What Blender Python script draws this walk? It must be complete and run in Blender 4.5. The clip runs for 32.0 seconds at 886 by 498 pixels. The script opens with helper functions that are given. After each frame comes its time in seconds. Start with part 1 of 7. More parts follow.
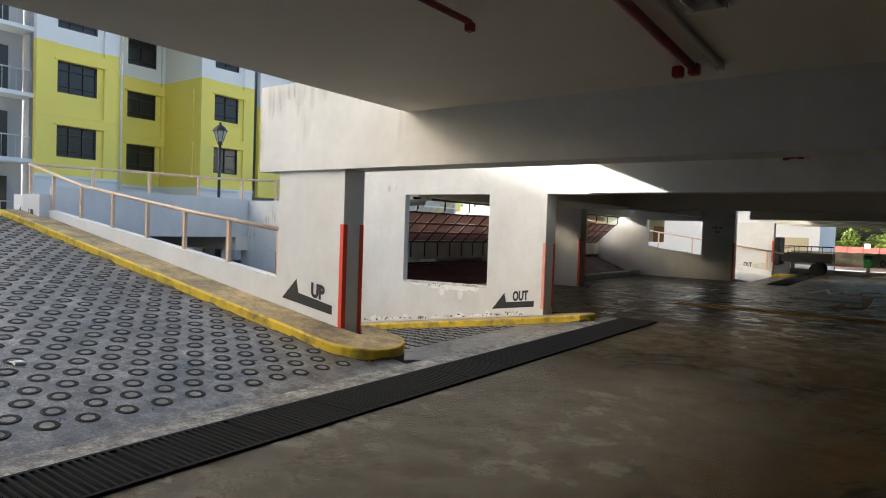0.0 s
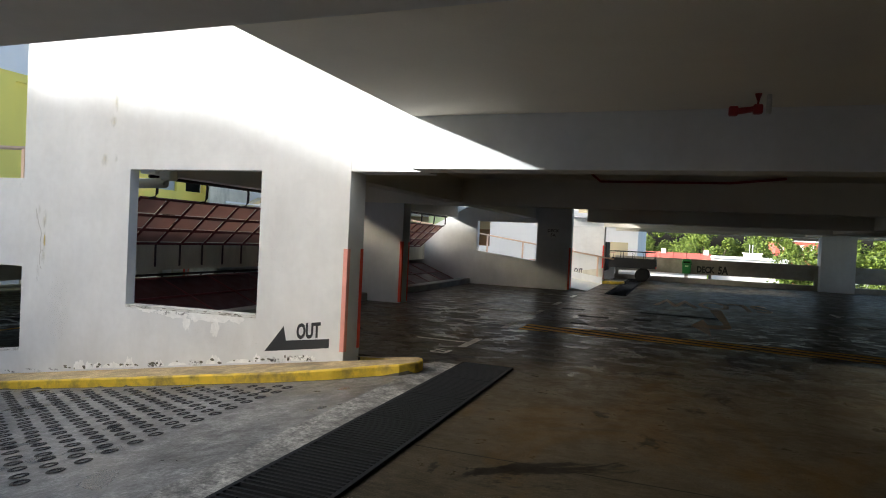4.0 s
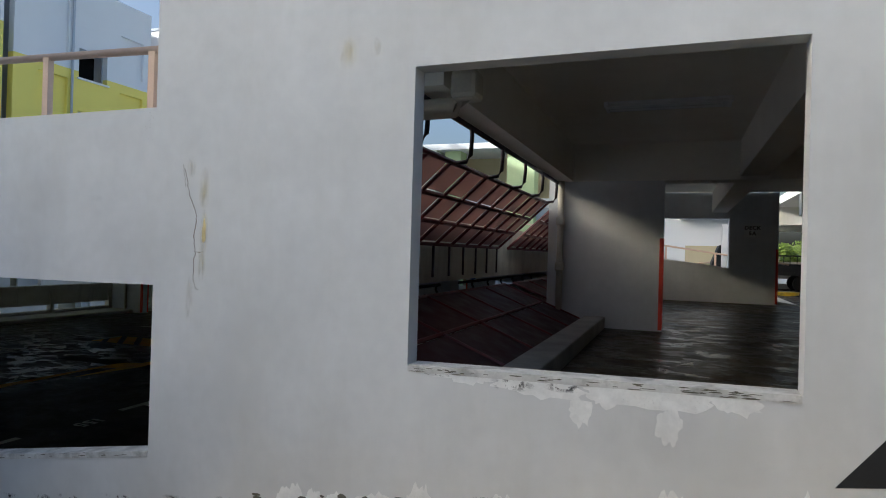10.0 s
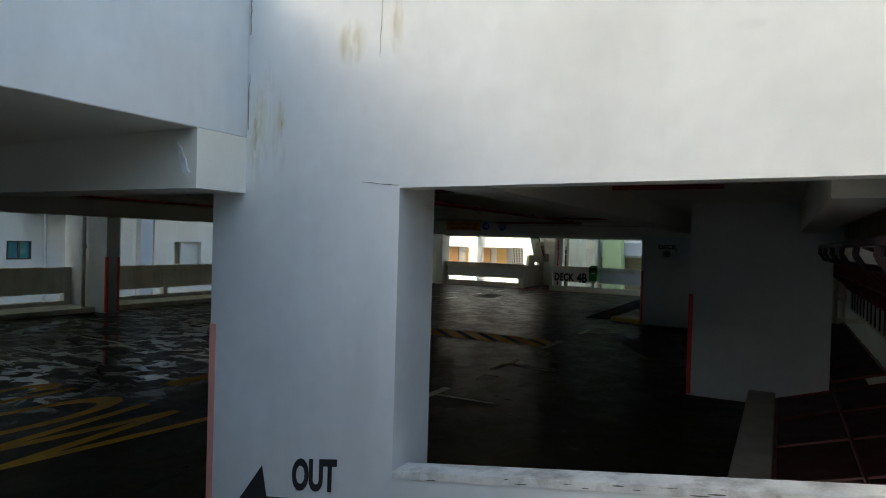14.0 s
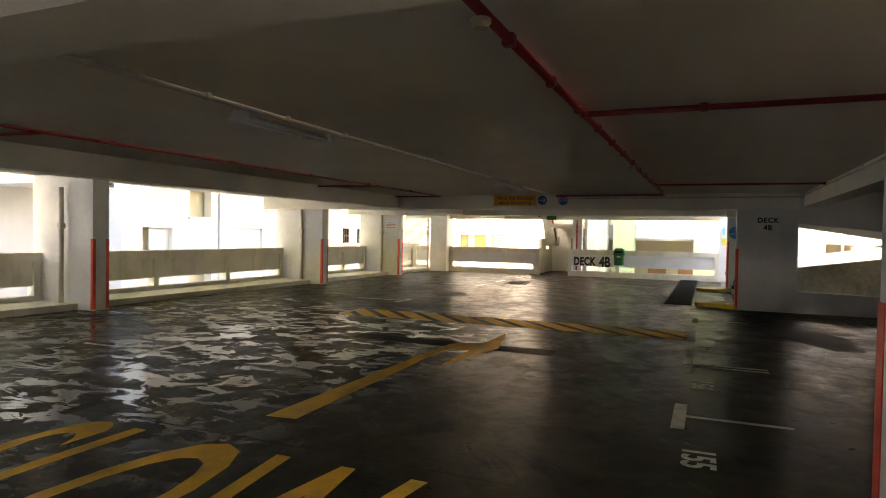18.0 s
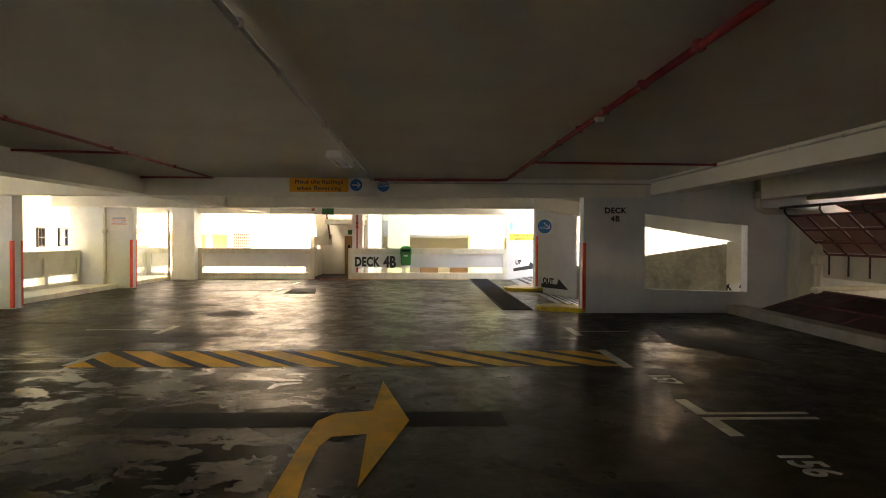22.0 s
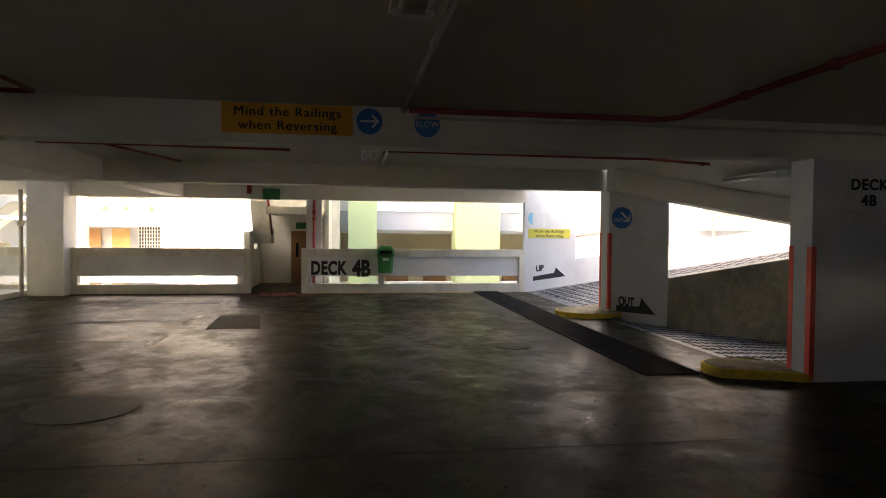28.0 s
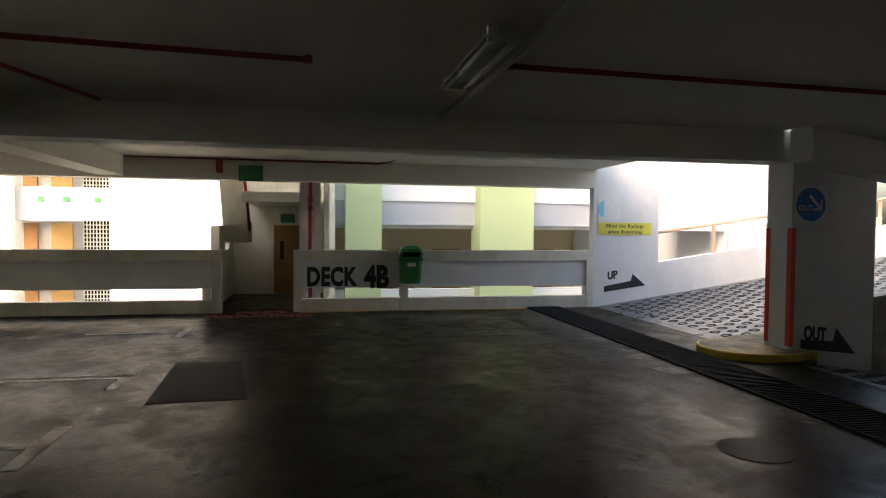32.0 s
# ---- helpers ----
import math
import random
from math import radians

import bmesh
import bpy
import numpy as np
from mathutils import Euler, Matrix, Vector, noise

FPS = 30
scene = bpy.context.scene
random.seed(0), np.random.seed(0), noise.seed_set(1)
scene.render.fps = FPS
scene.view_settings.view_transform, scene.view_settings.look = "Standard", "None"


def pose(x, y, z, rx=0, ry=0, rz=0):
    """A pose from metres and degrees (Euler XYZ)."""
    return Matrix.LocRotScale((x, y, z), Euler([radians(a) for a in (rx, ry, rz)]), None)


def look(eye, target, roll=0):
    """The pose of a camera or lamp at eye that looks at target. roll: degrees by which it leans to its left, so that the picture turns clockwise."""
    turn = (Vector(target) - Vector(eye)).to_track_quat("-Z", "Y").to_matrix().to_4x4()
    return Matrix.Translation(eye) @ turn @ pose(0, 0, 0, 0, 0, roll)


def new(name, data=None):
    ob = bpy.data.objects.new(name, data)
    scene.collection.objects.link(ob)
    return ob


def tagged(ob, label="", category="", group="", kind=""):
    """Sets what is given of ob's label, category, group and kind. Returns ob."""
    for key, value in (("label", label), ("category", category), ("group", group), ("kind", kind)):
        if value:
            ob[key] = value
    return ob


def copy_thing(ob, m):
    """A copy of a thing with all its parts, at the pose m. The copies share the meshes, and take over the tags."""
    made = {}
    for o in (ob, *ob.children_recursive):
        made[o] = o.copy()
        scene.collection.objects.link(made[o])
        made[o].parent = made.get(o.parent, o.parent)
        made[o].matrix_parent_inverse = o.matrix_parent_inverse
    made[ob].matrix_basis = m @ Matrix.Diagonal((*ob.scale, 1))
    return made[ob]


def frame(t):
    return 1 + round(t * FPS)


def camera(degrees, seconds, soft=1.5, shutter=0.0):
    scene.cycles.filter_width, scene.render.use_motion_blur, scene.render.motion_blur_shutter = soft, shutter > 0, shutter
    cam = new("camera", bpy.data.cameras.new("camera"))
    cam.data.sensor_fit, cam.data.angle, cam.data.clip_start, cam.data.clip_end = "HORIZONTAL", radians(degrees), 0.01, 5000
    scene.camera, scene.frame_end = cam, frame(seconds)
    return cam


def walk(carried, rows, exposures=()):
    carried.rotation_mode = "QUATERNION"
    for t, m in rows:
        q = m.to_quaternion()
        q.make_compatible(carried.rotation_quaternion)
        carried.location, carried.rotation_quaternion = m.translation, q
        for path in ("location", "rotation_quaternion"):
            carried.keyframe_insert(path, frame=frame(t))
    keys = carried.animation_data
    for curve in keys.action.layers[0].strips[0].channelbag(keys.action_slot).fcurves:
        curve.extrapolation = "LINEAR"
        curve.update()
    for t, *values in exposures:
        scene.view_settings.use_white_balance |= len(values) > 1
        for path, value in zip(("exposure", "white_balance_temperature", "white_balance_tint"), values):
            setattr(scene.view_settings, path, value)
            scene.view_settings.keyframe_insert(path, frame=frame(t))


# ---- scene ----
cam = camera(70.4, 32.0, soft=1.0)
PATH = [
    (0, (-0.801, 1.893, 1.521), (-1.985, 3.503, 1.456), 2.0),
    (0.5, (-1.084, 2.223, 1.561), (-2.225, 3.864, 1.496), 2.0),
    (1, (-1.303, 2.623, 1.541), (-2.392, 4.3, 1.484), 1.9),
    (1.5, (-1.559, 3.082, 1.547), (-2.59, 4.795, 1.491), 1.9),
    (2, (-1.682, 3.571, 1.561), (-2.65, 5.32, 1.505), 1.9),
    (2.5, (-1.843, 4.159, 1.556), (-2.737, 5.947, 1.506), 1.9),
    (3, (-2.088, 4.746, 1.554), (-2.911, 6.568, 1.502), 1.6),
    (3.5, (-2.285, 5.328, 1.525), (-3.042, 7.178, 1.481), 2.4),
    (5.5, (-3.6, 7.143, 1.471), (-4.184, 9.056, 1.438), 1.7),
    (6, (-3.997, 7.527, 1.482), (-4.572, 9.443, 1.44), 1.8),
    (6.5, (-4.445, 7.827, 1.484), (-5.025, 9.74, 1.439), 1.8),
    (7, (-4.942, 8.084, 1.506), (-5.516, 10.0, 1.46), 1.9),
    (7.5, (-5.426, 8.311, 1.484), (-6.012, 10.223, 1.439), 2.0),
    (8, (-5.884, 8.523, 1.469), (-6.489, 10.429, 1.422), 1.8),
    (8.5, (-6.459, 8.609, 1.441), (-7.07, 10.513, 1.393), 1.8),
    (9, (-7.002, 8.663, 1.273), (-7.647, 10.556, 1.268), 2.1),
    (9.5, (-7.552, 8.757, 1.139), (-8.214, 10.644, 1.155), 1.7),
    (10, (-8.062, 8.844, 1.083), (-8.76, 10.718, 1.092), 1.6),
    (10.5, (-8.577, 8.888, 1.0), (-9.285, 10.759, 1.011), 1.9),
    (11, (-9.058, 8.98, 0.974), (-9.831, 10.825, 0.965), 1.6),
    (11.5, (-9.603, 9.084, 0.856), (-10.412, 10.913, 0.85), 1.7),
    (12, (-10.16, 9.144, 0.818), (-11.001, 10.958, 0.792), 1.7),
    (12.5, (-10.695, 9.186, 0.721), (-11.568, 10.985, 0.7), 1.6),
    (13, (-11.195, 9.273, 0.666), (-12.105, 11.054, 0.633), 1.5),
    (13.5, (-11.58, 9.39, 0.585), (-12.536, 11.147, 0.557), 1.5),
    (14, (-12.105, 9.53, 0.477), (-13.056, 11.289, 0.454), 1.6),
    (14.5, (-12.665, 9.631, 0.394), (-13.61, 11.394, 0.373), 1.9),
    (15, (-13.17, 9.855, 0.323), (-14.104, 11.623, 0.293), 1.5),
    (15.5, (-13.77, 9.977, 0.273), (-14.684, 11.755, 0.218), 0.7),
    (17.5, (-15.439, 10.498, 0.114), (-16.284, 12.31, 0.069), 0.9),
    (18, (-15.842, 10.722, 0.067), (-16.621, 12.563, 0.021), 1.0),
    (18.5, (-16.257, 11.046, -0.01), (-16.959, 12.918, -0.05), 1.1),
    (19, (-16.695, 11.388, -0.003), (-17.299, 13.294, -0.047), 0.8),
    (19.5, (-17.03, 11.754, -0.044), (-17.519, 13.693, -0.081), 0.9),
    (20, (-17.431, 12.15, -0.03), (-17.803, 14.114, -0.066), 0.8),
    (20.5, (-17.752, 12.55, -0.023), (-18.008, 14.533, -0.063), 0.9),
    (21, (-17.985, 12.98, -0.011), (-18.128, 14.975, -0.048), 0.2),
    (21.5, (-18.24, 13.455, -0.008), (-18.274, 15.454, -0.045), 0.2),
    (22, (-18.37, 13.993, -0.028), (-18.312, 15.992, -0.066), 0.2),
    (22.5, (-18.504, 14.533, -0.043), (-18.361, 16.527, -0.083), 0.0),
    (23, (-18.587, 15.074, -0.052), (-18.372, 17.062, -0.095), -0.1),
    (23.5, (-18.646, 15.671, -0.04), (-18.408, 17.656, -0.087), -0.2),
    (24, (-18.661, 16.224, -0.029), (-18.416, 18.209, -0.076), -0.1),
    (24.5, (-18.681, 16.807, -0.037), (-18.434, 18.791, -0.083), -0.2),
    (25, (-18.777, 17.275, -0.027), (-18.517, 19.257, -0.077), 0.1),
    (25.5, (-18.862, 17.836, -0.049), (-18.603, 19.818, -0.099), 0.1),
    (27.5, (-19.657, 19.881, -0.043), (-19.371, 21.859, -0.094), 0.3),
    (28, (-19.851, 20.454, -0.025), (-19.56, 22.432, -0.076), 0.5),
    (28.5, (-20.043, 20.968, -0.029), (-19.745, 22.945, -0.081), 0.4),
    (29, (-20.141, 21.5, -0.045), (-19.841, 23.477, -0.094), 0.4),
    (29.5, (-20.26, 22.016, -0.065), (-19.953, 23.992, -0.117), 0.6),
    (30, (-20.314, 22.548, -0.075), (-19.991, 24.521, -0.129), 0.2),
    (30.5, (-20.361, 23.057, -0.069), (-20.023, 25.028, -0.125), 0.6),
    (31, (-20.447, 23.638, -0.093), (-20.082, 25.603, -0.15), 0.3),
    (31.5, (-20.517, 24.194, -0.084), (-20.134, 26.156, -0.143), 0.6),
    (32, (-20.622, 24.771, -0.04), (-20.229, 26.73, -0.105), 0.5),
]
walk(cam, [(t, look(eye, target, roll)) for t, eye, target, roll in PATH],
     exposures=[(0.0, 1.40, 6400, 7), (3.0, 1.33, 6100, 6), (6.0, 1.10, 6000, 8), (10.0, 0.74, 5700, 6), (11.0, 0.84, 5800, 4), (12.0, 0.80, 5800, 2), (13.0, 1.12, 5800, 1), (14.0, 1.85, 6400, 2), (15.0, 2.4, 7100, 4), (15.5, 2.55, 7300, 7),
                (17.5, 4.2, 8700, 18), (19.5, 4.6, 9300, 19), (21.0, 4.8, 9700, 19), (25.0, 4.9, 9600, 19), (28.0, 3.6, 7900, 20), (30.0, 3.15, 7600, 18), (32.0, 2.8, 7300, 16)])

# ---- light ----
SUN_DIR = Vector((1.0, 0.62, -0.40)).normalized()
world = bpy.data.worlds.new("world")
scene.world = world
world.use_nodes = True
wn = world.node_tree.nodes
sky = wn.new("ShaderNodeTexSky")
sky.sky_type = "NISHITA"
sky.sun_disc = False
sky.sun_elevation = math.asin(-SUN_DIR.z)
sky.sun_rotation = math.atan2(-SUN_DIR.x, -SUN_DIR.y)
sky.air_density, sky.dust_density, sky.ozone_density = 0.9, 7.0, 1.0
world.node_tree.links.new(sky.outputs[0], wn["Background"].inputs[0])
wn["Background"].inputs[1].default_value = 0.15
sun_data = bpy.data.lights.new("sun", "SUN")
sun_data.energy, sun_data.angle, sun_data.color = 3.4, radians(1.2), (1.0, 0.97, 0.92)
sun = new("sun", sun_data)
sun.rotation_mode = "QUATERNION"
sun.rotation_quaternion = SUN_DIR.to_track_quat("-Z", "Y")


# ---- materials ----
def mat(name, color, rough=0.7, metal=0.0, vary=0.12, scale=2.0, fine=60.0, bump=0.15, second=None, second_amount=0.0, second_scale=0.7, spec=0.5, streak=1.0):
    """A surface with large stains, fine grain and slight relief; second: a stain colour in patches."""
    m = bpy.data.materials.new(name)
    m.use_nodes = True
    nt = m.node_tree
    n, l = nt.nodes, nt.links
    b = n["Principled BSDF"]
    b.inputs["Metallic"].default_value = metal
    b.inputs["Specular IOR Level"].default_value = spec
    geo = n.new("ShaderNodeNewGeometry")
    big = n.new("ShaderNodeTexNoise")
    big.inputs["Scale"].default_value, big.inputs["Detail"].default_value = scale, 6
    small = n.new("ShaderNodeTexNoise")
    small.inputs["Scale"].default_value, small.inputs["Detail"].default_value = fine, 4
    for t in (big, small):
        l.new(geo.outputs["Position"], t.inputs["Vector"])
    add = n.new("ShaderNodeMath")
    add.operation = "MULTIPLY_ADD"
    add.inputs[1].default_value = 0.35
    l.new(small.outputs[0], add.inputs[0])
    l.new(big.outputs[0], add.inputs[2])
    ramp = n.new("ShaderNodeMapRange")
    ramp.inputs[1].default_value, ramp.inputs[2].default_value = 0.4, 0.95
    ramp.inputs[3].default_value, ramp.inputs[4].default_value = 1 - vary, 1 + vary
    l.new(add.outputs[0], ramp.inputs[0])
    mul = n.new("ShaderNodeMix")
    mul.data_type, mul.blend_type = "RGBA", "MULTIPLY"
    mul.inputs[0].default_value = 1
    mul.inputs[6].default_value = (*color, 1)
    l.new(ramp.outputs[0], mul.inputs[7])
    out = mul.outputs[2]
    if second:
        st = n.new("ShaderNodeTexNoise")
        st.inputs["Scale"].default_value, st.inputs["Detail"].default_value = second_scale, 8
        st.inputs["Roughness"].default_value = 0.65
        mp = n.new("ShaderNodeMapping")
        mp.inputs["Scale"].default_value = (1, 1, streak)
        l.new(geo.outputs["Position"], mp.inputs["Vector"])
        l.new(mp.outputs[0], st.inputs["Vector"])
        sr = n.new("ShaderNodeMapRange")
        sr.inputs[1].default_value, sr.inputs[2].default_value = 0.48, 0.72
        sr.inputs[4].default_value = second_amount
        l.new(st.outputs[0], sr.inputs[0])
        mx = n.new("ShaderNodeMix")
        mx.data_type = "RGBA"
        l.new(sr.outputs[0], mx.inputs[0])
        l.new(out, mx.inputs[6])
        mx.inputs[7].default_value = (*second, 1)
        out = mx.outputs[2]
    l.new(out, b.inputs["Base Color"])
    rr = n.new("ShaderNodeMapRange")
    rr.inputs[1].default_value, rr.inputs[2].default_value = 0.3, 0.7
    rr.inputs[3].default_value, rr.inputs[4].default_value = max(0.03, rough - 0.12), min(1, rough + 0.12)
    l.new(big.outputs[0], rr.inputs[0])
    l.new(rr.outputs[0], b.inputs["Roughness"])
    if bump:
        bp = n.new("ShaderNodeBump")
        bp.inputs["Strength"].default_value, bp.inputs["Distance"].default_value = bump, 0.01
        l.new(add.outputs[0], bp.inputs["Height"])
        l.new(bp.outputs[0], b.inputs["Normal"])
    return m


def floor_mat(name, base, dark, pale, wet=0.12):
    """Old power-floated concrete: brown film, dark damp blotches that shine, pale scuffs."""
    m = bpy.data.materials.new(name)
    m.use_nodes = True
    nt = m.node_tree
    n, l = nt.nodes, nt.links
    b = n["Principled BSDF"]
    geo = n.new("ShaderNodeNewGeometry")

    def nz(scale, detail, rough=0.6, distort=0.0, stretch=(1, 1, 1)):
        mp = n.new("ShaderNodeMapping")
        mp.inputs["Scale"].default_value = stretch
        l.new(geo.outputs["Position"], mp.inputs["Vector"])
        t = n.new("ShaderNodeTexNoise")
        t.inputs["Scale"].default_value, t.inputs["Detail"].default_value = scale, detail
        t.inputs["Roughness"].default_value, t.inputs["Distortion"].default_value = rough, distort
        l.new(mp.outputs[0], t.inputs["Vector"])
        return t.outputs[0]

    def span(x, a, c, lo=0.0, hi=1.0):
        r = n.new("ShaderNodeMapRange")
        r.inputs[1].default_value, r.inputs[2].default_value = a, c
        r.inputs[3].default_value, r.inputs[4].default_value = lo, hi
        l.new(x, r.inputs[0])
        return r.outputs[0]

    def mix(fac, a, c, mode="MIX"):
        x = n.new("ShaderNodeMix")
        x.data_type, x.blend_type = "RGBA", mode
        l.new(fac, x.inputs[0])
        for s, v in ((6, a), (7, c)):
            if isinstance(v, tuple):
                x.inputs[s].default_value = (*v, 1)
            else:
                l.new(v, x.inputs[s])
        return x.outputs[2]

    def math_op(op, p, q):
        x = n.new("ShaderNodeMath")
        x.operation = op
        for k, v in enumerate((p, q)):
            if isinstance(v, float):
                x.inputs[k].default_value = v
            else:
                l.new(v, x.inputs[k])
        return x.outputs[0]

    def times(p, q):
        return math_op("MULTIPLY", p, q)

    sep = n.new("ShaderNodeSeparateXYZ")
    l.new(geo.outputs["Position"], sep.inputs[0])
    X, Y = sep.outputs[0], sep.outputs[1]
    tone = span(nz(0.45, 7, 0.62, 0.4), 0.35, 0.66)
    patch = span(nz(2.4, 13, 0.72, 0.4, (1.0, 0.8, 1)), 0.44, 0.56)
    gloss = span(nz(2.6, 12, 0.66, 0.5, (0.8, 1.15, 1)), 0.51, 0.545)
    stain = span(nz(0.8, 12, 0.68, 0.7, (1.1, 0.8, 1)), 0.575, 0.60)
    scuff = span(nz(3.1, 10, 0.78, 0.4, (0.5, 1.4, 1)), 0.55, 0.72)
    trowel = span(nz(6.0, 10, 0.75, 2.2, (0.5, 1.6, 1)), 0.44, 0.60, 0.0, 0.6)
    # water lies where rain blows in: along the open sides and in the hollows between
    west, east = span(X, -18.2, -19.8), span(X, -13.0, -11.0)
    south = span(Y, 23.5, 19.0)
    lane = math_op("MAXIMUM", west, span(Y, 11.0, 14.0))
    both = math_op("MAXIMUM", west, span(times(east, lane), 0, 1, 0, 0.45))
    wetness = times(times(gloss, south), both)
    c = mix(tone, base, tuple(0.5 * v for v in base))
    c = mix(trowel, c, tuple(1.4 * v for v in base))
    c = mix(span(nz(0.7, 10, 0.7, 0.9, (1.2, 0.8, 1)), 0.50, 0.60, 0.0, 0.7), c, (base[0] * 1.3, base[1] * 0.98, base[2] * 0.55))
    c = mix(span(nz(1.1, 11, 0.72, 0.6), 0.54, 0.62, 0.0, 0.45), c, (pale[0] * 0.6, pale[1] * 0.63, pale[2] * 0.68))
    c = mix(span(scuff, 0, 1, 0, 0.6), c, pale)
    c = mix(span(wetness, 0, 1, 0, 0.75), c, dark)
    c = mix(span(stain, 0, 1, 0, 0.9), c, dark)
    g = span(nz(85, 3), 0.3, 0.7, 0.6, 1.35)
    x = n.new("ShaderNodeMix")
    x.data_type, x.blend_type = "RGBA", "MULTIPLY"
    x.inputs[0].default_value = 1
    l.new(c, x.inputs[6])
    l.new(g, x.inputs[7])
    l.new(x.outputs[2], b.inputs["Base Color"])
    # a sealed, traffic-polished film broken by dull patches and scratches
    dry = math_op("ADD", span(nz(4.5, 10, 0.8), 0.35, 0.65, 0.24, 0.40), span(patch, 0, 1, 0.0, 0.14))
    dry = math_op("ADD", dry, span(scuff, 0, 1, 0.0, 0.18))
    r = n.new("ShaderNodeMix")
    l.new(wetness, r.inputs[0])
    l.new(dry, r.inputs[2])
    r.inputs[3].default_value = 0.13
    l.new(r.outputs[0], b.inputs["Roughness"])
    film = span(X, -22.0, -18.6, 0.2 * wet, 0.4 * wet)
    l.new(math_op("ADD", film, span(wetness, 0, 1, 0, 0.9 * wet)), b.inputs["Specular IOR Level"])
    wave = n.new("ShaderNodeBump")
    wave.inputs["Distance"].default_value, wave.inputs["Strength"].default_value = 0.02, 0.14
    l.new(nz(2.2, 6, 0.6, 0.3), wave.inputs["Height"])
    bp = n.new("ShaderNodeBump")
    bp.inputs["Distance"].default_value = 0.008
    l.new(span(wetness, 0, 1, 0.17, 0.02), bp.inputs["Strength"])
    l.new(nz(22, 12, 0.8), bp.inputs["Height"])
    l.new(wave.outputs[0], bp.inputs["Normal"])
    l.new(bp.outputs[0], b.inputs["Normal"])
    return m


def stain_mat(name, color, amount, scale=9.0, lo=0.40, hi=0.62, run=0.22, flat_axes=(2, 0, 2)):
    """A thin stain that fades out towards the edge of its patch, broken up by noise drawn out downwards."""
    m = mat(name, color, 0.8, vary=0.2, scale=8, bump=0)
    n, l = m.node_tree.nodes, m.node_tree.links
    tc = n.new("ShaderNodeTexCoord")
    sub = n.new("ShaderNodeVectorMath")
    sub.operation = "SUBTRACT"
    sub.inputs[1].default_value = (0.5, 0.5, 0.5)
    l.new(tc.outputs["Generated"], sub.inputs[0])
    flat = n.new("ShaderNodeVectorMath")
    flat.operation = "MULTIPLY"
    flat.inputs[1].default_value = flat_axes
    l.new(sub.outputs[0], flat.inputs[0])
    ln = n.new("ShaderNodeVectorMath")
    ln.operation = "LENGTH"
    l.new(flat.outputs[0], ln.inputs[0])
    fade = n.new("ShaderNodeMapRange")
    fade.inputs[1].default_value, fade.inputs[2].default_value = 1.0, 0.35
    fade.inputs[4].default_value = amount
    l.new(ln.outputs["Value"], fade.inputs[0])
    mp = n.new("ShaderNodeMapping")
    mp.inputs["Scale"].default_value = (1, 1, run)
    l.new(tc.outputs["Object"], mp.inputs["Vector"])
    nz = n.new("ShaderNodeTexNoise")
    nz.inputs["Scale"].default_value, nz.inputs["Detail"].default_value, nz.inputs["Roughness"].default_value = scale, 10, 0.7
    l.new(mp.outputs[0], nz.inputs["Vector"])
    br = n.new("ShaderNodeMapRange")
    br.inputs[1].default_value, br.inputs[2].default_value = lo, hi
    l.new(nz.outputs[0], br.inputs[0])
    mul = n.new("ShaderNodeMath")
    mul.operation = "MULTIPLY"
    l.new(fade.outputs[0], mul.inputs[0])
    l.new(br.outputs[0], mul.inputs[1])
    t = n.new("ShaderNodeBsdfTransparent")
    x = n.new("ShaderNodeMixShader")
    l.new(mul.outputs[0], x.inputs[0])
    l.new(t.outputs[0], x.inputs[1])
    l.new(n["Principled BSDF"].outputs[0], x.inputs[2])
    l.new(x.outputs[0], n["Material Output"].inputs[0])
    return m


def grit(m, lo, hi):
    """Breaks a concrete's colour into worn pale crusts and dark pits a few centimetres across."""
    n, l = m.node_tree.nodes, m.node_tree.links
    b = n["Principled BSDF"]
    old = b.inputs["Base Color"].links[0].from_socket
    geo = n.new("ShaderNodeNewGeometry")
    out = old
    for scale, detail, a, c in ((7.0, 12, 0.40, 0.62), (45.0, 6, 0.35, 0.65)):
        t = n.new("ShaderNodeTexNoise")
        t.inputs["Scale"].default_value, t.inputs["Detail"].default_value, t.inputs["Roughness"].default_value = scale, detail, 0.75
        l.new(geo.outputs["Position"], t.inputs["Vector"])
        r = n.new("ShaderNodeMapRange")
        r.inputs[1].default_value, r.inputs[2].default_value, r.inputs[3].default_value, r.inputs[4].default_value = a, c, lo, hi
        l.new(t.outputs[0], r.inputs[0])
        x = n.new("ShaderNodeMix")
        x.data_type, x.blend_type = "RGBA", "MULTIPLY"
        x.inputs[0].default_value = 1
        l.new(out, x.inputs[6])
        l.new(r.outputs[0], x.inputs[7])
        out = x.outputs[2]
    l.new(out, b.inputs["Base Color"])
    return m


WHITE = mat("white wall paint", (0.75, 0.755, 0.75), 0.75, vary=0.10, scale=1.3, fine=9, second=(0.58, 0.56, 0.50), second_amount=0.22, second_scale=1.8, streak=0.16, bump=0.2)
CEIL = mat("ceiling paint", (0.86, 0.825, 0.73), 0.8, vary=0.06, scale=0.6, second=(0.62, 0.57, 0.48), second_amount=0.25, second_scale=0.9, bump=0.1)
CREAM = mat("cream wall paint", (0.74, 0.71, 0.60), 0.75, vary=0.14, scale=1.0, second=(0.34, 0.31, 0.24), second_amount=0.55, second_scale=2.2, streak=0.3)
RAWCON = mat("raw stained concrete", (0.40, 0.38, 0.33), 0.85, vary=0.25, scale=2.0, second=(0.16, 0.15, 0.12), second_amount=0.6, second_scale=1.2, bump=0.4)
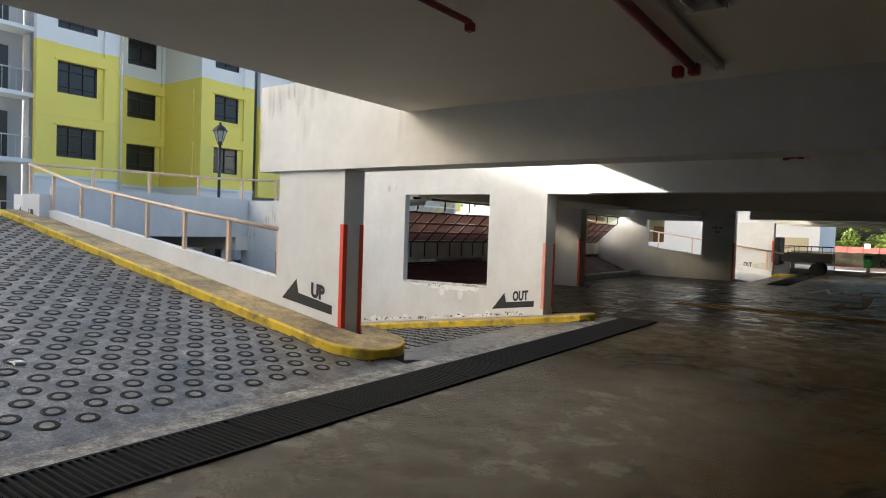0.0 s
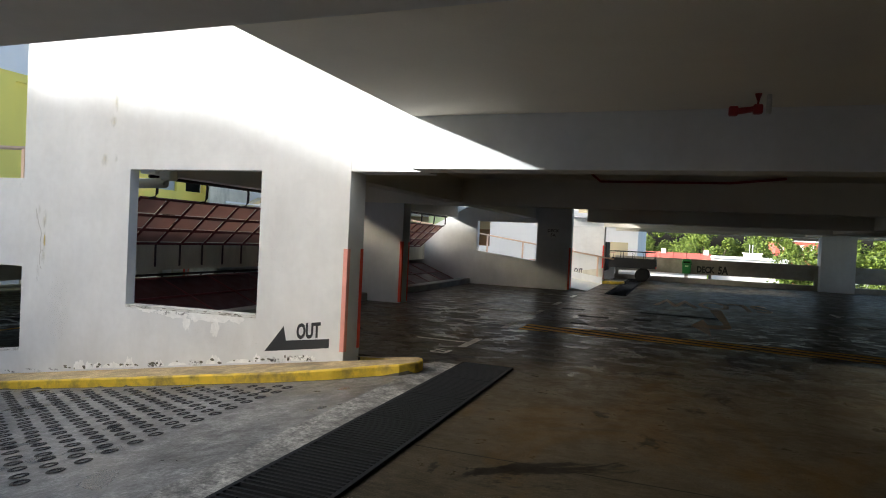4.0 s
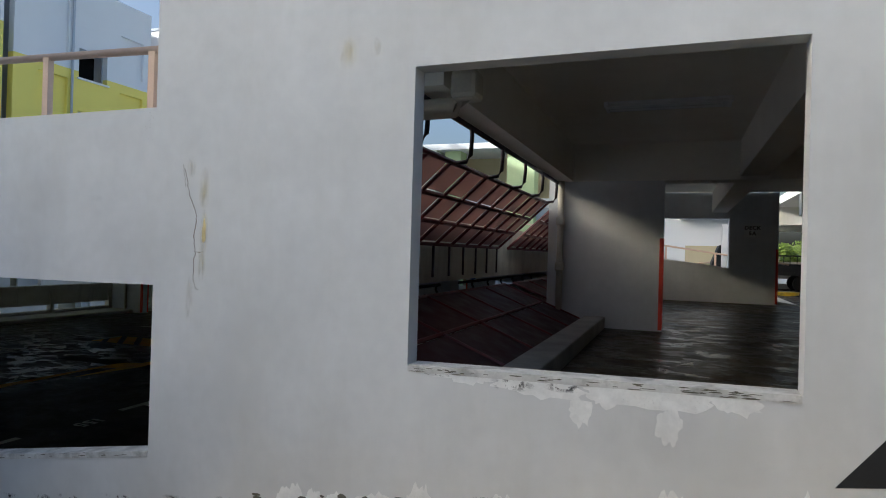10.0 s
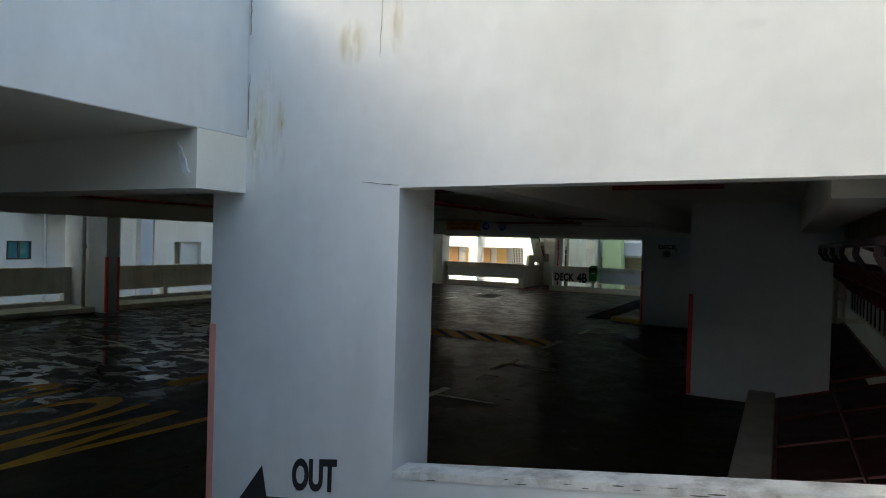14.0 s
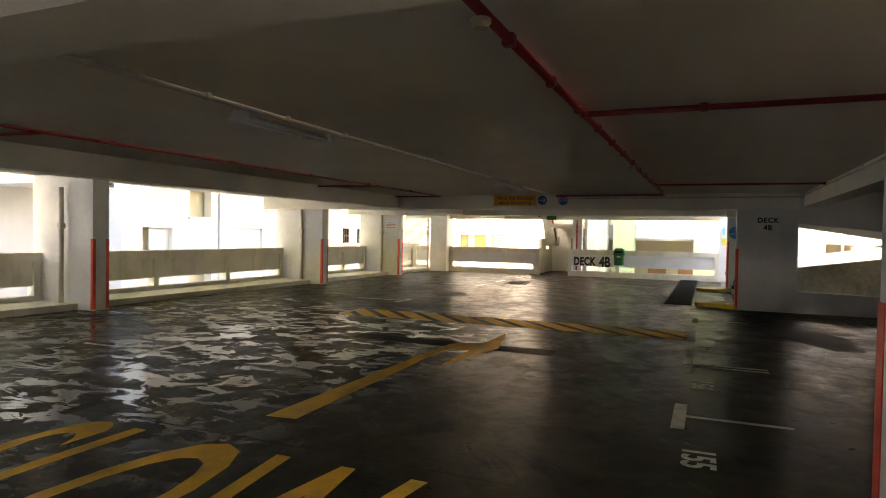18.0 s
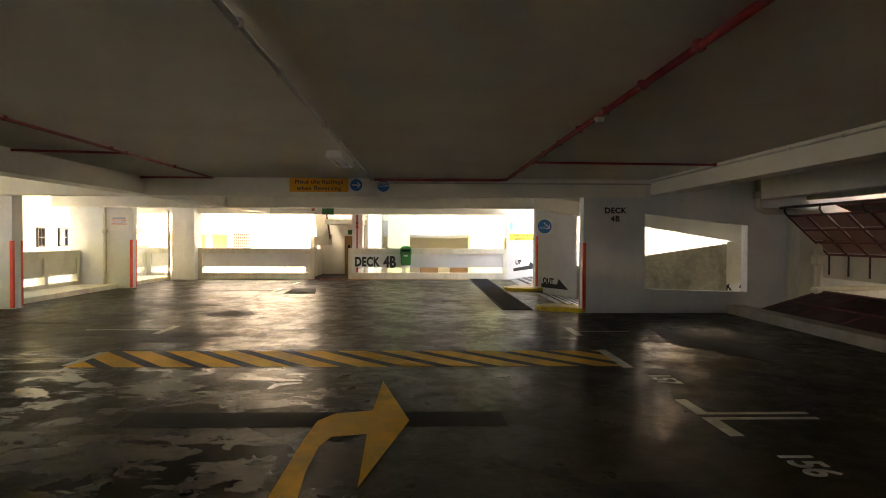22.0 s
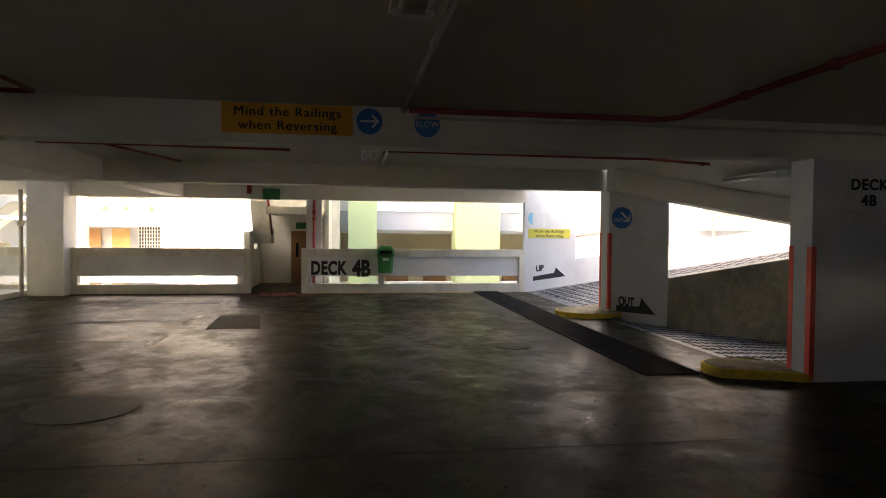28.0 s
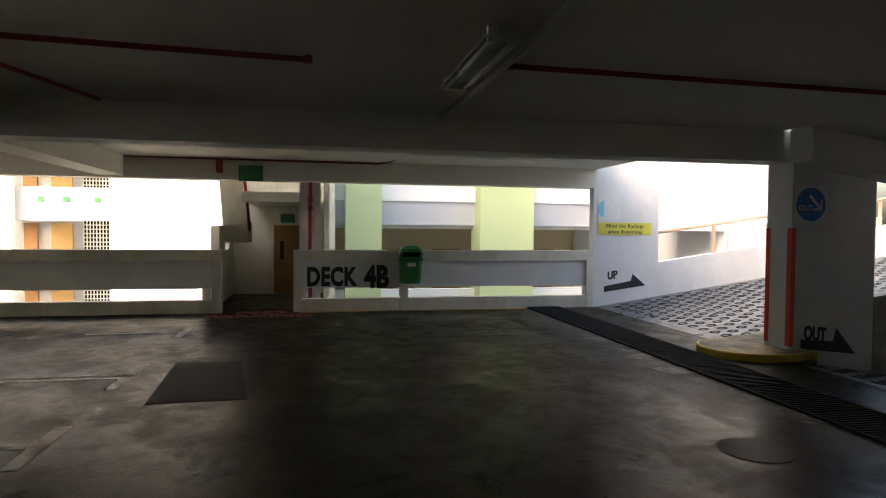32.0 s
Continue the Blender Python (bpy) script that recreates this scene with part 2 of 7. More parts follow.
PEELCON = grit(mat("peeling stained concrete", (0.44, 0.41, 0.32), 0.85, vary=0.25, scale=1.2, second=(0.14, 0.13, 0.10), second_amount=0.75, second_scale=1.1, streak=0.45, bump=0.4), 0.85, 1.18)
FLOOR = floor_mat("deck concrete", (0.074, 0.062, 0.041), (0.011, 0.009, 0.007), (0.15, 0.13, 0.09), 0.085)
# deck 4B gets a darkened copy; the dimness there is put into its colour
FLOORB = floor_mat("dimmed lower deck concrete", (0.029, 0.024, 0.012), (0.006, 0.005, 0.0035), (0.062, 0.052, 0.028), 0.11)
RAMP = grit(mat("ramp concrete", (0.095, 0.095, 0.094), 0.36, vary=0.9, scale=2.5, fine=30, second=(0.035, 0.035, 0.035), second_amount=0.95, second_scale=1.6, bump=0.8), 0.55, 1.9)
APRON = grit(mat("pale apron concrete", (0.21, 0.205, 0.19), 0.6, vary=0.6, scale=2.0, fine=25, second=(0.06, 0.055, 0.05), second_amount=0.95, second_scale=2.2, bump=0.5), 0.5, 1.7)
RINGMID = grit(mat("worn ring centre", (0.17, 0.168, 0.16), 0.6, vary=0.4, scale=3.0), 0.7, 1.4)
SCREED = stain_mat("pale screed", (0.25, 0.235, 0.20), 0.75, 3.0, 0.30, 0.62, 1.0, flat_axes=(2, 1.6, 0))
RINGC = mat("dirty ring groove", (0.014, 0.0135, 0.013), 0.8, vary=0.3, scale=3.0)
KERBTOP = grit(mat("kerb top concrete", (0.46, 0.35, 0.185), 0.85, vary=0.35, scale=1.8, second=(0.085, 0.075, 0.06), second_amount=0.95, second_scale=1.0, bump=0.4), 0.75, 1.25)
YELLOW = mat("yellow kerb paint", (0.72, 0.50, 0.03), 0.6, vary=0.2, scale=4.0, second=(0.11, 0.09, 0.05), second_amount=0.95, second_scale=3.5)
REDP = mat("red stripe paint", (0.85, 0.085, 0.045), 0.5, vary=0.1, scale=5)
REDPALE = mat("faded red stripe paint", (0.84, 0.38, 0.31), 0.6, vary=0.12, scale=5)
BLACKP = mat("black sign paint", (0.025, 0.027, 0.03), 0.5, vary=0.2, scale=5)
WHITEP = mat("white road paint", (0.62, 0.60, 0.52), 0.6, vary=0.3, scale=6, second=(0.16, 0.14, 0.11), second_amount=0.7, second_scale=4)
YROAD = mat("yellow road paint", (0.82, 0.42, 0.025), 0.65, vary=0.2, scale=5, second=(0.2, 0.13, 0.05), second_amount=0.45, second_scale=3)
BROAD = mat("black road paint", (0.03, 0.028, 0.024), 0.85, vary=0.3, scale=3, spec=0.15)
PEACHP = mat("faded peach road paint", (0.78, 0.58, 0.38), 0.7, vary=0.3, scale=5, second=(0.14, 0.12, 0.09), second_amount=0.5, second_scale=4)
HATCHB = mat("dark hatch ground", (0.05, 0.046, 0.04), 0.7, vary=0.3, scale=3, spec=0.3)
TEAL = mat("teal window glass", (0.05, 0.22, 0.24), 0.2, vary=0.2)
REDROAD = mat("red road paint", (0.40, 0.06, 0.05), 0.6, vary=0.3, scale=6, second=(0.15, 0.12, 0.1), second_amount=0.7, second_scale=5)
STEEL = mat("dark grating steel", (0.026, 0.028, 0.031), 0.85, 0.0, spec=0.08, vary=0.2, scale=4)
# near-black stands in for the shade in drains, openings and empty windows
PIT = mat("hollow shade black", (0.008, 0.008, 0.008), 0.9, spec=0.1)
MAROON = mat("maroon steel paint", (0.14, 0.025, 0.028), 0.45, vary=0.2, scale=6)
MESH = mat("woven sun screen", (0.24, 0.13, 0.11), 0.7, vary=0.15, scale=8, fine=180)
# the upper screens' weave darkened: the low panels' shade is in this colour
SHADEMESH = mat("shaded sun screen", (0.05, 0.011, 0.011), 0.6, vary=0.15, scale=5, fine=180)
BLACKTUBE = mat("dark tube", (0.05, 0.03, 0.03), 0.4)
REDPIPE = mat("red pipe paint", (0.32, 0.024, 0.026), 0.45, vary=0.15, scale=5)
CONDUIT = mat("grey conduit", (0.55, 0.54, 0.50), 0.5, vary=0.1, scale=5)
PVC = mat("cream drain pipe", (0.60, 0.56, 0.46), 0.5, vary=0.12, scale=5)
LAMPW = mat("lamp casing", (0.88, 0.88, 0.86), 0.4, vary=0.05, scale=5)
TUBE = mat("lamp tube", (0.85, 0.86, 0.85), 0.25, vary=0.02)
CHROME = mat("reflector", (0.7, 0.7, 0.7), 0.2, 0.9)
GREENBIN = mat("green bin plastic", (0.02, 0.20, 0.05), 0.4, vary=0.1, scale=8)
DGREEN = mat("dark green bin plastic", (0.012, 0.09, 0.03), 0.45, vary=0.1, scale=8)
ORANGE = mat("orange sign", (0.88, 0.40, 0.015), 0.5, vary=0.05, scale=3)
YSIGN = mat("yellow sign", (0.72, 0.66, 0.10), 0.5, vary=0.05, scale=3)
BLUE = mat("blue sign", (0.02, 0.20, 0.55), 0.4, vary=0.05)
SIGNW = mat("white sign", (0.80, 0.80, 0.77), 0.5, vary=0.06, scale=6)
SIGNRED = mat("red lettering", (0.6, 0.1, 0.08), 0.5)
EXITG = mat("exit sign green", (0.01, 0.13, 0.05), 0.4)
RAIL = mat("peach railing paint", (0.72, 0.52, 0.38), 0.45, vary=0.08, scale=6)
YBLD = mat("yellow building paint", (0.95, 0.81, 0.19), 0.8, vary=0.05, scale=0.4)
WBLD = mat("white building paint", (0.86, 0.865, 0.87), 0.8, vary=0.04, scale=0.4)
WFAR = mat("weathered white building paint", (0.66, 0.66, 0.645), 0.8, vary=0.06, scale=0.5, second=(0.5, 0.49, 0.46), second_amount=0.4, second_scale=0.8, streak=0.2)
GBLD = mat("green building paint", (0.55, 0.66, 0.36), 0.8, vary=0.05, scale=0.4)
BBLD = mat("beige building paint", (0.60, 0.52, 0.34), 0.8, vary=0.06, scale=0.5)
GREYB = mat("grey building paint", (0.50, 0.52, 0.56), 0.8, vary=0.05, scale=0.5)
BDOOR = mat("beige door paint", (0.45, 0.30, 0.12), 0.6, vary=0.08, scale=2)
DOORW = mat("brown door", (0.26, 0.13, 0.045), 0.5, vary=0.15, scale=3)
GLASS = mat("dark window glass", (0.02, 0.022, 0.025), 0.08, vary=0.2, scale=1)
FRAME = mat("window frame", (0.035, 0.03, 0.028), 0.5)
GRILL = mat("white grille", (0.6, 0.6, 0.58), 0.5)
ROOFT = mat("red roof tiles", (0.45, 0.12, 0.09), 0.8, vary=0.2, scale=1.5)
LEAF = mat("leaves", (0.13, 0.185, 0.025), 0.6, vary=0.35, scale=1.5, bump=0)
BARK = mat("bark", (0.12, 0.09, 0.06), 0.9, vary=0.3, scale=8)
GRASS = mat("ground", (0.34, 0.34, 0.30), 0.9, vary=0.3, scale=0.1, second=(0.12, 0.17, 0.06), second_amount=0.8, second_scale=0.05)
TRUCK = mat("truck paint", (0.02, 0.021, 0.023), 0.6, spec=0.15)
CYAN = mat("faded cyan print", (0.25, 0.62, 0.78), 0.5, vary=0.08)
RUBBER = mat("tyre rubber", (0.012, 0.012, 0.012), 0.9, spec=0.1)
IRONLAMP = mat("black lamp post", (0.02, 0.022, 0.022), 0.4)
LAMPGL = mat("lantern glass", (0.32, 0.33, 0.30), 0.2)
CRACK = mat("crack", (0.24, 0.21, 0.18), 0.9)

PEEL = mat("bare plaster", (0.90, 0.90, 0.88), 0.85, vary=0.12, scale=12)
GRIME = mat("grime", (0.14, 0.13, 0.10), 0.9, vary=0.3, scale=12)


def see_through(m, amount):
    """Lets part of the light straight through a woven sheet."""
    nt = m.node_tree
    out = nt.nodes["Material Output"]
    t = nt.nodes.new("ShaderNodeBsdfTransparent")
    x = nt.nodes.new("ShaderNodeMixShader")
    x.inputs[0].default_value = amount
    nt.links.new(nt.nodes["Principled BSDF"].outputs[0], x.inputs[1])
    nt.links.new(t.outputs[0], x.inputs[2])
    nt.links.new(x.outputs[0], out.inputs[0])


see_through(MESH, 0.12)


def let_glow(m, amount):
    """Thin cloth: part of the light that falls on its back shines through softly."""
    nt = m.node_tree
    out = nt.nodes["Material Output"]
    t = nt.nodes.new("ShaderNodeBsdfTranslucent")
    t.inputs[0].default_value = (0.62, 0.40, 0.34, 1)
    x = nt.nodes.new("ShaderNodeMixShader")
    x.inputs[0].default_value = amount
    nt.links.new(out.inputs[0].links[0].from_socket, x.inputs[1])
    nt.links.new(t.outputs[0], x.inputs[2])
    nt.links.new(x.outputs[0], out.inputs[0])


let_glow(MESH, 0.35)


RUST = stain_mat("rust stain", (0.95, 0.74, 0.20), 0.45, 12.0, 0.42, 0.66)
SOOT = stain_mat("grey damp stain", (0.45, 0.43, 0.38), 0.10, 5.0, 0.35, 0.75)
DRIP = stain_mat("dark drip stain", (0.25, 0.245, 0.23), 0.30, 11.0, 0.40, 0.72, 0.10)
MOULD = stain_mat("dark mould", (0.07, 0.065, 0.055), 0.85, 24.0, 0.50, 0.58, 1.0)


# ---- mesh helpers ----
class M:
    """A growing mesh: vertices and faces."""

    def __init__(self):
        self.v, self.f = [], []

    def box(self, x0, x1, y0, y1, z0, z1):
        k = len(self.v)
        self.v += [(x, y, z) for z in (z0, z1) for y in (y0, y1) for x in (x0, x1)]
        self.f += [tuple(k + i for i in q) for q in ((0, 2, 3, 1), (4, 5, 7, 6), (0, 1, 5, 4), (2, 6, 7, 3), (0, 4, 6, 2), (1, 3, 7, 5))]
        return self

    def prism(self, poly, a, b, axis="y"):
        """A polygon given in the two other axes (x,z for y; y,z for x; x,y for z), pushed from a to b along the axis."""
        k, c = len(self.v), len(poly)
        for d in (a, b):
            for p, q in poly:
                self.v.append((p, d, q) if axis == "y" else (d, p, q) if axis == "x" else (p, q, d))
        self.f.append(tuple(k + i for i in range(c)))
        self.f.append(tuple(k + c + i for i in reversed(range(c))))
        for i in range(c):
            j = (i + 1) % c
            self.f.append((k + i, k + c + i, k + c + j, k + j))
        return self

    def tube(self, pts, r, seg=8):
        """A round bar along points."""
        pts = [Vector(p) for p in pts]
        k0 = len(self.v)
        for i, p in enumerate(pts):
            d = (pts[min(i + 1, len(pts) - 1)] - pts[max(i - 1, 0)]).normalized()
            s = d.cross(Vector((0, 0, 1)) if abs(d.z) < 0.9 else Vector((1, 0, 0))).normalized()
            u = s.cross(d)
            for a in range(seg):
                w = 2 * math.pi * a / seg
                self.v.append(tuple(p + r * (math.cos(w) * s + math.sin(w) * u)))
        for i in range(len(pts) - 1):
            for a in range(seg):
                b = (a + 1) % seg
                self.f.append((k0 + i * seg + a, k0 + i * seg + b, k0 + (i + 1) * seg + b, k0 + (i + 1) * seg + a))
        self.f.append(tuple(k0 + a for a in reversed(range(seg))))
        self.f.append(tuple(k0 + (len(pts) - 1) * seg + a for a in range(seg)))
        return self

    def poly(self, pts):
        k = len(self.v)
        self.v += [tuple(p) for p in pts]
        self.f.append(tuple(range(k, k + len(pts))))
        return self


def smooth_on(me):
    for p in me.polygons:
        p.use_smooth = True


def put(name, mesh, material, parent=None, label="", category="", group="", kind="", bevel=0.0, smooth=False):
    """Link a mesh as one object."""
    me = bpy.data.meshes.new(name)
    me.from_pydata(mesh.v, [], mesh.f)
    bm = bmesh.new()
    bm.from_mesh(me)
    if bevel:
        bmesh.ops.bevel(bm, geom=list(bm.edges), offset=bevel, segments=2, profile=0.5, affect="EDGES")
    bmesh.ops.recalc_face_normals(bm, faces=bm.faces)
    bm.to_mesh(me)
    bm.free()
    me.materials.append(material)
    if smooth:
        smooth_on(me)
    ob = new(name, me)
    if parent:
        ob.parent = parent
    return tagged(ob, label, category, group, kind)


def part(name, mesh, material, parent, label="", bevel=0.0, smooth=False):
    return put(name, mesh, material, parent, label, bevel=bevel, smooth=smooth)


def thing(name, at, label, category, group="", kind=""):
    e = new(name)
    e.empty_display_size = 0.1
    e.location = at
    return tagged(e, label, category, group, kind)


def local(e, ob):
    """Parent ob, built in world places, under the empty e."""
    ob.parent = e
    ob.matrix_parent_inverse = Matrix.Translation(e.location).inverted()
    return ob


def islands(me):
    """The faces of a mesh, sorted into connected pieces."""
    root = list(range(len(me.vertices)))

    def find(i):
        while root[i] != i:
            root[i] = root[root[i]]
            i = root[i]
        return i
    faces = [tuple(p.vertices) for p in me.polygons]
    for f in faces:
        for v in f[1:]:
            root[find(v)] = find(f[0])
    out = {}
    for f in faces:
        out.setdefault(find(f[0]), []).append(f)
    return list(out.values())


def lettering(name, text, size, m, material, parent=None, squash=1.0, bold=0.0, align="LEFT", depth=0.002, spread=1.0):
    """Words as a flat mesh in the built-in font, posed by m; baseline start at the origin."""
    cu = bpy.data.curves.new(name, "FONT")
    cu.body, cu.size, cu.extrude, cu.offset, cu.align_x = text, size, depth, bold, align
    cu.resolution_u, cu.space_character = 4, spread
    tmp = bpy.data.objects.new(name, cu)
    me = bpy.data.meshes.new_from_object(tmp)
    bpy.data.objects.remove(tmp)
    me.transform(m @ Matrix.Diagonal((squash, 1, 1, 1)))
    me.materials.clear()
    me.materials.append(material)
    base = parent
    if base is None:
        base = new(name)
        base.empty_display_size = 0.1
        base.location = m.translation
    off = Matrix.Translation(base.location).inverted()
    for k, isle in enumerate(islands(me)):
        ids = sorted({v for f in isle for v in f})
        at = {v: i for i, v in enumerate(ids)}
        lm = bpy.data.meshes.new("letter")
        lm.from_pydata([tuple(me.vertices[v].co) for v in ids], [], [tuple(at[v] for v in f) for f in isle])
        lm.materials.append(material)
        ob = new("letter", lm)
        ob.parent = base
        ob.matrix_parent_inverse = off
    return base


FACE_S = Matrix.Rotation(radians(90), 4, "X")  # words readable from the south

# ---- levels and lines of the plan ----
ZA, ZB, ZUP, ZLOW = 0.0, -1.5, 1.5, -3.0          # deck 5A, deck 4B, roof deck above 4B, deck 4A
SOF, SOFB = 2.78, 2.60                             # slab soffit above deck 5A, deck 4B
BEAM, BEAMB = 2.22, 2.25                           # beam soffit above deck 5A, deck 4B
XA, XB = -5.2, -15.42                              # deck edges at the ramps


def ramp_z(x, z_at_xa, z_at_xb):
    f = (XA - x) / (XA - XB)
    return z_at_xa + (z_at_xb - z_at_xa) * min(1.0, max(0.0, f))


# ---- decks ----
floor_a = put("floor", M().prism([(XA, -6), (7.4, -6), (7.4, 36.4), (XA, 36.4), (XA, 26.14), (-10.6, 26.14), (-10.6, 12.83), (XA, 12.83)], -0.22, ZA, "z"), FLOOR, label="stained wet concrete deck", kind="structure")
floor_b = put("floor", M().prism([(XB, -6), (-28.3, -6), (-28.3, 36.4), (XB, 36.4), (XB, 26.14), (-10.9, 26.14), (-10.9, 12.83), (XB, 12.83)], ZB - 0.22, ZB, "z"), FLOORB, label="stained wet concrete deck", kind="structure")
put("ceiling", M().prism([(-5.25, -6), (7.4, -6), (7.4, 36.4), (-5.25, 36.4), (-5.25, 26.12), (-9.84, 26.12), (-9.84, 12.44), (-5.25, 12.44)], SOF, 3.0, "z"), CEIL, label="painted concrete slab soffit", kind="structure")
put("ceiling", M().prism([(-15.12, -6), (-28.3, -6), (-28.3, 36.4), (-15.46, 36.4), (-15.46, 26.3), (-10.9, 26.3), (-10.9, 12.44), (-15.12, 12.44)], ZB + SOFB, ZUP, "z"), CEIL, label="painted concrete slab soffit", kind="structure")
# middle bays, y 12.83 to 26.14, are added to block light off the ground
put("floor", M().prism([(XA, -6), (7.4, -6), (7.4, 36.4), (XA, 36.4), (XA, 26.14), (-10.6, 26.14), (-10.6, 12.83), (XA, 12.83)], ZLOW - 0.2, ZLOW, "z"), FLOOR, label="lower parking deck", kind="structure")
put("floor", M().prism([(XB, -6), (-28.3, -6), (-28.3, 36.4), (XB, 36.4), (XB, 26.14), (-10.9, 26.14), (-10.9, 12.83), (XB, 12.83)], -4.7, -4.5, "z"), FLOOR, label="lower parking deck", kind="structure")


def ramp(name, y0, y1, z_xa, z_xb, label):
    return put(name, M().prism([(XA, z_xa), (XB, z_xb), (XB, z_xb - 0.22), (XA, z_xa - 0.22)], y0, y1, "y"), RAMP, label=label, kind="structure")


ramp_up_s = ramp("ramp_floor", 0.6, 7.27, ZA, ZUP, "concrete ramp stamped with rings rising to the roof deck")
ramp_out_s = ramp("ramp_floor", 7.60, 12.84, ZA, ZB, "concrete ramp stamped with rings going down")
ramp_out_n = ramp("ramp_floor", 26.44, 31.0, ZLOW, ZB, "concrete ramp stamped with rings going down")
ramp_up_n = ramp("ramp_floor", 31.36, 35.86, ZA, ZB, "concrete ramp stamped with rings going up")

put("ramp_floor", M().prism([(XA, ZA), (XB, ZUP), (XB, ZB + SOFB), (XA, ZA - 0.32)], 26.47, 30.96, "y"), CEIL, label="concrete ramp from the roof deck", kind="structure")
put("beam", M().prism([(XA, -0.33), (XB, ZB + SOFB - 0.01), (XB, 0.73), (XA, -0.87)], 30.62, 30.95, "y"), CEIL, label="sloping edge beam under the upper ramp", kind="structure")
put("ramp_floor", M().prism([(XA, ZLOW), (XB, ZB), (XB, ZB - 0.3), (XA, ZLOW - 0.3)], 0.6, 7.27, "y"), RAMP, label="lower concrete ramp", kind="structure")

# ---- south ramp wall with two openings ----
WY, WT = 12.435, 0.15


def ramp_wall_south():
    lo = -2.0
    m = M()
    rz = lambda x: ramp_z(x, ZA, ZB) - 0.1
    W1 = (-9.615, -7.45, 0.365, 0.40, 2.232)
    W2 = (-13.955, -11.67, -0.80, -0.455, 0.765)
    top_hi, top_lo = 4.1, 2.09
    x0, x1 = -15.395, -6.19
    y0, y1 = WY, WY + WT
    # end piers are deeper than the infill
    pieces = []

    def add(poly, ya, yb):
        pieces.append(put("wall_ramp_south", M().prism(poly, ya, yb), WHITE, label="white painted ramp wall with two openings, peeling at its foot", kind="structure"))
    add([(x0, lo), (W2[0], lo), (W2[0], 0.9), (x0, 0.9)], y0, WY + 0.39)
    add([(-15.12, 0.9), (W2[0], 0.9), (W2[0], top_lo), (-15.12, top_lo)], y0, WY + 0.39)
    add([(-6.62, lo), (x1, lo), (x1, top_hi), (-6.62, top_hi)], y0, WY + 0.39)
    add([(W1[1], lo), (-6.62, lo), (-6.62, top_hi), (W1[1], top_hi)], y0, y1)
    add([(W1[0], lo), (W1[1], lo), (W1[1], W1[3]), (W1[0], W1[2])], y0, y1)
    add([(W1[0], W1[4]), (W1[1], W1[4]), (W1[1], top_hi), (W1[0], top_hi)], y0, y1)
    add([(W2[1], lo), (W1[0], lo), (W1[0], top_hi), (-11.685, top_hi), (-11.685, top_lo), (W2[1], top_lo)], y0, y1)
    add([(W2[0], lo), (W2[1], lo), (W2[1], W2[3]), (W2[0], W2[2])], y0, y1)
    add([(W2[0], W2[4]), (W2[1], W2[4] + 0.015), (W2[1], top_lo), (W2[0], top_lo)], y0, y1)
    return pieces[0]


wall_s = ramp_wall_south()
# roof-deck edge and parapet over the ramp's foot
put("wall_deck_edge", M().box(-15.31, -15.11, 7.62, WY - 0.003, ZB + SOFB + 0.003, 2.12), WHITE, label="white deck edge upstand", kind="structure")
put("wall_deck_edge", M().box(-15.64, -15.44, -6, 0.4, 1.07, 2.3), WHITE, label="white deck edge upstand", kind="structure")


# ---- piers and beams ----
def pier(x0, x1, y0, y1, z0, z1, label="white painted concrete pier with red corner stripes"):
    return put("pier", M().box(x0, x1, y0, y1, z0, z1), WHITE, label=label, kind="structure")


def stripe(parent, x, y, z0, sx, sy, height=1.33, material=None):
    """A red angle guard on a pier's upright edge; sx, sy: which way the pier lies from the edge."""
    w, t = 0.065, 0.004
    m = M()
    m.prism([(x - sx * t, y - sy * t), (x + sx * w * 0.8, y - sy * t), (x + sx * w * 0.8, y), (x, y), (x, y + sy * w), (x - sx * t, y + sy * w)], z0, z0 + height, "z")
    return part("corner_guard", m, material or REDP, parent, "red painted corner guard")


pier_s = p = pier(-7.44, -6.24, 7.26, 7.60, -0.6, BEAM)
for yy, s in ((7.26, 1), (7.60, -1)):
    stripe(p, -6.24, yy, 0.15, -1, s, 1.38)
for yy, s in ((WY, 1), (WY + 0.39, -1)):
    stripe(wall_s, -6.19, yy, 0.08, -1, s, 1.23, REDPALE if s > 0 else REDP)
stripe(wall_s, -15.395, WY, ZB + 0.05, 1, 1, 1.35, REDPALE)
stripe(wall_s, -15.395, WY + 0.39, ZB + 0.05, 1, -1, 1.35, REDP)
pier_e = pier(-15.28, -14.07, 26.14, 26.46, ZB - 0.5, ZB + BEAMB)
for yy, s in ((26.14, 1), (26.46, -1)):
    stripe(pier_e, -15.28, yy, ZB + 0.02, 1, s, 1.35)
pier_e2 = pier(-15.35, -14.23, 30.97, 31.375, -2.6, ZB + BEAMB)
for yy, s in ((30.97, 1), (31.375, -1)):
    stripe(pier_e2, -15.35, yy, ZB + 0.15, 1, s, 1.35)
WEST_PIERS = [(12.3, 12.63), (19.10, 19.45), (26.77, 27.1), (31.88, 32.2), (5.0, 5.6), (-2.0, -1.4)]
for y0, y1 in WEST_PIERS:
    p = pier(-28.3, -26.6, y0, y1, ZB, ZB + SOFB)
    for yy, s in ((y0, 1), (y1, -1)):
        stripe(p, -26.6, yy, ZB + 0.02, -1, s, 1.35)
    p = pier(5.4, 7.3, y0, y1, ZA, SOF)
    for yy, s in ((y0, 1), (y1, -1)):
        stripe(p, 5.4, yy, 0.02, 1, s, 1.35)
p = pier(-9.95, -8.25, 18.6, 19.0, ZA - 0.2, SOF)
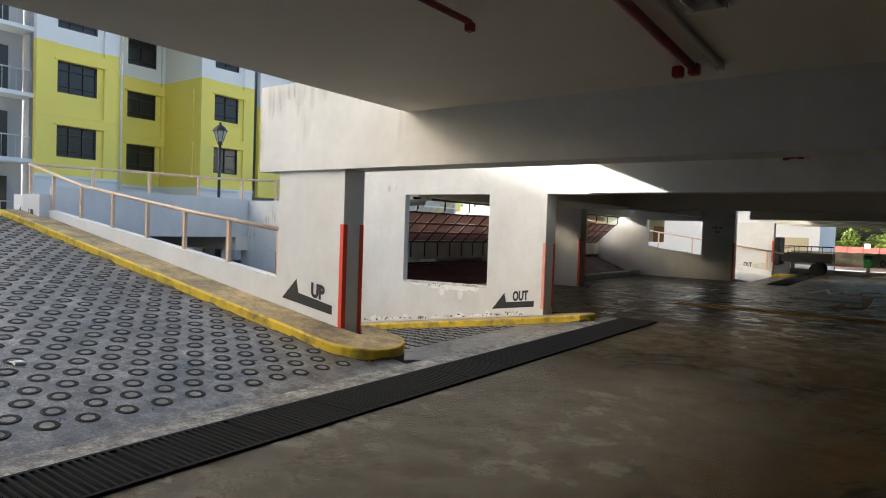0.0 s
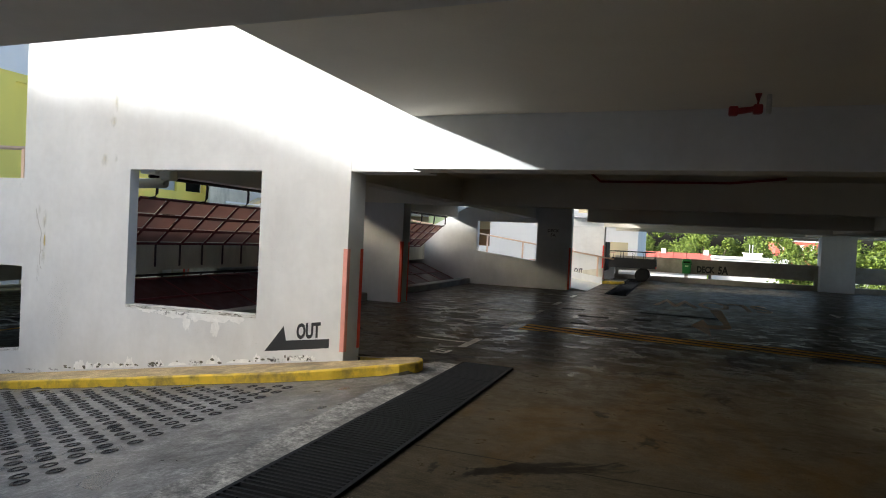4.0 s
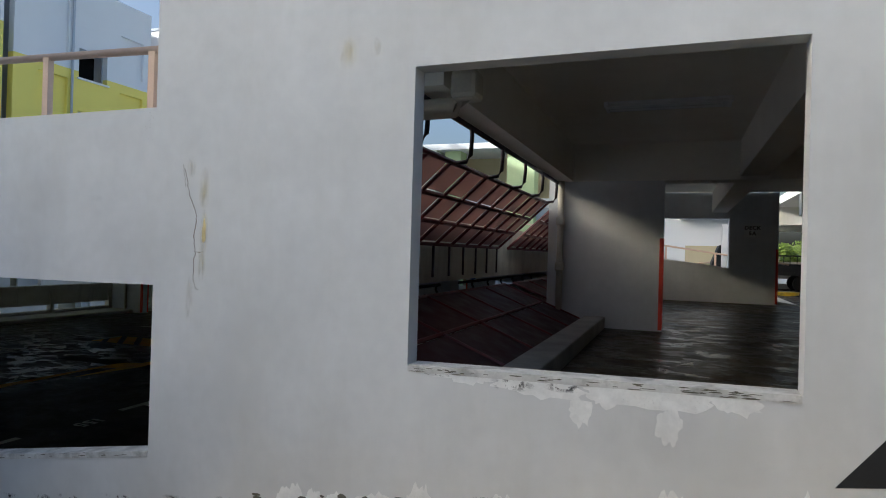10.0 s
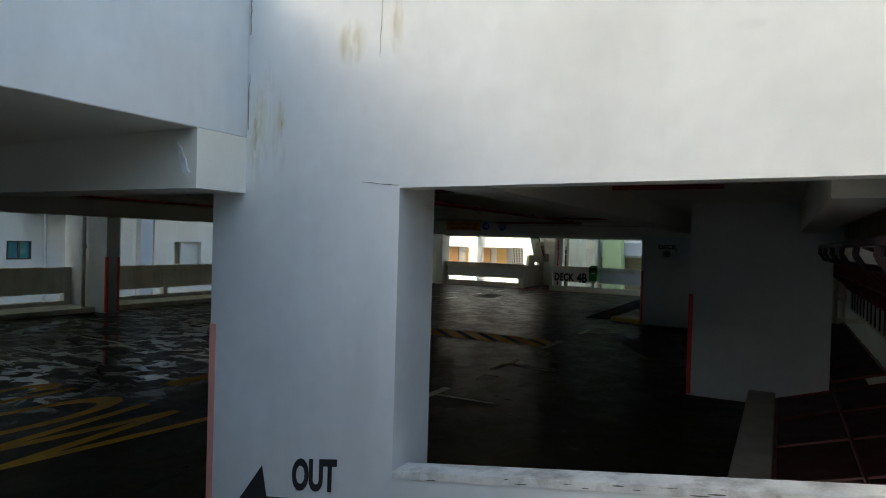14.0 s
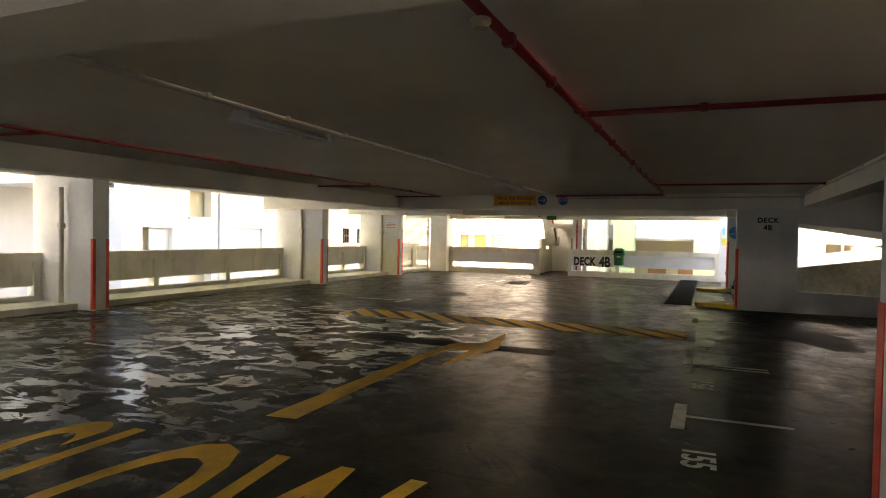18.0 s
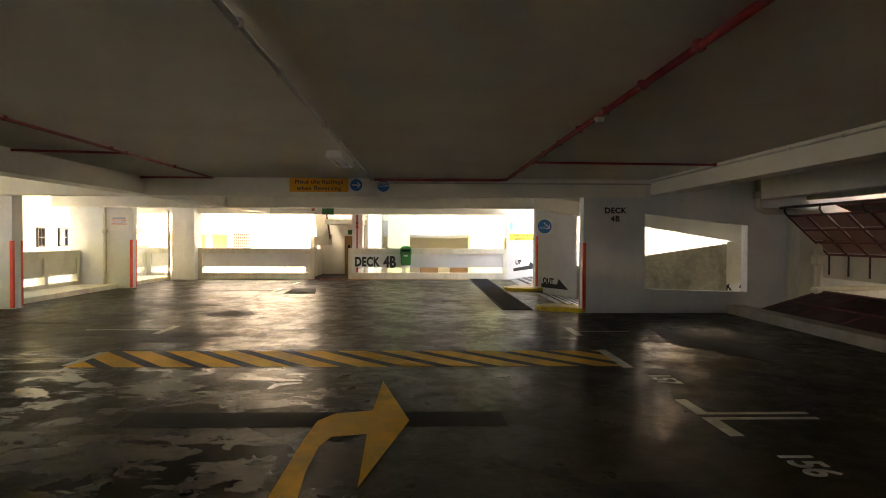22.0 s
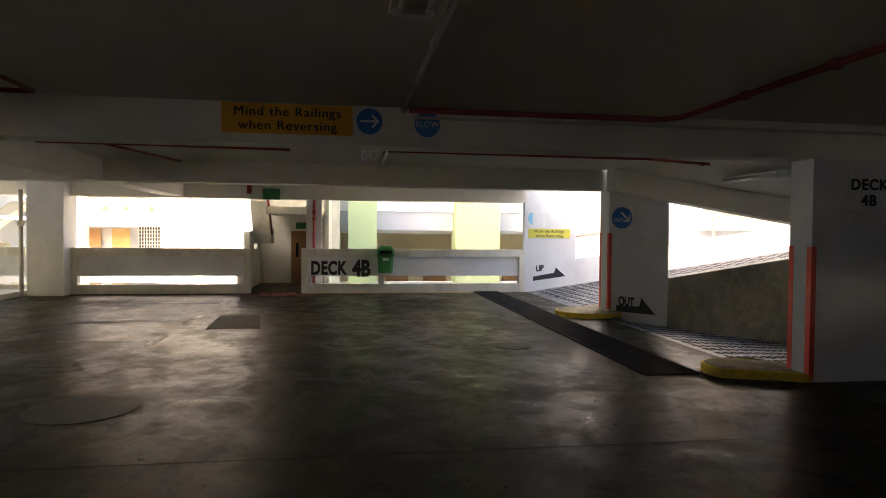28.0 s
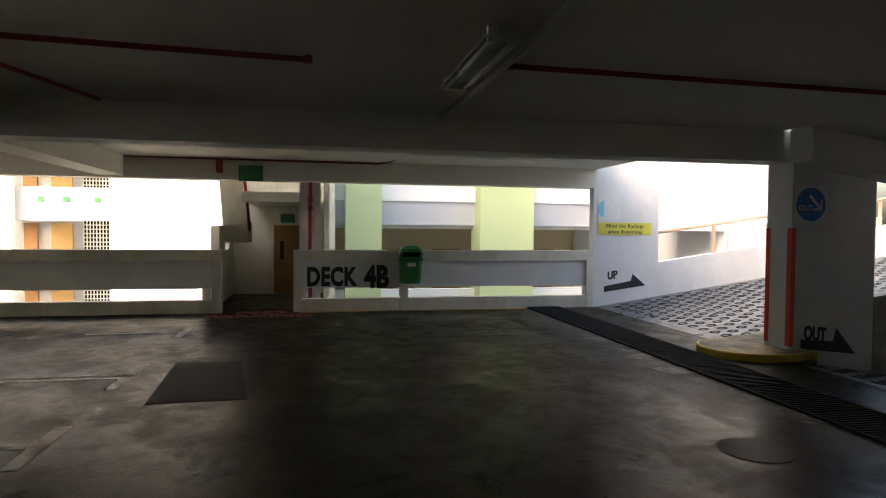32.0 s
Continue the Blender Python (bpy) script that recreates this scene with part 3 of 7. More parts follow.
for yy, s in ((18.6, 1), (19.0, -1)):
    stripe(p, -8.25, yy, 0.02, -1, s, 1.35)
p = pier(-13.2, -11.55, 18.6, 19.0, ZB - 0.2, ZB + SOFB)
for yy, s in ((18.6, 1), (19.0, -1)):
    stripe(p, -13.2, yy, ZB + 0.02, 1, s, 1.35)


def beam(x0, x1, y0, y1, z0, z1):
    return put("beam", M().box(x0, x1, y0, y1, z0, z1), CEIL, label="painted concrete beam", kind="structure")


put("beam", M().box(-7.78, 7.4, 7.2, 7.62, BEAM - 0.03, SOF), WHITE, label="painted concrete beam over the ramp pier", kind="structure")
wall_m = put("wall_median", M().box(-7.78, -5.25, 7.2, 7.62, SOF, 3.3), WHITE, label="white upstand above the beam", kind="structure")
put("beam", M().box(-5.25, 7.4, 12.04, WY, BEAM, SOF), WHITE, label="painted concrete beam beside the ramp wall", kind="structure")
put("wall_ramp_south", M().box(-6.187, -5.25, WY, WY + 0.38, BEAM + 0.01, 4.1), WHITE, label="white painted wall above the beam", kind="structure")
for y0 in (1.6, -4.0):
    beam(-5.25, 7.4, y0, y0 + 0.4, BEAM, SOF)
for y0, y1 in ((18.6, 19.0), (26.14, 26.5), (31.0, 31.38), (36.0, 36.4)):
    beam(-9.8 if y0 < 26 else -5.25, 7.4, y0 - 0.006, y1, BEAM, SOF)
for y0, y1, xe in ((12.06, WY, -15.11), (26.14, 26.46, -14.07), (31.0, 31.38, -14.25), (35.84, 36.2, -15.46), (7.2, 7.62, -15.11), (0.4, 0.8, -15.46)):
    beam(-28.3, xe, y0 - 0.006, y1, ZB + BEAMB, ZB + SOFB)
beam(-13.98, -13.63, 12.83, 26.14, ZB + BEAMB + 0.05, ZB + SOFB)
beam(-7.25, -6.9, 12.83, 26.14, BEAM + 0.05, SOF)
beam(-24.1, -23.7, -6, 35.8, ZB + BEAMB + 0.03, ZB + SOFB)
beam(2.5, 2.9, -6, 36, BEAM + 0.03, SOF)

# ---- north ramp wall with openings ----
def ramp_wall_north():
    y0, y1 = 26.15, 26.30
    for a, b, pts in (
        (y0, y1, [(-14.07, -3.2), (-12.03, -3.2), (-12.03, -1.09), (-14.07, -1.03)]),
        (y0, y1, [(-14.07, 0.44), (-12.03, 0.22), (-12.03, ZB + SOFB), (-14.07, ZB + SOFB)]),
        (y0, y1 + 0.1, [(-12.03, -3.2), (-8.88, -3.2), (-8.88, SOF), (-12.03, ZB + SOFB)]),
        (y0, y1, [(-8.88, -3.2), (-6.84, -3.2), (-6.84, 0.88), (-8.88, 1.13)]),
        (y0, y1, [(-8.88, 2.12), (-6.84, 2.12), (-6.84, SOF), (-8.88, SOF)]),
        (y0, y1 + 0.2, [(-6.84, -3.2), (-5.73, -3.2), (-5.73, SOF), (-6.84, SOF)]),
    ):
        last = put("wall_ramp_north", M().prism(pts, a, b), WHITE, label="white painted ramp wall with two openings", kind="structure")
    return last


wall_n = ramp_wall_north()
for yy, s in ((26.15, 1), (26.5, -1)):
    stripe(wall_n, -5.73, yy, 0.02, -1, s, 1.35)

# upstand between the two north ramps, of stained concrete
put("wall_median", M().prism([(-14.22, -1.9), (-10.1, -2.5), (-10.1, -0.18), (-14.22, -0.80)], 30.97, 31.2), PEELCON, label="stained bare concrete upstand between ramps", kind="structure")
put("wall_median", M().prism([(-10.1, -1.31), (XA, -0.37), (XA, 0.60), (-10.1, -0.13)], 30.965, 31.195), CREAM, label="cream painted spandrel along the upper ramp", kind="structure")
put("wall_median", M().prism([(-7.44, 0.1), (-14.45, 1.1), (-14.45, 1.62), (-7.44, 0.80)], 7.26, 7.41), WHITE, label="white upstand along the ramp", kind="structure")
put("wall_ramp_edge", M().prism([(-15.5, -1.9), (XA, -0.4), (XA, 0.65), (-14.15, -0.66), (-14.15, 1.3), (-15.5, 1.3)], 35.86, 36.05), WHITE, label="white ramp edge wall", kind="structure")
put("wall_ramp_edge", M().prism([(XA, -0.3), (XB, 1.2), (XB, 2.3), (XA, 0.9)], 0.4, 0.6), WHITE, label="white ramp edge wall", kind="structure")


# ---- parapets: coping, recessed panel, slot and kerb, with posts ----
def parapet(x0, y0, x1, y1, z, posts, name="parapet", paint=None):
    along_x = abs(x1 - x0) > abs(y1 - y0)
    e = thing(name, (x0, y0, z), "cream concrete deck parapet with an open slot at its foot", "parapet", kind="structure")
    a0, a1 = (x0, x1) if along_x else (y0, y1)
    c = y0 if along_x else x0

    def bx(p0, p1, d0, d1, z0, z1):
        return M().box(p0, p1, c + d0, c + d1, z + z0, z + z1) if along_x else M().box(c + d0, c + d1, p0, p1, z + z0, z + z1)
    local(e, put("coping", bx(a0, a1, 0, 0.18, 0.88, 1.07), paint or CREAM))
    local(e, put("panel", bx(a0, a1, 0.06, 0.14, 0.41, 0.88), paint or (WHITE if along_x else CREAM)))
    local(e, put("kerb", bx(a0, a1, 0, 0.18, 0, 0.22), paint or CREAM))
    for q in posts:
        local(e, put("post", bx(q - 0.07, q + 0.07, -0.01, 0.19, 0, 0.89), paint or CREAM))
    return e


par_nr = parapet(-21.02, 35.84, -15.5, 35.84, ZB, (-20.95, -19.1, -15.57))
par_nl = parapet(-26.17, 35.84, -22.2, 35.84, ZB, (-26.1, -22.28))
for (y0, y1), (y2, y3) in zip(WEST_PIERS[:3], WEST_PIERS[1:4]):
    parapet(-28.2, y1, -28.2, y2, ZB, (y1 + 0.1, y1 + (y2 - y1) / 3, y1 + 2 * (y2 - y1) / 3, y2 - 0.1))
    parapet(7.1, y1, 7.1, y2, ZA, (y1 + 0.1, y1 + (y2 - y1) / 2, y2 - 0.1))
parapet(-28.2, 32.2, -28.2, 36.1, ZB, (32.3, 34.0, 36.0))
parapet(-28.0, 36.0, -27.2, 36.0, ZB, (-27.9,))
parapet(-28.2, 5.6, -28.2, 12.3, ZB, (5.7, 8.0, 11.9))
parapet(-28.2, -1.4, -28.2, 5.0, ZB, (-1.3, 4.9))
parapet(7.1, 32.2, 7.1, 36.2, ZA, (31.7, 34.0))
parapet(7.1, -6, 7.1, 5.0, ZA, (-1.3, 4.9))
parapet(-11.0, 36.0, -5.3, 36.0, -2.4, (-10.9, -8.4, -5.6))
put("floor", M().box(-11.0, -5.25, 31.4, 36.2, -2.55, -2.4), FLOOR, label="lower parking deck", kind="structure")
# raw concrete colour darkens this cream parapet, in place of the shade on it
parapet(-5.2, 36.0, 7.2, 36.0, ZA, (-5.1, -2.1, 3.0, 7.1), paint=RAWCON)
put("kerb_strip", M().box(-28.2, -27.0, -1.4, 35.84, ZB, ZB + 0.12), CREAM, label="raised concrete strip along the parapet", kind="structure")
put("pier", M().box(-26.93, -26.17, 35.5, 36.2, ZB, ZB + SOFB), WHITE, label="corner pier", kind="structure")
# unseen wall, added to keep daylight out from the east
put("wall_east", M().box(7.3, 7.4, -6, 31, ZA, SOF), RAWCON, label="unseen bare concrete end wall added to cut the light", kind="structure")
pier(3.05, 4.3, 35.6, 36.3, ZA, SOF, "white painted concrete pier at the deck's end")
# added out of view to block light from the ramp well
put("wall_deck_edge", M().box(-5.45, -5.25, -6, 0.4, -0.22, SOF), RAWCON, label="unseen bare concrete wall added to darken the deck", kind="structure")
# added behind the start, bare concrete so that it bounces little light
put("wall_south", M().box(-28.3, 7.4, -6.2, -6, -4.5, 4), RAWCON, label="unseen bare concrete end wall added to cut the light", kind="structure")

# wheel kerbs and edge beams where the decks meet
put("kerb", M().box(-9.37, -9.06, 12.84, 26.13, -0.2, 0.17), RAWCON, label="bare concrete wheel kerb", kind="structure", bevel=0.015)
put("kerb", M().box(-12.44, -12.13, 12.84, 26.13, ZB - 0.2, ZB + 0.17), RAWCON, label="bare concrete wheel kerb", kind="structure", bevel=0.015)
put("beam", M().box(-10.9, -10.76, 12.84, 26.1, 0.72, 1.5), CREAM, label="cream slab edge beam", kind="structure")
put("beam", M().box(-10.74, -10.6, 12.84, 26.1, -0.78, -0.22), CREAM, label="cream slab edge beam", kind="structure")
put("beam", M().box(-9.86, -9.58, 12.84, 26.1, 2.22, SOF), CEIL, label="painted edge beam", kind="structure")
put("beam", M().box(-11.92, -11.64, 12.84, 26.1, ZB + 2.22, ZB + SOFB), CEIL, label="painted edge beam", kind="structure")
put("pier", M().box(-11.25, -10.9, 25.72, 26.14, ZB, ZB + 2.0), CREAM, label="cream painted pier beside the sun screens", kind="structure")

# pale concrete beside the gratings
for x0, x1, y0, y1, z in ((-5.2, -4.875, 0.6, 12.9, ZA),):
    put("apron", M().box(x0, x1, y0, y1, z - 0.01, z + 0.004), APRON, label="pale concrete apron beside the drain", kind="structure")

for x0, x1, y0, y1, z in ((-5.15, -2.9, -3.0, 9.0, ZA), (-4.24, -1.3, 3.8, 9.4, ZA), (-17.6, -16.0, 26.6, 35.8, ZB)):
    m = M()
    up = z + (0.0033 if x0 < -5 else 0.0045)
    m.v += [(x0, y0, up), (x1, y0, up), (x1, y1, up), (x0, y1, up)]
    m.f.append((0, 1, 2, 3))
    put("worn_screed", m, SCREED, label="pale worn screed along the drain", kind="structure")

# ---- drains ----
def drain(x0, x1, y0, y1, z, step=0.05):
    e = thing("drain_grating", (x0, y0, z), "dark steel drain grating across the deck edge", "drain grating", kind="structure")
    # black sheet on the floor in place of the shaded hollow below the bars
    local(e, put("pit_shade", M().box(x0 + 0.03, x1 - 0.03, y0, y1, z + 0.0005, z + 0.006), PIT))
    m = M()
    y, k = y0, 0
    while y < y1 - 0.02:
        m.box(x0 + 0.03, x1 - 0.03, y, y + 0.018, z + 0.006, z + 0.026)
        k += 1
        y += step * (1.5 if k % 16 == 0 else 1.0)
    local(e, put("bars", m, STEEL))
    local(e, put("frame", M().box(x0, x0 + 0.03, y0, y1, z, z + 0.024).box(x1 - 0.03, x1, y0, y1, z, z + 0.024), STEEL))
    return e


drain(-4.87, -4.25, 0.6, 13.0, ZA)
drain(-16.80, -16.18, 26.6, 36.0, ZB)
drain(-4.55, -3.9, 25.6, 35.9, ZA)

# ---- kerbs with rounded noses ----
def kerb_run(pts_outer, pts_inner, zf, name, label, h=0.12):
    """A kerb between an outer and an inner line in plan; zf gives the level of the surface under it; yellow face, bare top."""
    e = thing(name, (*pts_outer[0], zf(pts_outer[0][0])), label, "kerb", kind="structure")
    top, face, foot = M(), M(), M()
    n = len(pts_outer)
    for i in range(n - 1):
        a, b, c, d = pts_outer[i], pts_outer[i + 1], pts_inner[i + 1], pts_inner[i]
        k = len(top.v)
        inset = 0.03
        def toward(p, q):
            L = math.hypot(q[0] - p[0], q[1] - p[1])
            f = min(1, inset / max(L, 1e-3))
            return (p[0] + (q[0] - p[0]) * f, p[1] + (q[1] - p[1]) * f)
        a2, b2 = toward(a, d), toward(b, c)
        Z = lambda p, dz: (p[0], p[1], zf(p[0]) + dz)
        top.v += [Z(a2, h + 0.001), Z(b2, h + 0.001), Z(c, h + 0.001), Z(d, h + 0.001)]
        top.f.append((k, k + 1, k + 2, k + 3))
        worn = lambda p: 0.006 + 0.045 * max(0.0, noise.fractal(Vector((p[0] * 3.0, p[1] * 3.0, 0.3)), 0.6, 2.0, 4) - 0.1)
        edge = lambda p, q: (p[0] + (q[0] - p[0]) * 0.3, p[1] + (q[1] - p[1]) * 0.3)
        steps = max(1, int(math.hypot(b[0] - a[0], b[1] - a[1]) / 0.06))
        at = lambda p, q, f: (p[0] + (q[0] - p[0]) * f, p[1] + (q[1] - p[1]) * f)
        for t in range(steps):
            p, q = at(a, b, t / steps), at(a, b, (t + 1) / steps)
            p2, q2 = at(a2, b2, t / steps), at(a2, b2, (t + 1) / steps)
            k = len(face.v)
            face.v += [Z(p, worn(p)), Z(q, worn(q)), Z(q, h - 0.02), Z(p, h - 0.02), Z(edge(p, p2), h - 0.004), Z(edge(q, q2), h - 0.004), Z(q2, h + 0.001), Z(p2, h + 0.001)]
            face.f += [(k, k + 1, k + 2, k + 3), (k + 3, k + 2, k + 5, k + 4), (k + 4, k + 5, k + 6, k + 7)]
            k = len(foot.v)
            foot.v += [Z(p, -0.1), Z(q, -0.1), Z(q, worn(q)), Z(p, worn(p))]
            foot.f.append((k, k + 1, k + 2, k + 3))
    local(e, put("kerb_top", top, KERBTOP))
    local(e, put("painted_face", face, YELLOW))
    local(e, put("worn_foot", foot, GRIME))
    return e


def nose(cx, cy, r, a0, a1, steps=10):
    return [(cx + r * math.cos(radians(a0 + (a1 - a0) * i / steps)), cy + r * math.sin(radians(a0 + (a1 - a0) * i / steps))) for i in range(steps + 1)]


UPZ = lambda x: ramp_z(x, ZA, ZUP)
OUTZ = lambda x: ramp_z(x, ZA, ZB)
# beside the pier between the two south ramps
outer = [(-15.3, 6.72), (-12, 6.72), (-9, 6.72), (-6.6, 6.72)] + nose(-5.95, 7.27, 0.55, -90, 60, 12) + [(-6.2, 7.75)]
inner = [(-15.3, 7.27), (-12, 7.27), (-9, 7.27), (-6.6, 7.27)] + [(-5.95, 7.30)] * 12 + [(-5.96, 7.35)] + [(-6.23, 7.61)]
kerb_run(outer, inner, UPZ, "kerb", "concrete kerb with worn yellow edge and rounded nose")
# along the south wall
outer = [(-15.3, 11.75), (-12, 11.75), (-9, 11.75), (-6.6, 11.78), (-6.0, 11.86), (-5.55, 12.0)] + nose(-5.42, 12.28, 0.30, -60, 90, 8) + [(-6.15, 12.80)]
inner = [(-15.3, WY), (-12, WY), (-9, WY), (-6.6, WY), (-6.0, WY), (-5.7, WY)] + [(-5.5, 12.42)] * 9 + [(-6.19, 12.75)]
kerb_run(outer, inner, OUTZ, "kerb", "concrete kerb with worn yellow edge and rounded nose")
# beside the pier between the two north ramps
NUPZ = lambda x: ramp_z(x, ZA, ZB)
NOUTZ = lambda x: ramp_z(x, ZLOW, ZB)
outer = [(-13.0, 31.9), (-15.0, 31.9)] + nose(-15.62, 31.35, 0.55, 90, 270, 12) + [(-15.2, 30.72)]
inner = [(-13.0, 31.37), (-15.0, 31.37)] + [(-15.36, 31.3)] * 7 + [(-15.36, 31.05)] * 6 + [(-15.2, 30.97)]
kerb_run(outer, inner, NUPZ, "kerb", "low concrete kerb with worn yellow edge and rounded nose", 0.10)
outer = [(-13.0, 26.95), (-15.2, 26.95)] + nose(-15.75, 26.62, 0.36, 80, 215, 9) + [(-15.5, 26.2), (-15.25, 26.13)]
inner = [(-13.0, 26.46), (-15.2, 26.46)] + [(-15.30, 26.40)] * 10 + [(-15.30, 26.2), (-15.26, 26.14)]
kerb_run(outer, inner, NOUTZ, "kerb", "low concrete kerb with worn yellow edge and rounded nose", 0.10)
# the far ones on the upper deck
outer = [(-8.0, 31.9), (-5.4, 31.9)] + nose(-4.9, 31.4, 0.5, 90, -90, 10) + [(-5.4, 30.9)]
inner = [(-8.0, 31.37), (-5.4, 31.37)] + [(-5.2, 31.2)] * 11 + [(-5.4, 31.0)]
kerb_run(outer, inner, lambda x: min(0.0, NUPZ(x)), "kerb", "concrete kerb with worn yellow edge and rounded nose")
p = put("pier", M().box(-6.7, -5.2, 30.97, 31.37, -3.2, BEAM), WHITE, label="white painted concrete pier", kind="structure")
for yy, s in ((30.97, 1), (31.37, -1)):
    stripe(p, -5.2, yy, 0.15, -1, s, 1.35)


# ---- stamped rings on the ramps ----
def rings(y0, y1, zf, x0, x1, step=0.285, r=0.080, centre=False):
    m = M()
    seg = 14
    row, x = 0, x0
    rnd = random.Random(5)
    while x > x1:
        y = y0 + (step / 2 if row % 2 else 0)
        while y < y1:
            cx, cy = x + rnd.uniform(-0.012, 0.012), y + rnd.uniform(-0.012, 0.012)
            k = len(m.v)
            if centre:
                for a in range(seg):
                    w = 2 * math.pi * a / seg
                    px = cx + r * 0.6 * math.cos(w)
                    m.v.append((px, cy + r * 0.6 * math.sin(w), zf(px) + 0.004))
                m.f.append(tuple(range(k, k + seg)))
                y += step
                continue
            for rr, dz in ((r * 0.60, 0.002), (r * 0.68, 0.007), (r * 0.98, 0.007), (r * 1.06, 0.002)):
                for a in range(seg):
                    w = 2 * math.pi * a / seg
                    px = cx + rr * math.cos(w)
                    m.v.append((px, cy + rr * math.sin(w), zf(px) + dz))
            for q in range(3):
                for a in range(seg):
                    b = (a + 1) % seg
                    m.f.append((k + q * seg + a, k + (q + 1) * seg + a, k + (q + 1) * seg + b, k + q * seg + b))
            y += step
        x -= step * 0.80
        row += 1
    return m


put("ring_pattern", rings(1.2, 6.66, UPZ, -5.55, -15.2), RINGC, label="rings stamped in the ramp concrete", kind="stuff")
put("ring_pattern", rings(1.2, 6.66, UPZ, -5.55, -15.2, centre=True), RINGMID, label="pale worn centres of the stamped rings", kind="stuff")
put("ring_pattern", rings(7.95, 11.62, OUTZ, -6.3, -15.2, 0.22, 0.056), RINGC, label="rings stamped in the ramp concrete", kind="stuff")
put("ring_pattern", rings(32.1, 35.7, NUPZ, -6.0, -15.35, 0.26, 0.07), RINGC, label="rings stamped in the ramp concrete", kind="stuff")
put("ring_pattern", rings(27.1, 30.8, NOUTZ, -8.5, -15.2, 0.26, 0.07), RINGC, label="rings stamped in the ramp concrete", kind="stuff")


# ---- railings ----
def railing(pts, posts, foot, name="railing", mid=True):
    """A top rail along pts and uprights at posts, down to foot(x, y)."""
    e = thing(name, (*posts[0], foot(*posts[0])), "peach painted steel pipe railing on the upstand", "railing")
    local(e, put("top_rail", M().tube(pts, 0.03, 10), RAIL, smooth=True))
    P = [Vector(q) for q in pts]
    for x, y in posts:
        best = min(((a, b) for a, b in zip(P, P[1:])), key=lambda ab: min(abs((ab[0].xy + (ab[1].xy - ab[0].xy) * f - Vector((x, y))).length) for f in np.linspace(0, 1, 21)))
        d = best[1] - best[0]
        f = max(0, min(1, (Vector((x, y)) - best[0].xy).dot(d.xy) / max(d.xy.length_squared, 1e-6)))
        z = (best[0] + d * f).z
        local(e, put("post", M().box(x - 0.03, x + 0.03, y - 0.025, y + 0.025, foot(x, y), z), RAIL))
    return e


railing([(-7.46, 7.33, 1.43), (-9.75, 7.33, 1.66), (-13.2, 7.33, 2.08), (-15.55, 7.33, 2.56)],
        [(-7.5, 7.33), (-8.62, 7.33), (-9.75, 7.33), (-10.85, 7.33), (-12.0, 7.33), (-13.2, 7.33), (-14.4, 7.33), (-15.5, 7.33)], lambda x, y: 0.80 + (-7.44 - x) * 0.117)
railing([(-15.55, 7.33, 2.56), (-15.55, 12.5, 2.66), (-11.72, 12.5, 2.54)],
        [(-15.55, 8.6), (-15.55, 9.9), (-15.55, 11.2), (-15.52, 12.5), (-14.06, 12.5), (-12.9, 12.5), (-11.79, 12.5)], lambda x, y: 2.05)
railing([(-14.16, 35.95, -0.09), (-11.76, 35.95, 0.26), (XA, 35.95, 1.2)],
        [(-14.16, 35.95), (-12.9, 35.95), (-11.6, 35.95), (-10.3, 35.95), (-9.0, 35.95), (-7.6, 35.95), (-6.2, 35.95)], lambda x, y: -0.66 + (x + 14.15) * 0.146)
railing([(XA + 0.4, 30.86, 0.98), (XB, 30.86, 2.48)],
        [(-5.4, 30.86), (-6.9, 30.86), (-8.4, 30.86), (-9.9, 30.86), (-11.4, 30.86), (-12.9, 30.86), (-14.4, 30.86)], lambda x, y: ramp_z(x, ZA, ZUP))
put("wall_ramp_edge", M().prism([(XA, -0.02), (XB, 1.48), (XB, 1.75), (XA, 0.25)], 30.80, 30.95), WHITE, label="white upstand along the upper ramp", kind="structure")
put("wall_median", M().box(-15.7, -14.45, 7.10, 7.41, 1.0, 1.92), WHITE, label="white end block of the ramp upstand", kind="structure")


# ---- painted arrows and words on walls ----
def wall_arrow(tip, tail, top, z_tip, z_tail, word, wx, wz, size, y, kind="OUT", normal=-1):
    """A slanted direction arrow painted on a wall facing south, with its word; tip, tail: x of the ends."""
    e = thing("painted_arrow", (tip, y, z_tip), "black painted " + word + " arrow on the white wall", "sign")
    s = 1 if tail > tip else -1
    th = 0.10
    zz = lambda x: z_tip + (z_tail - z_tip) * (x - tip) / (tail - tip)
    hx = tip + s * 0.27
    q = y - 0.004
    m = M().prism([(tip, zz(tip)), (tail, zz(tail)), (tail, zz(tail) + th * 1.1), (hx + s * 0.04, zz(hx) + th * 1.25), (hx, zz(hx) + top)], q, q + 0.003)
    local(e, put("arrow", m, BLACKP))
    lean = Matrix.Identity(4)
    lean[1][0] = (z_tail - z_tip) / (tail - tip)
    lettering("word", word, size, Matrix.Translation((wx, q, wz)) @ FACE_S @ lean, BLACKP, e, squash=0.62 if word == "OUT" else 0.82, bold=0.010)
    return e


wall_arrow(-7.304, -6.386, 0.30, -0.027, 0.108, "OUT", -6.845, 0.18, 0.25, WY)
wall_arrow(-15.18, -14.14, 0.31, -1.30, -1.12, "OUT", -14.665, -1.035, 0.25, WY)
wall_arrow(-7.33, -6.40, 0.30, 0.55, 0.42, "UP", -6.78, 0.62, 0.24, 7.26)
wall_arrow(-15.62, -14.6, 0.30, 1.40, 1.28, "UP", -14.95, 1.48, 0.22, 7.10)
wall_arrow(-14.46, -15.20, 0.28, -1.46, -1.38, "OUT", -15.16, -1.27, 0.22, 30.97)
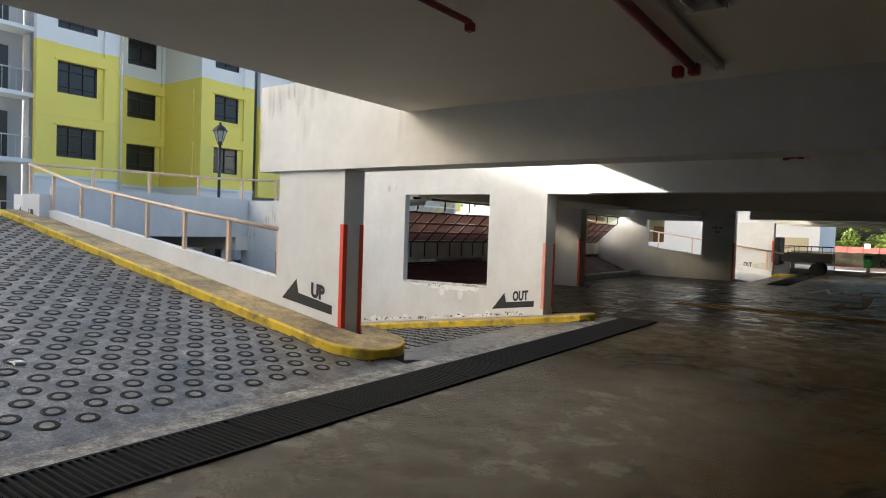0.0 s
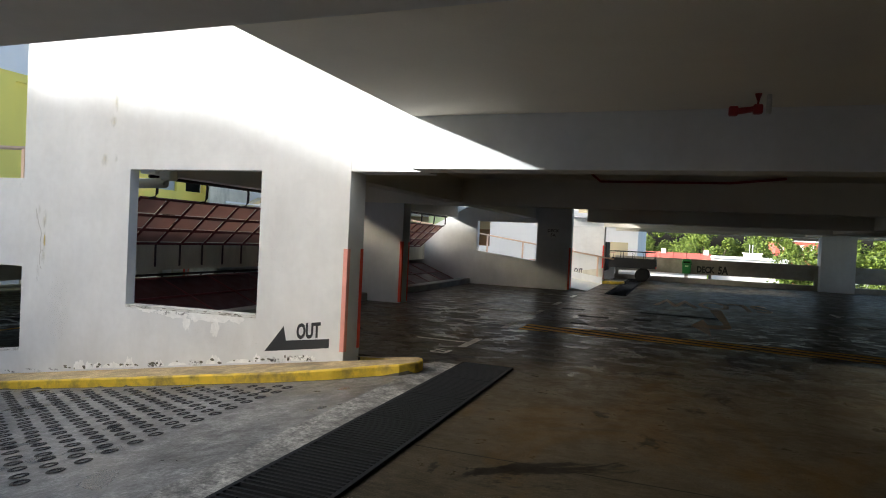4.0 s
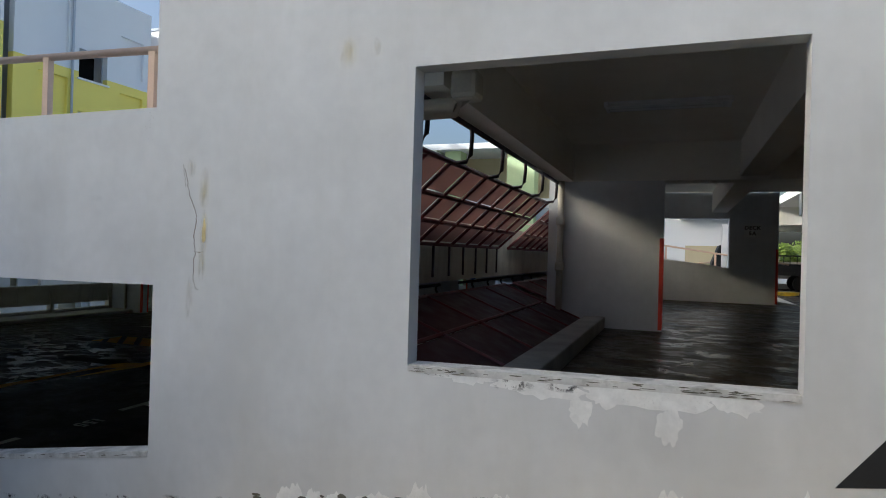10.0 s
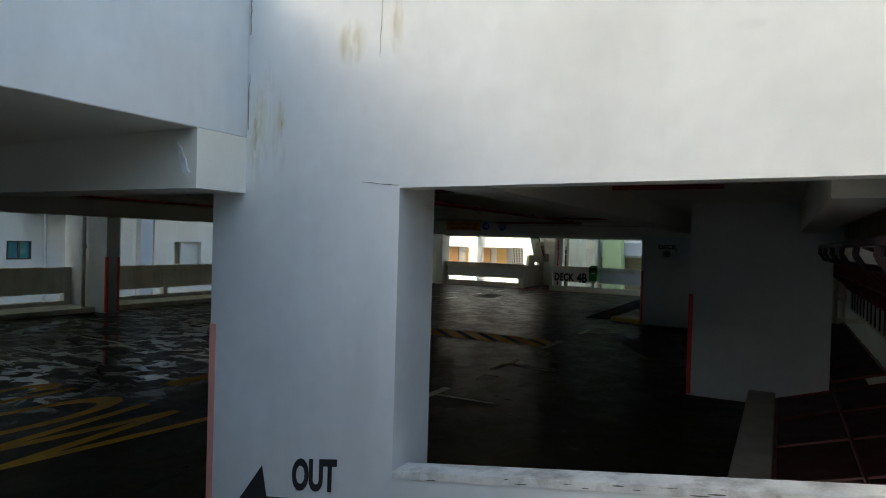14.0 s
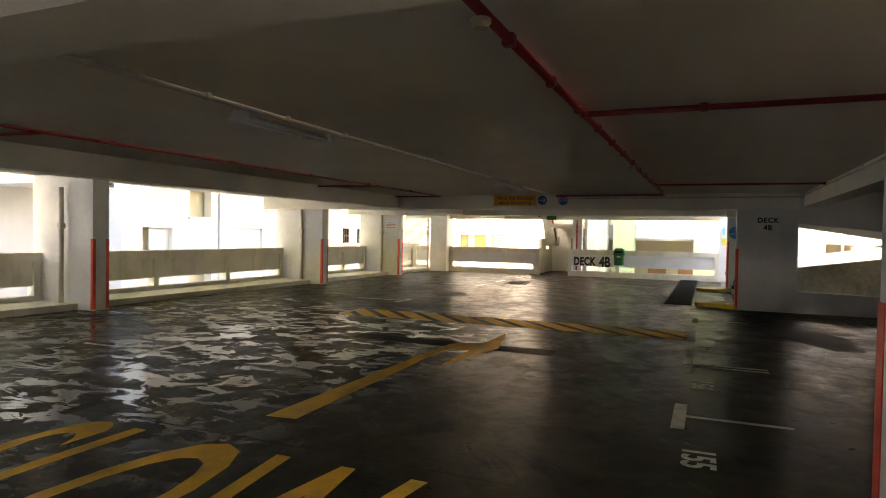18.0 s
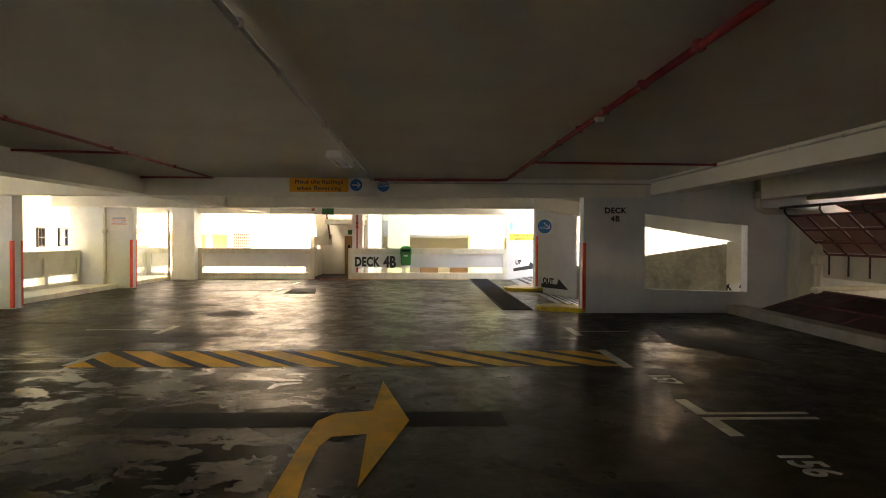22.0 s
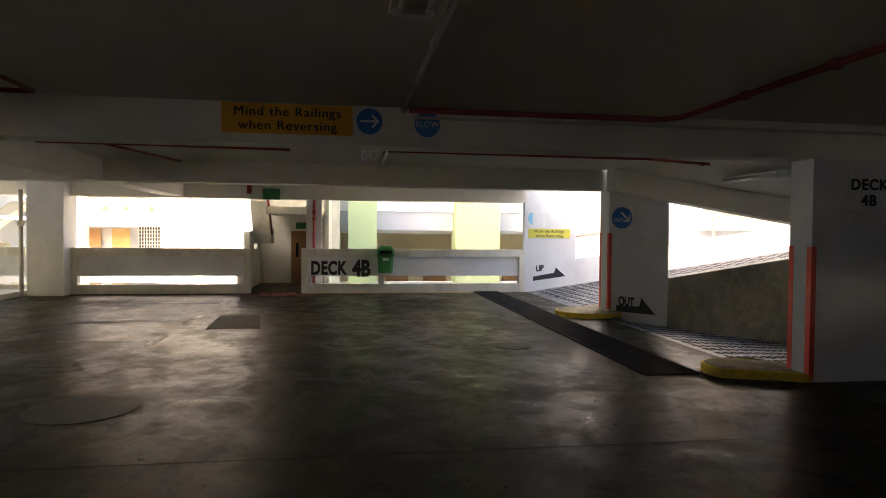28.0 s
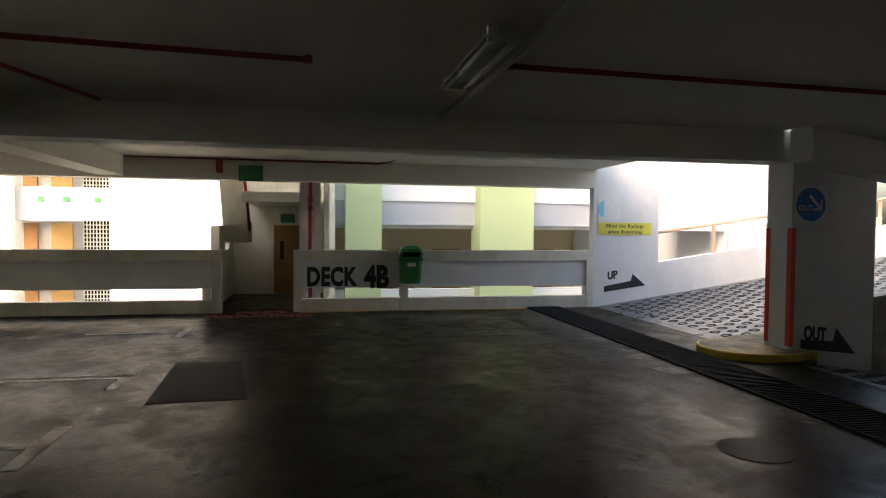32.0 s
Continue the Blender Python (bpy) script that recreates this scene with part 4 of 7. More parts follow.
wall_arrow(-14.41, -15.27, 0.26, -1.10, -1.22, "UP", -15.2, -0.98, 0.20, 35.86)
wall_arrow(-5.45, -6.4, 0.28, 0.18, 0.2, "OUT", -6.3, 0.38, 0.24, 30.97)

# ---- floor markings ----
def mark(name, polys, material, z, label, category="road marking", group=""):
    m = M()
    for q in polys:
        m.prism(q, z + 0.001, z + 0.004, "z")
    return put(name, m, material, label=label, category=category, group=group)


def rect(x0, x1, y0, y1):
    return [(x0, y0), (x1, y0), (x1, y1), (x0, y1)]


def bay_mark(x, y, z, s, double=False, length=0.95):
    """A parking bay's corner mark: a tick along the lane and a line into the bay; s: the way into the bay."""
    q = []
    if double:
        for d, t in ((0.075, 0.45), (-0.075, -0.45)):
            q.append(rect(*sorted((x, x + s * length)), y + d - 0.03, y + d + 0.03))
            q.append(rect(*sorted((x, x + s * 0.11)), *sorted((y + d, y + d + t))))
    else:
        q.append(rect(*sorted((x, x + s * length)), y - 0.03, y + 0.03))
        q.append(rect(*sorted((x, x + s * 0.11)), y - 0.42, y + 0.42))
    return mark("bay_marking", q, WHITEP, z, "worn white parking bay corner mark on the deck", group="bay markings")


for y, dbl in ((14.2, False), (16.64, False), (19.09, True), (23.75, False)):
    bay_mark(-16.1, y, ZB, 1, dbl)
for y, dbl in ((14.3, False), (16.7, False), (19.15, True), (21.6, False), (23.95, False), (29.3, False), (31.3, True), (33.9, False)):
    bay_mark(-22.36, y, ZB, -1, dbl, 1.3)
for y, dbl in ((14.5, False), (16.75, False), (19.1, True), (21.5, False), (24.0, False)):
    bay_mark(-5.2, y, ZA, -1, dbl, 0.9)
for y in (9.6, 14.4, 16.8, 19.2, 21.6, 24.0):
    bay_mark(1.2, y, ZA, 1, False, 1.3)
for word, y in (("155", 15.75), ("156", 18.2), ("157", 20.65), ("73", 13.75)):
    t = lettering("bay_number", word, 0.32, pose(-15.98 if y > 14 else -5.5, y, (ZB if y > 14 else ZA) + 0.002, 0, 0, -90), WHITEP, squash=0.9, bold=0.006)
    tagged(t, "worn white painted bay number on the deck", "road marking", "bay numbers")


def clip_x(pts, x0, x1):
    """A slanted four-sided stripe cut off at x0 and x1."""
    for lim, keep in ((x0, 1), (x1, -1)):
        out = []
        for (ax, ay), (bx, by) in zip(pts, pts[1:] + pts[:1]):
            ina, inb = keep * (ax - lim) >= 0, keep * (bx - lim) >= 0
            if ina:
                out.append((ax, ay))
            if ina != inb:
                f = (lim - ax) / (bx - ax)
                out.append((lim, ay + (by - ay) * f))
        pts = out
    return pts


def hatch(x0, x1, y0, y1, z, lean=0.62, step=0.52, wide=0.30):
    """A yellow and black zebra band across the lane, with white ends."""
    e = thing("hatched_band", (x0, y0, z), "yellow and black hatched band painted across the lane", "road marking")
    local(e, put("black_ground", M().box(x0, x1, y0, y1, z + 0.0005, z + 0.002), HATCHB))
    x = x0 - lean
    while x < x1 - 0.05:
        a = [(x, y1), (x + wide, y1), (x + wide + lean, y0), (x + lean, y0)]
        a = clip_x(a, x0, x1)
        local(e, put("yellow_stripe", M().prism(a, z + 0.002, z + 0.004, "z"), YROAD))
        x += step
    local(e, put("white_end", M().box(x1, x1 + 0.12, y0 - 0.08, y1 + 0.05, z + 0.001, z + 0.004), WHITEP))
    return e


hatch(-22.4, -16.12, 21.1, 22.08, ZB, 0.9, 0.545, 0.35)
hatch(-5.0, 1.2, 16.35, 17.1, ZA, 2.4, 1.0, 0.55)


def lane_arrow(cx, y0, z, s=1, paint=None):
    """A bent arrow turning right, stretched for drivers; s = -1 turns it about."""
    def T(pts):
        return [(cx + s * px, y0 + s * py) for px, py in pts]
    shaft = [(-0.28, 0.03), (0.0, 0.07), (-0.09, 2.5), (-0.12, 2.9), (-0.12, 3.38), (-0.06, 3.6), (0.20, 3.67), (0.19, 4.30), (-0.12, 4.2), (-0.23, 4.0), (-0.25, 3.55)]
    head = [(0.23, 2.66), (0.50, 4.0), (0.20, 5.38), (0.18, 4.0)]
    e = thing("lane_arrow", (cx, y0, z), "yellow painted bent turn arrow in the lane" if paint is None else "faded painted bent turn arrow in the lane", "road marking")
    local(e, put("shaft", M().prism(T(shaft), z + 0.001, z + 0.004, "z"), paint or YROAD))
    local(e, put("head", M().prism(T(head), z + 0.001, z + 0.0045, "z"), paint or YROAD))
    return e


lane_arrow(-18.99, 15.0, ZB)
lane_arrow(-1.7, 23.15, ZA, -1, PEACHP)
t = lettering("lane_word", "SLOW", 3.3, pose(-20.55, 12.05, ZB + 0.002), YROAD, squash=0.335, bold=0.008)
tagged(t, "yellow painted word SLOW in the lane", "road marking")
t = lettering("lane_word", "SLOW", 3.1, pose(-0.15, 25.4, ZA + 0.002, 0, 0, 180), PEACHP, squash=0.33, bold=0.03)
tagged(t, "faded painted word SLOW in the lane", "road marking")
mark("patch", [rect(-20.76, -17.72, 18.85, 19.25)], BROAD, ZB - 0.001, "dark repaired strip across the lane", "floor patch")
mark("patch", [[(-22.0, 30.23), (-21.2, 30.27), (-21.43, 31.85), (-22.1, 31.86)]], BROAD, ZB, "dark tarred floor patch", "floor patch")
for x, y, w, d in ((-4.95, 20.3, 0.5, 0.28), (-4.4, 19.05, 0.62, 0.26), (-4.36, 17.75, 0.34, 0.2), (-3.25, 20.7, 1.7, 0.32), (-3.3, 19.2, 0.35, 0.3)):
    mark("patch", [rect(x, x + w, y, y + d)], BROAD, ZA - 0.001, "dark repaired strip in the deck", "floor patch")
mark("patch", [[(-14.71, 24.09), (-13.74, 22.51), (-13.76, 21.22), (-14.15, 21.1), (-14.95, 22.53)]], HATCHB, ZB - 0.0007, "dark repaired floor panel in a parking bay", "floor patch")
mark("edge_line", [rect(-20.9, -16.85, 35.72, 35.80)], YROAD, ZB, "worn yellow line along the parapet foot")
for i, (word, y) in enumerate((("NO", 35.72), ("PARKING", 35.28))):
    t = lettering("floor_word", word, 0.42, pose(-21.55, y, ZB + 0.002), REDROAD, squash=1.0 if i else 1.3, bold=0.01, align="CENTER")
    tagged(t, "faded red painted words on the deck at the stair opening", "road marking", "no parking words")
for cx, cy, r, z in ((-17.75, 28.42, 0.24, ZB), (-22.03, 25.96, 0.44, ZB)):
    put("manhole_cover", M().prism([(cx + r * math.cos(a * math.pi / 12), cy + r * math.sin(a * math.pi / 12)) for a in range(24)], z + 0.001, z + 0.006, "z"), HATCHB, label="round dark cover set in the deck", category="manhole cover")
put("paper_scrap", M().prism([(-6.9, 4.0), (-6.82, 4.02), (-6.8, 4.1), (-6.9, 4.09)], 0.24, 0.262, "z"), SIGNW, label="small white paper scrap on the ramp", category="litter")


# ---- signs ----
def board(name, x0, x1, z0, z1, y, material, label, t=0.015):
    e = thing(name, ((x0 + x1) / 2, y, z0), label, "sign")
    local(e, put("plate", M().box(x0, x1, y - t, y - 0.002, z0, z1), material, bevel=0.002))
    return e


def text_on(e, word, x, z, size, y, material, squash=1.0, bold=0.0, align="CENTER", spread=1.12):
    heavy = 0.0 if bold else 0.022 * size
    for k, d in enumerate((-heavy, heavy) if heavy else (0.0,)):
        lettering("words", word, size, Matrix.Translation((x + d, y - 0.0004 * k, z)) @ FACE_S, material, e, squash, bold, align, 0.001, spread)
    return e


def disc(name, cx, cz, r, y, material, label):
    e = thing(name, (cx, y, cz - r), label, "sign")
    local(e, put("backing", M().box(cx - r * 1.12, cx + r * 1.12, y - 0.008, y - 0.002, cz - r * 1.12, cz + r * 1.12), SIGNW))
    local(e, put("disc", M().prism([(cx + r * math.cos(a * math.pi / 18), cz + r * math.sin(a * math.pi / 18)) for a in range(36)], y - 0.013, y - 0.008), material))
    return e


def arrow_on(e, cx, cz, r, y, angle):
    c, s = math.cos(radians(angle)), math.sin(radians(angle))
    R = lambda p: (cx + r * (p[0] * c - p[1] * s), cz + r * (p[0] * s + p[1] * c))
    m = M()
    for q in ([(-0.7, -0.09), (0.45, -0.09), (0.45, 0.09), (-0.7, 0.09)], [(0.75, 0), (0.3, 0.5), (0.12, 0.5), (0.42, 0.09), (0.5, 0)], [(0.75, 0), (0.5, 0), (0.42, -0.09), (0.12, -0.5), (0.3, -0.5)]):
        m.prism([R(p) for p in q], y - 0.017, y - 0.013)
    local(e, put("arrow", m, SIGNW))


SY = 26.132
e = board("warning_sign", -20.96, -19.84, 0.83, 1.09, SY, ORANGE, "orange warning sign with black words on the beam")
text_on(e, "Mind the Railings", -20.40, 0.985, 0.112, SY - 0.017, BLACKP, 1.05, 0.0)
text_on(e, "when Reversing", -20.40, 0.865, 0.112, SY - 0.017, BLACKP, 1.05, 0.0)
e = disc("direction_sign", -19.69, 0.965, 0.115, SY, BLUE, "round blue sign with a white arrow on the beam")
arrow_on(e, -19.69, 0.965, 0.115, SY, 0)
e = disc("slow_sign", -19.17, 0.955, 0.115, SY, BLUE, "round blue SLOW sign on the beam")
text_on(e, "SLOW", -19.17, 0.93, 0.075, SY - 0.014, SIGNW, 0.95, 0.001)
e = board("deck_sign", -14.89, -14.44, 0.24, 0.62, 26.14, SIGNW, "white DECK 4B sign on the pier")
text_on(e, "DECK", -14.665, 0.45, 0.15, 26.14 - 0.017, BLACKP, 1.0, 0.006)
text_on(e, "4B", -14.665, 0.29, 0.15, 26.14 - 0.017, BLACKP, 1.0, 0.006)
e = board("deck_sign", -6.51, -6.12, 1.66, 2.0, 26.15, SIGNW, "white DECK 5A sign on the pier")
text_on(e, "DECK", -6.315, 1.85, 0.13, 26.15 - 0.017, BLACKP, 1.0, 0.003)
text_on(e, "5A", -6.315, 1.71, 0.13, 26.15 - 0.017, BLACKP, 1.0, 0.003)
e = thing("deck_lettering", (-7, 36.0, -2.4), "large black painted letters DECK 4A on the parapet", "sign")
local(e, put("white_ground", M().box(-8.3, -6.35, 36.044, 36.056, -1.93, -1.54), SIGNW))
lettering("words", "DECK", 0.40, Matrix.Translation((-8.2, 36.04, -1.88)) @ FACE_S, BLACKP, e, 0.72, 0.016)
lettering("words", "4A", 0.42, Matrix.Translation((-7.15, 36.04, -1.88)) @ FACE_S, BLACKP, e, 0.78, 0.018)
e = disc("direction_sign", -15.12, 0.27, 0.19, 30.97, BLUE, "round blue OUT sign with a white arrow on the pier")
arrow_on(e, -15.06, 0.29, 0.16, 30.97, -45)
text_on(e, "OUT", -15.19, 0.20, 0.09, 30.97 - 0.014, SIGNW, 0.9, 0.001)
e = board("notice", -27.22, -26.66, 0.126, 0.56, 31.88, SIGNW, "white paper notice with printed lines on the pier")
for i, (mt, w) in enumerate(((BLUE, 0.36), (SIGNRED, 0.40), (BLUE, 0.34), (SIGNRED, 0.42))):
    local(e, put("printed_line", M().box(-26.94 - w / 2, -26.94 + w / 2, 31.857, 31.863, 0.46 - i * 0.055, 0.485 - i * 0.055), mt))
e = board("warning_sign", -15.41, -14.31, -0.13, 0.10, 35.86, YSIGN, "yellow warning sign with black words on the white wall")
text_on(e, "Mind the Railings", -14.86, 0.005, 0.10, 35.86 - 0.017, BLACKP, 1.0, 0.0)
text_on(e, "when Reversing", -14.86, -0.105, 0.10, 35.86 - 0.017, BLACKP, 1.0, 0.0)
e = board("notice", -15.42, -14.96, 0.13, 0.55, 35.86, SIGNW, "pale notice with a blue half disc on the white wall")
local(e, put("half_disc", M().prism([(-15.30 + 0.12 * math.cos(radians(a)), 0.36 + 0.16 * math.sin(radians(a))) for a in range(90, 271, 15)], 35.84, 35.846), CYAN))
e = thing("deck_lettering", (-20, 35.84, ZB), "large black painted letters DECK 4B on the parapet", "sign")
local(e, put("white_ground", M().box(-20.87, -19.18, 35.884, 35.898, -1.09, -0.63), SIGNW))
lettering("words", "DECK", 0.44, Matrix.Translation((-20.80, 35.88, -1.045)) @ FACE_S, BLACKP, e, 0.70, 0.020, spread=1.08)
lettering("words", "4B", 0.54, Matrix.Translation((-19.80, 35.88, -1.085)) @ FACE_S, BLACKP, e, 0.74, 0.024)
e = thing("deck_lettering", (-1, 36.0, 0), "large black painted letters DECK 5A on the parapet", "sign")
# lettering ground takes the parapet's shade-darkened colour
local(e, put("white_ground", M().box(-1.75, -0.25, 36.052, 36.058, 0.44, 0.86), RAWCON))
lettering("words", "DECK", 0.38, Matrix.Translation((-1.67, 36.045, 0.50)) @ FACE_S, BLACKP, e, 0.72, 0.016)
lettering("words", "5A", 0.46, Matrix.Translation((-0.80, 36.045, 0.48)) @ FACE_S, BLACKP, e, 0.74, 0.018)
e = thing("exit_sign", (-21.7, 35.84, 0.72), "dark green unlit exit sign box on the beam", "exit sign")
local(e, put("box", M().box(-21.91, -21.52, 35.76, 35.835, 0.73, 0.99), EXITG, bevel=0.008))
text_on(e, "EXIT", -21.715, 0.79, 0.12, 35.755, GREENBIN, 1.0, 0.002)
e = thing("exit_sign", (-21.25, 38.9, 0.1), "dark green unlit exit sign above the stair door", "exit sign")
local(e, put("box", M().box(-21.4, -21.1, 38.85, 38.93, 0.06, 0.24), EXITG, bevel=0.006))

# ---- litter bin on the parapet ----
def litter_bin(x, y, z):
    e = thing("litter_bin", (x, y, z), "green plastic litter bin with a domed lid hung on the parapet", "litter bin")
    w0, w1, d0, d1 = 0.145, 0.185, 0.12, 0.15
    body = M()
    k = 0
    rings_ = [(0.0, 0.82), (0.02, 0.9), (0.30, 0.97), (0.40, 1.0)]
    seg = [(-1, -1), (-0.75, -1.12), (0.75, -1.12), (1, -1), (1.04, 0), (1, 1), (-1, 1), (-1.04, 0)]
    for h, f in rings_:
        body.v += [(x + w1 * f * a, y + d1 * f * b * 0.9, z + h) for a, b in seg]
    n = len(seg)
    for r in range(len(rings_) - 1):
        for i in range(n):
            j = (i + 1) % n
            body.f.append((r * n + i, r * n + j, (r + 1) * n + j, (r + 1) * n + i))
    body.f.append(tuple(reversed(range(n))))
    body.f.append(tuple((len(rings_) - 1) * n + i for i in range(n)))
    local(e, put("body", body, GREENBIN, smooth=False))
    local(e, put("rim", M().box(x - w1 * 1.1, x + w1 * 1.1, y - d1 * 1.1, y + d1 * 1.0, z + 0.40, z + 0.44), DGREEN, bevel=0.01))
    lid = M()
    for h, f in ((0.44, 1.05), (0.52, 1.08), (0.60, 0.92), (0.655, 0.62), (0.66, 0.4)):
        lid.v += [(x + w1 * f * a, y + d1 * f * b * 0.9, z + h) for a, b in seg]
    for r in range(4):
        for i in range(n):
            j = (i + 1) % n
            lid.f.append((r * n + i, r * n + j, (r + 1) * n + j, (r + 1) * n + i))
    lid.f.append(tuple(4 * n + i for i in range(n)))
    lid.f.append(tuple(reversed(range(n))))
    local(e, put("lid", lid, GREENBIN))
    # black block in place of the shaded mouth
    local(e, put("opening", M().box(x - w1 * 0.8, x + w1 * 0.8, y - d1 * 1.16, y - d1 * 0.9, z + 0.465, z + 0.545), PIT))
    local(e, put("label_plate", M().box(x - 0.07, x + 0.07, y - d1 * 1.06, y - d1 * 0.95, z + 0.30, z + 0.36), CREAM))
    return e


litter_bin(-19.02, 35.67, -1.0)
litter_bin(-2.1, 35.82, 0.42)


# ---- fluorescent lamps, conduits and pipes under the ceilings ----
def batten_lamp(x, y0, z, rz=0.0):
    """A twin tube lamp 1.25 m long along y, hung just under the ceiling."""
    e = thing("ceiling_lamp", (x, y0, z), "white twin tube ceiling lamp, switched off", "ceiling lamp", "ceiling lamps")
    L = 1.3
    local(e, put("spine", M().prism([(x - 0.05, z), (x + 0.05, z), (x + 0.04, z - 0.05), (x - 0.04, z - 0.05)], y0, y0 + L), LAMPW))
    for s in (-1, 1):
        local(e, put("reflector", M().prism([(x + s * 0.04, z - 0.02), (x + s * 0.12, z - 0.07), (x + s * 0.115, z - 0.075), (x + s * 0.035, z - 0.03)], y0 + 0.01, y0 + L - 0.01), LAMPW))
        local(e, put("tube", M().tube([(x + s * 0.065, y0 + 0.05, z - 0.075), (x + s * 0.065, y0 + L - 0.05, z - 0.075)], 0.016, 10), TUBE, smooth=True))
    for yy in (y0 + 0.02, y0 + L - 0.05):
        local(e, put("end_cap", M().box(x - 0.10, x + 0.10, yy, yy + 0.03, z - 0.095, z - 0.005), LAMPW, bevel=0.006))
    return e


CB, CA = ZB + SOFB - 0.004, SOF - 0.004
lamp0 = batten_lamp(-19.56, 14.98, CB)
for x, y, z in ((-19.56, 22.2, CB), (-19.60, 28.15, CB), (-2.4, 15.0, CA - 0.03), (-2.4, 22.0, CA - 0.03), (-1.66, 3.95, CA - 0.03), (-14.0, 28.3, 0.88)):
    copy_thing(lamp0, Matrix.Translation((x, y, z)))


copy_thing(lamp0, pose(-8.85, 15.95, CA, 0, 0, -90))


def pipe(name, pts, r, material, label, category="pipe", joints=()):
    e = thing(name, pts[0], label, category)
    local(e, put("run", M().tube(pts, r, 8), material, smooth=True))
    for j in joints:
        a = Vector(j)
        local(e, put("coupling", M().box(a.x - r * 1.3, a.x + r * 1.3, a.y - r * 1.3, a.y + r * 1.3, a.z - r * 1.2, a.z + r * 1.5), material, bevel=r * 0.5))
    return e


zc = CB - 0.03
pipe("conduit", [(-19.31, 12.5, zc), (-19.39, 26.1, zc)], 0.02, CONDUIT, "grey electrical conduit along the soffit", "conduit", [(-19.31 - 0.006 * k, 13.4 + 0.97 * k, zc) for k in range(14)])
pipe("conduit", [(-19.39, 26.5, zc), (-19.39, 31.0, zc)], 0.035, CONDUIT, "grey electrical conduit along the soffit", "conduit")
pipe("fire_pipe", [(-16.80, 12.5, zc), (-16.82, 25.9, zc), (-16.95, 26.06, zc), (-19.34, 26.07, zc)], 0.026, REDPIPE, "red painted fire alarm pipe on the soffit", joints=[(-16.81, 12.9 + 0.93 * k, zc) for k in range(14)])
pipe("fire_pipe", [(-16.80, 15.9, zc), (-12.6, 15.9, zc)], 0.024, REDPIPE, "red painted branch pipe on the soffit", joints=[(-16.80, 15.9, zc), (-15.9, 15.9, zc), (-14.6, 15.9, zc)])
pipe("fire_pipe", [(-16.82, 23.15, zc), (-14.02, 23.3, zc)], 0.018, REDPIPE, "red painted branch pipe on the soffit", joints=[(-14.03, 23.3, zc)])
pipe("conduit", [(-19.3, 26.085, zc - 0.06), (-13.98, 26.085, zc - 0.06)], 0.014, CONDUIT, "thin grey conduit along the beam", "conduit", [(-18.2, 26.085, zc - 0.06), (-17.0, 26.085, zc - 0.06), (-15.8, 26.085, zc - 0.06)])
pipe("conduit", [(-14.0, 26.0, zc - 0.02), (-14.0, 13.0, zc - 0.02)], 0.014, CONDUIT, "thin grey conduit along the beam", "conduit", [(-14.0, 25.2 - 0.95 * k, zc - 0.02) for k in range(13)])
pipe("fire_pipe", [(-22.28, 12.5, zc), (-22.33, 25.85, zc), (-23.66, 25.84, zc)], 0.018, REDPIPE, "dark red pipe on the soffit", joints=[(-22.30, 14.0 + 2.0 * k, zc) for k in range(6)])
pipe("fire_pipe", [(-22.31, 22.42, zc), (-23.66, 22.2, zc)], 0.016, REDPIPE, "dark red branch pipe on the soffit", joints=[(-22.31, 22.42, zc)])
pipe("fire_pipe", [(-22.29, 15.2, zc), (-23.66, 15.05, zc)], 0.016, REDPIPE, "dark red branch pipe on the soffit")


def heat_detector(x, y, z, scale=1.0):
    """A round detector on its base, hung from a pipe box."""
    e = thing("smoke_detector", (x, y, z), "small cream round detector under the soffit pipe", "detector", "soffit detectors")
    r = 0.055 * scale
    circle = lambda q: [(x + q * math.cos(a * math.pi / 10), y + q * math.sin(a * math.pi / 10)) for a in range(20)]
    local(e, put("base", M().prism(circle(r), z - 0.02, z, "z"), PVC))
    local(e, put("head", M().prism(circle(r * 0.8), z - 0.05 * scale, z - 0.02, "z"), PVC))
    return e


for x, y in ((-16.81, 13.40), (-16.82, 19.55), (-22.36, 19.2)):
    heat_detector(x, y, zc - 0.028, 0.85)
zn = CB - 0.03
pipe("fire_pipe", [(-26.4, 28.85, zn), (-22.6, 28.9, zn), (-20.68, 29.05, zn)], 0.02, REDPIPE, "dark red pipe on the soffit", joints=[(-20.68, 29.05, zn)])
pipe("fire_pipe", [(-22.95, 28.88, zn), (-22.5, 30.8, zn)], 0.018, REDPIPE, "dark red branch pipe on the soffit")
pipe("fire_pipe", [(-19.36, 28.9, zn), (-17.0, 28.98, zn), (-15.6, 29.02, zn), (-14.9, 28.6, zn - 0.1)], 0.02, REDPIPE, "dark red pipe on the soffit", joints=[(-19.33, 28.9, zn), (-15.0, 28.62, zn - 0.1)])
pipe("fire_pipe", [(-24.1, 33.6, 1.14), (-24.05, 35.7, 1.12), (-23.9, 35.79, 1.10), (-19.6, 35.79, 1.08), (-19.4, 35.6, 1.10), (-19.2, 34.6, 1.14)], 0.018, REDPIPE, "dark red pipe along the north beam")
pipe("fire_pipe", [(-20.74, 36.12, ZB), (-20.74, 36.12, 1.15)], 0.035, REDPIPE, "red painted fire riser pipe", joints=[(-20.74, 36.12, 0.45), (-20.74, 36.12, 0.30)])
e = thing("alarm_bell", (-22.2, 35.8, 0.8), "small red fire alarm box on the beam", "alarm")
local(e, put("box", M().box(-22.27, -22.17, 35.75, 35.835, 0.86, 1.10), REDPIPE, bevel=0.006))
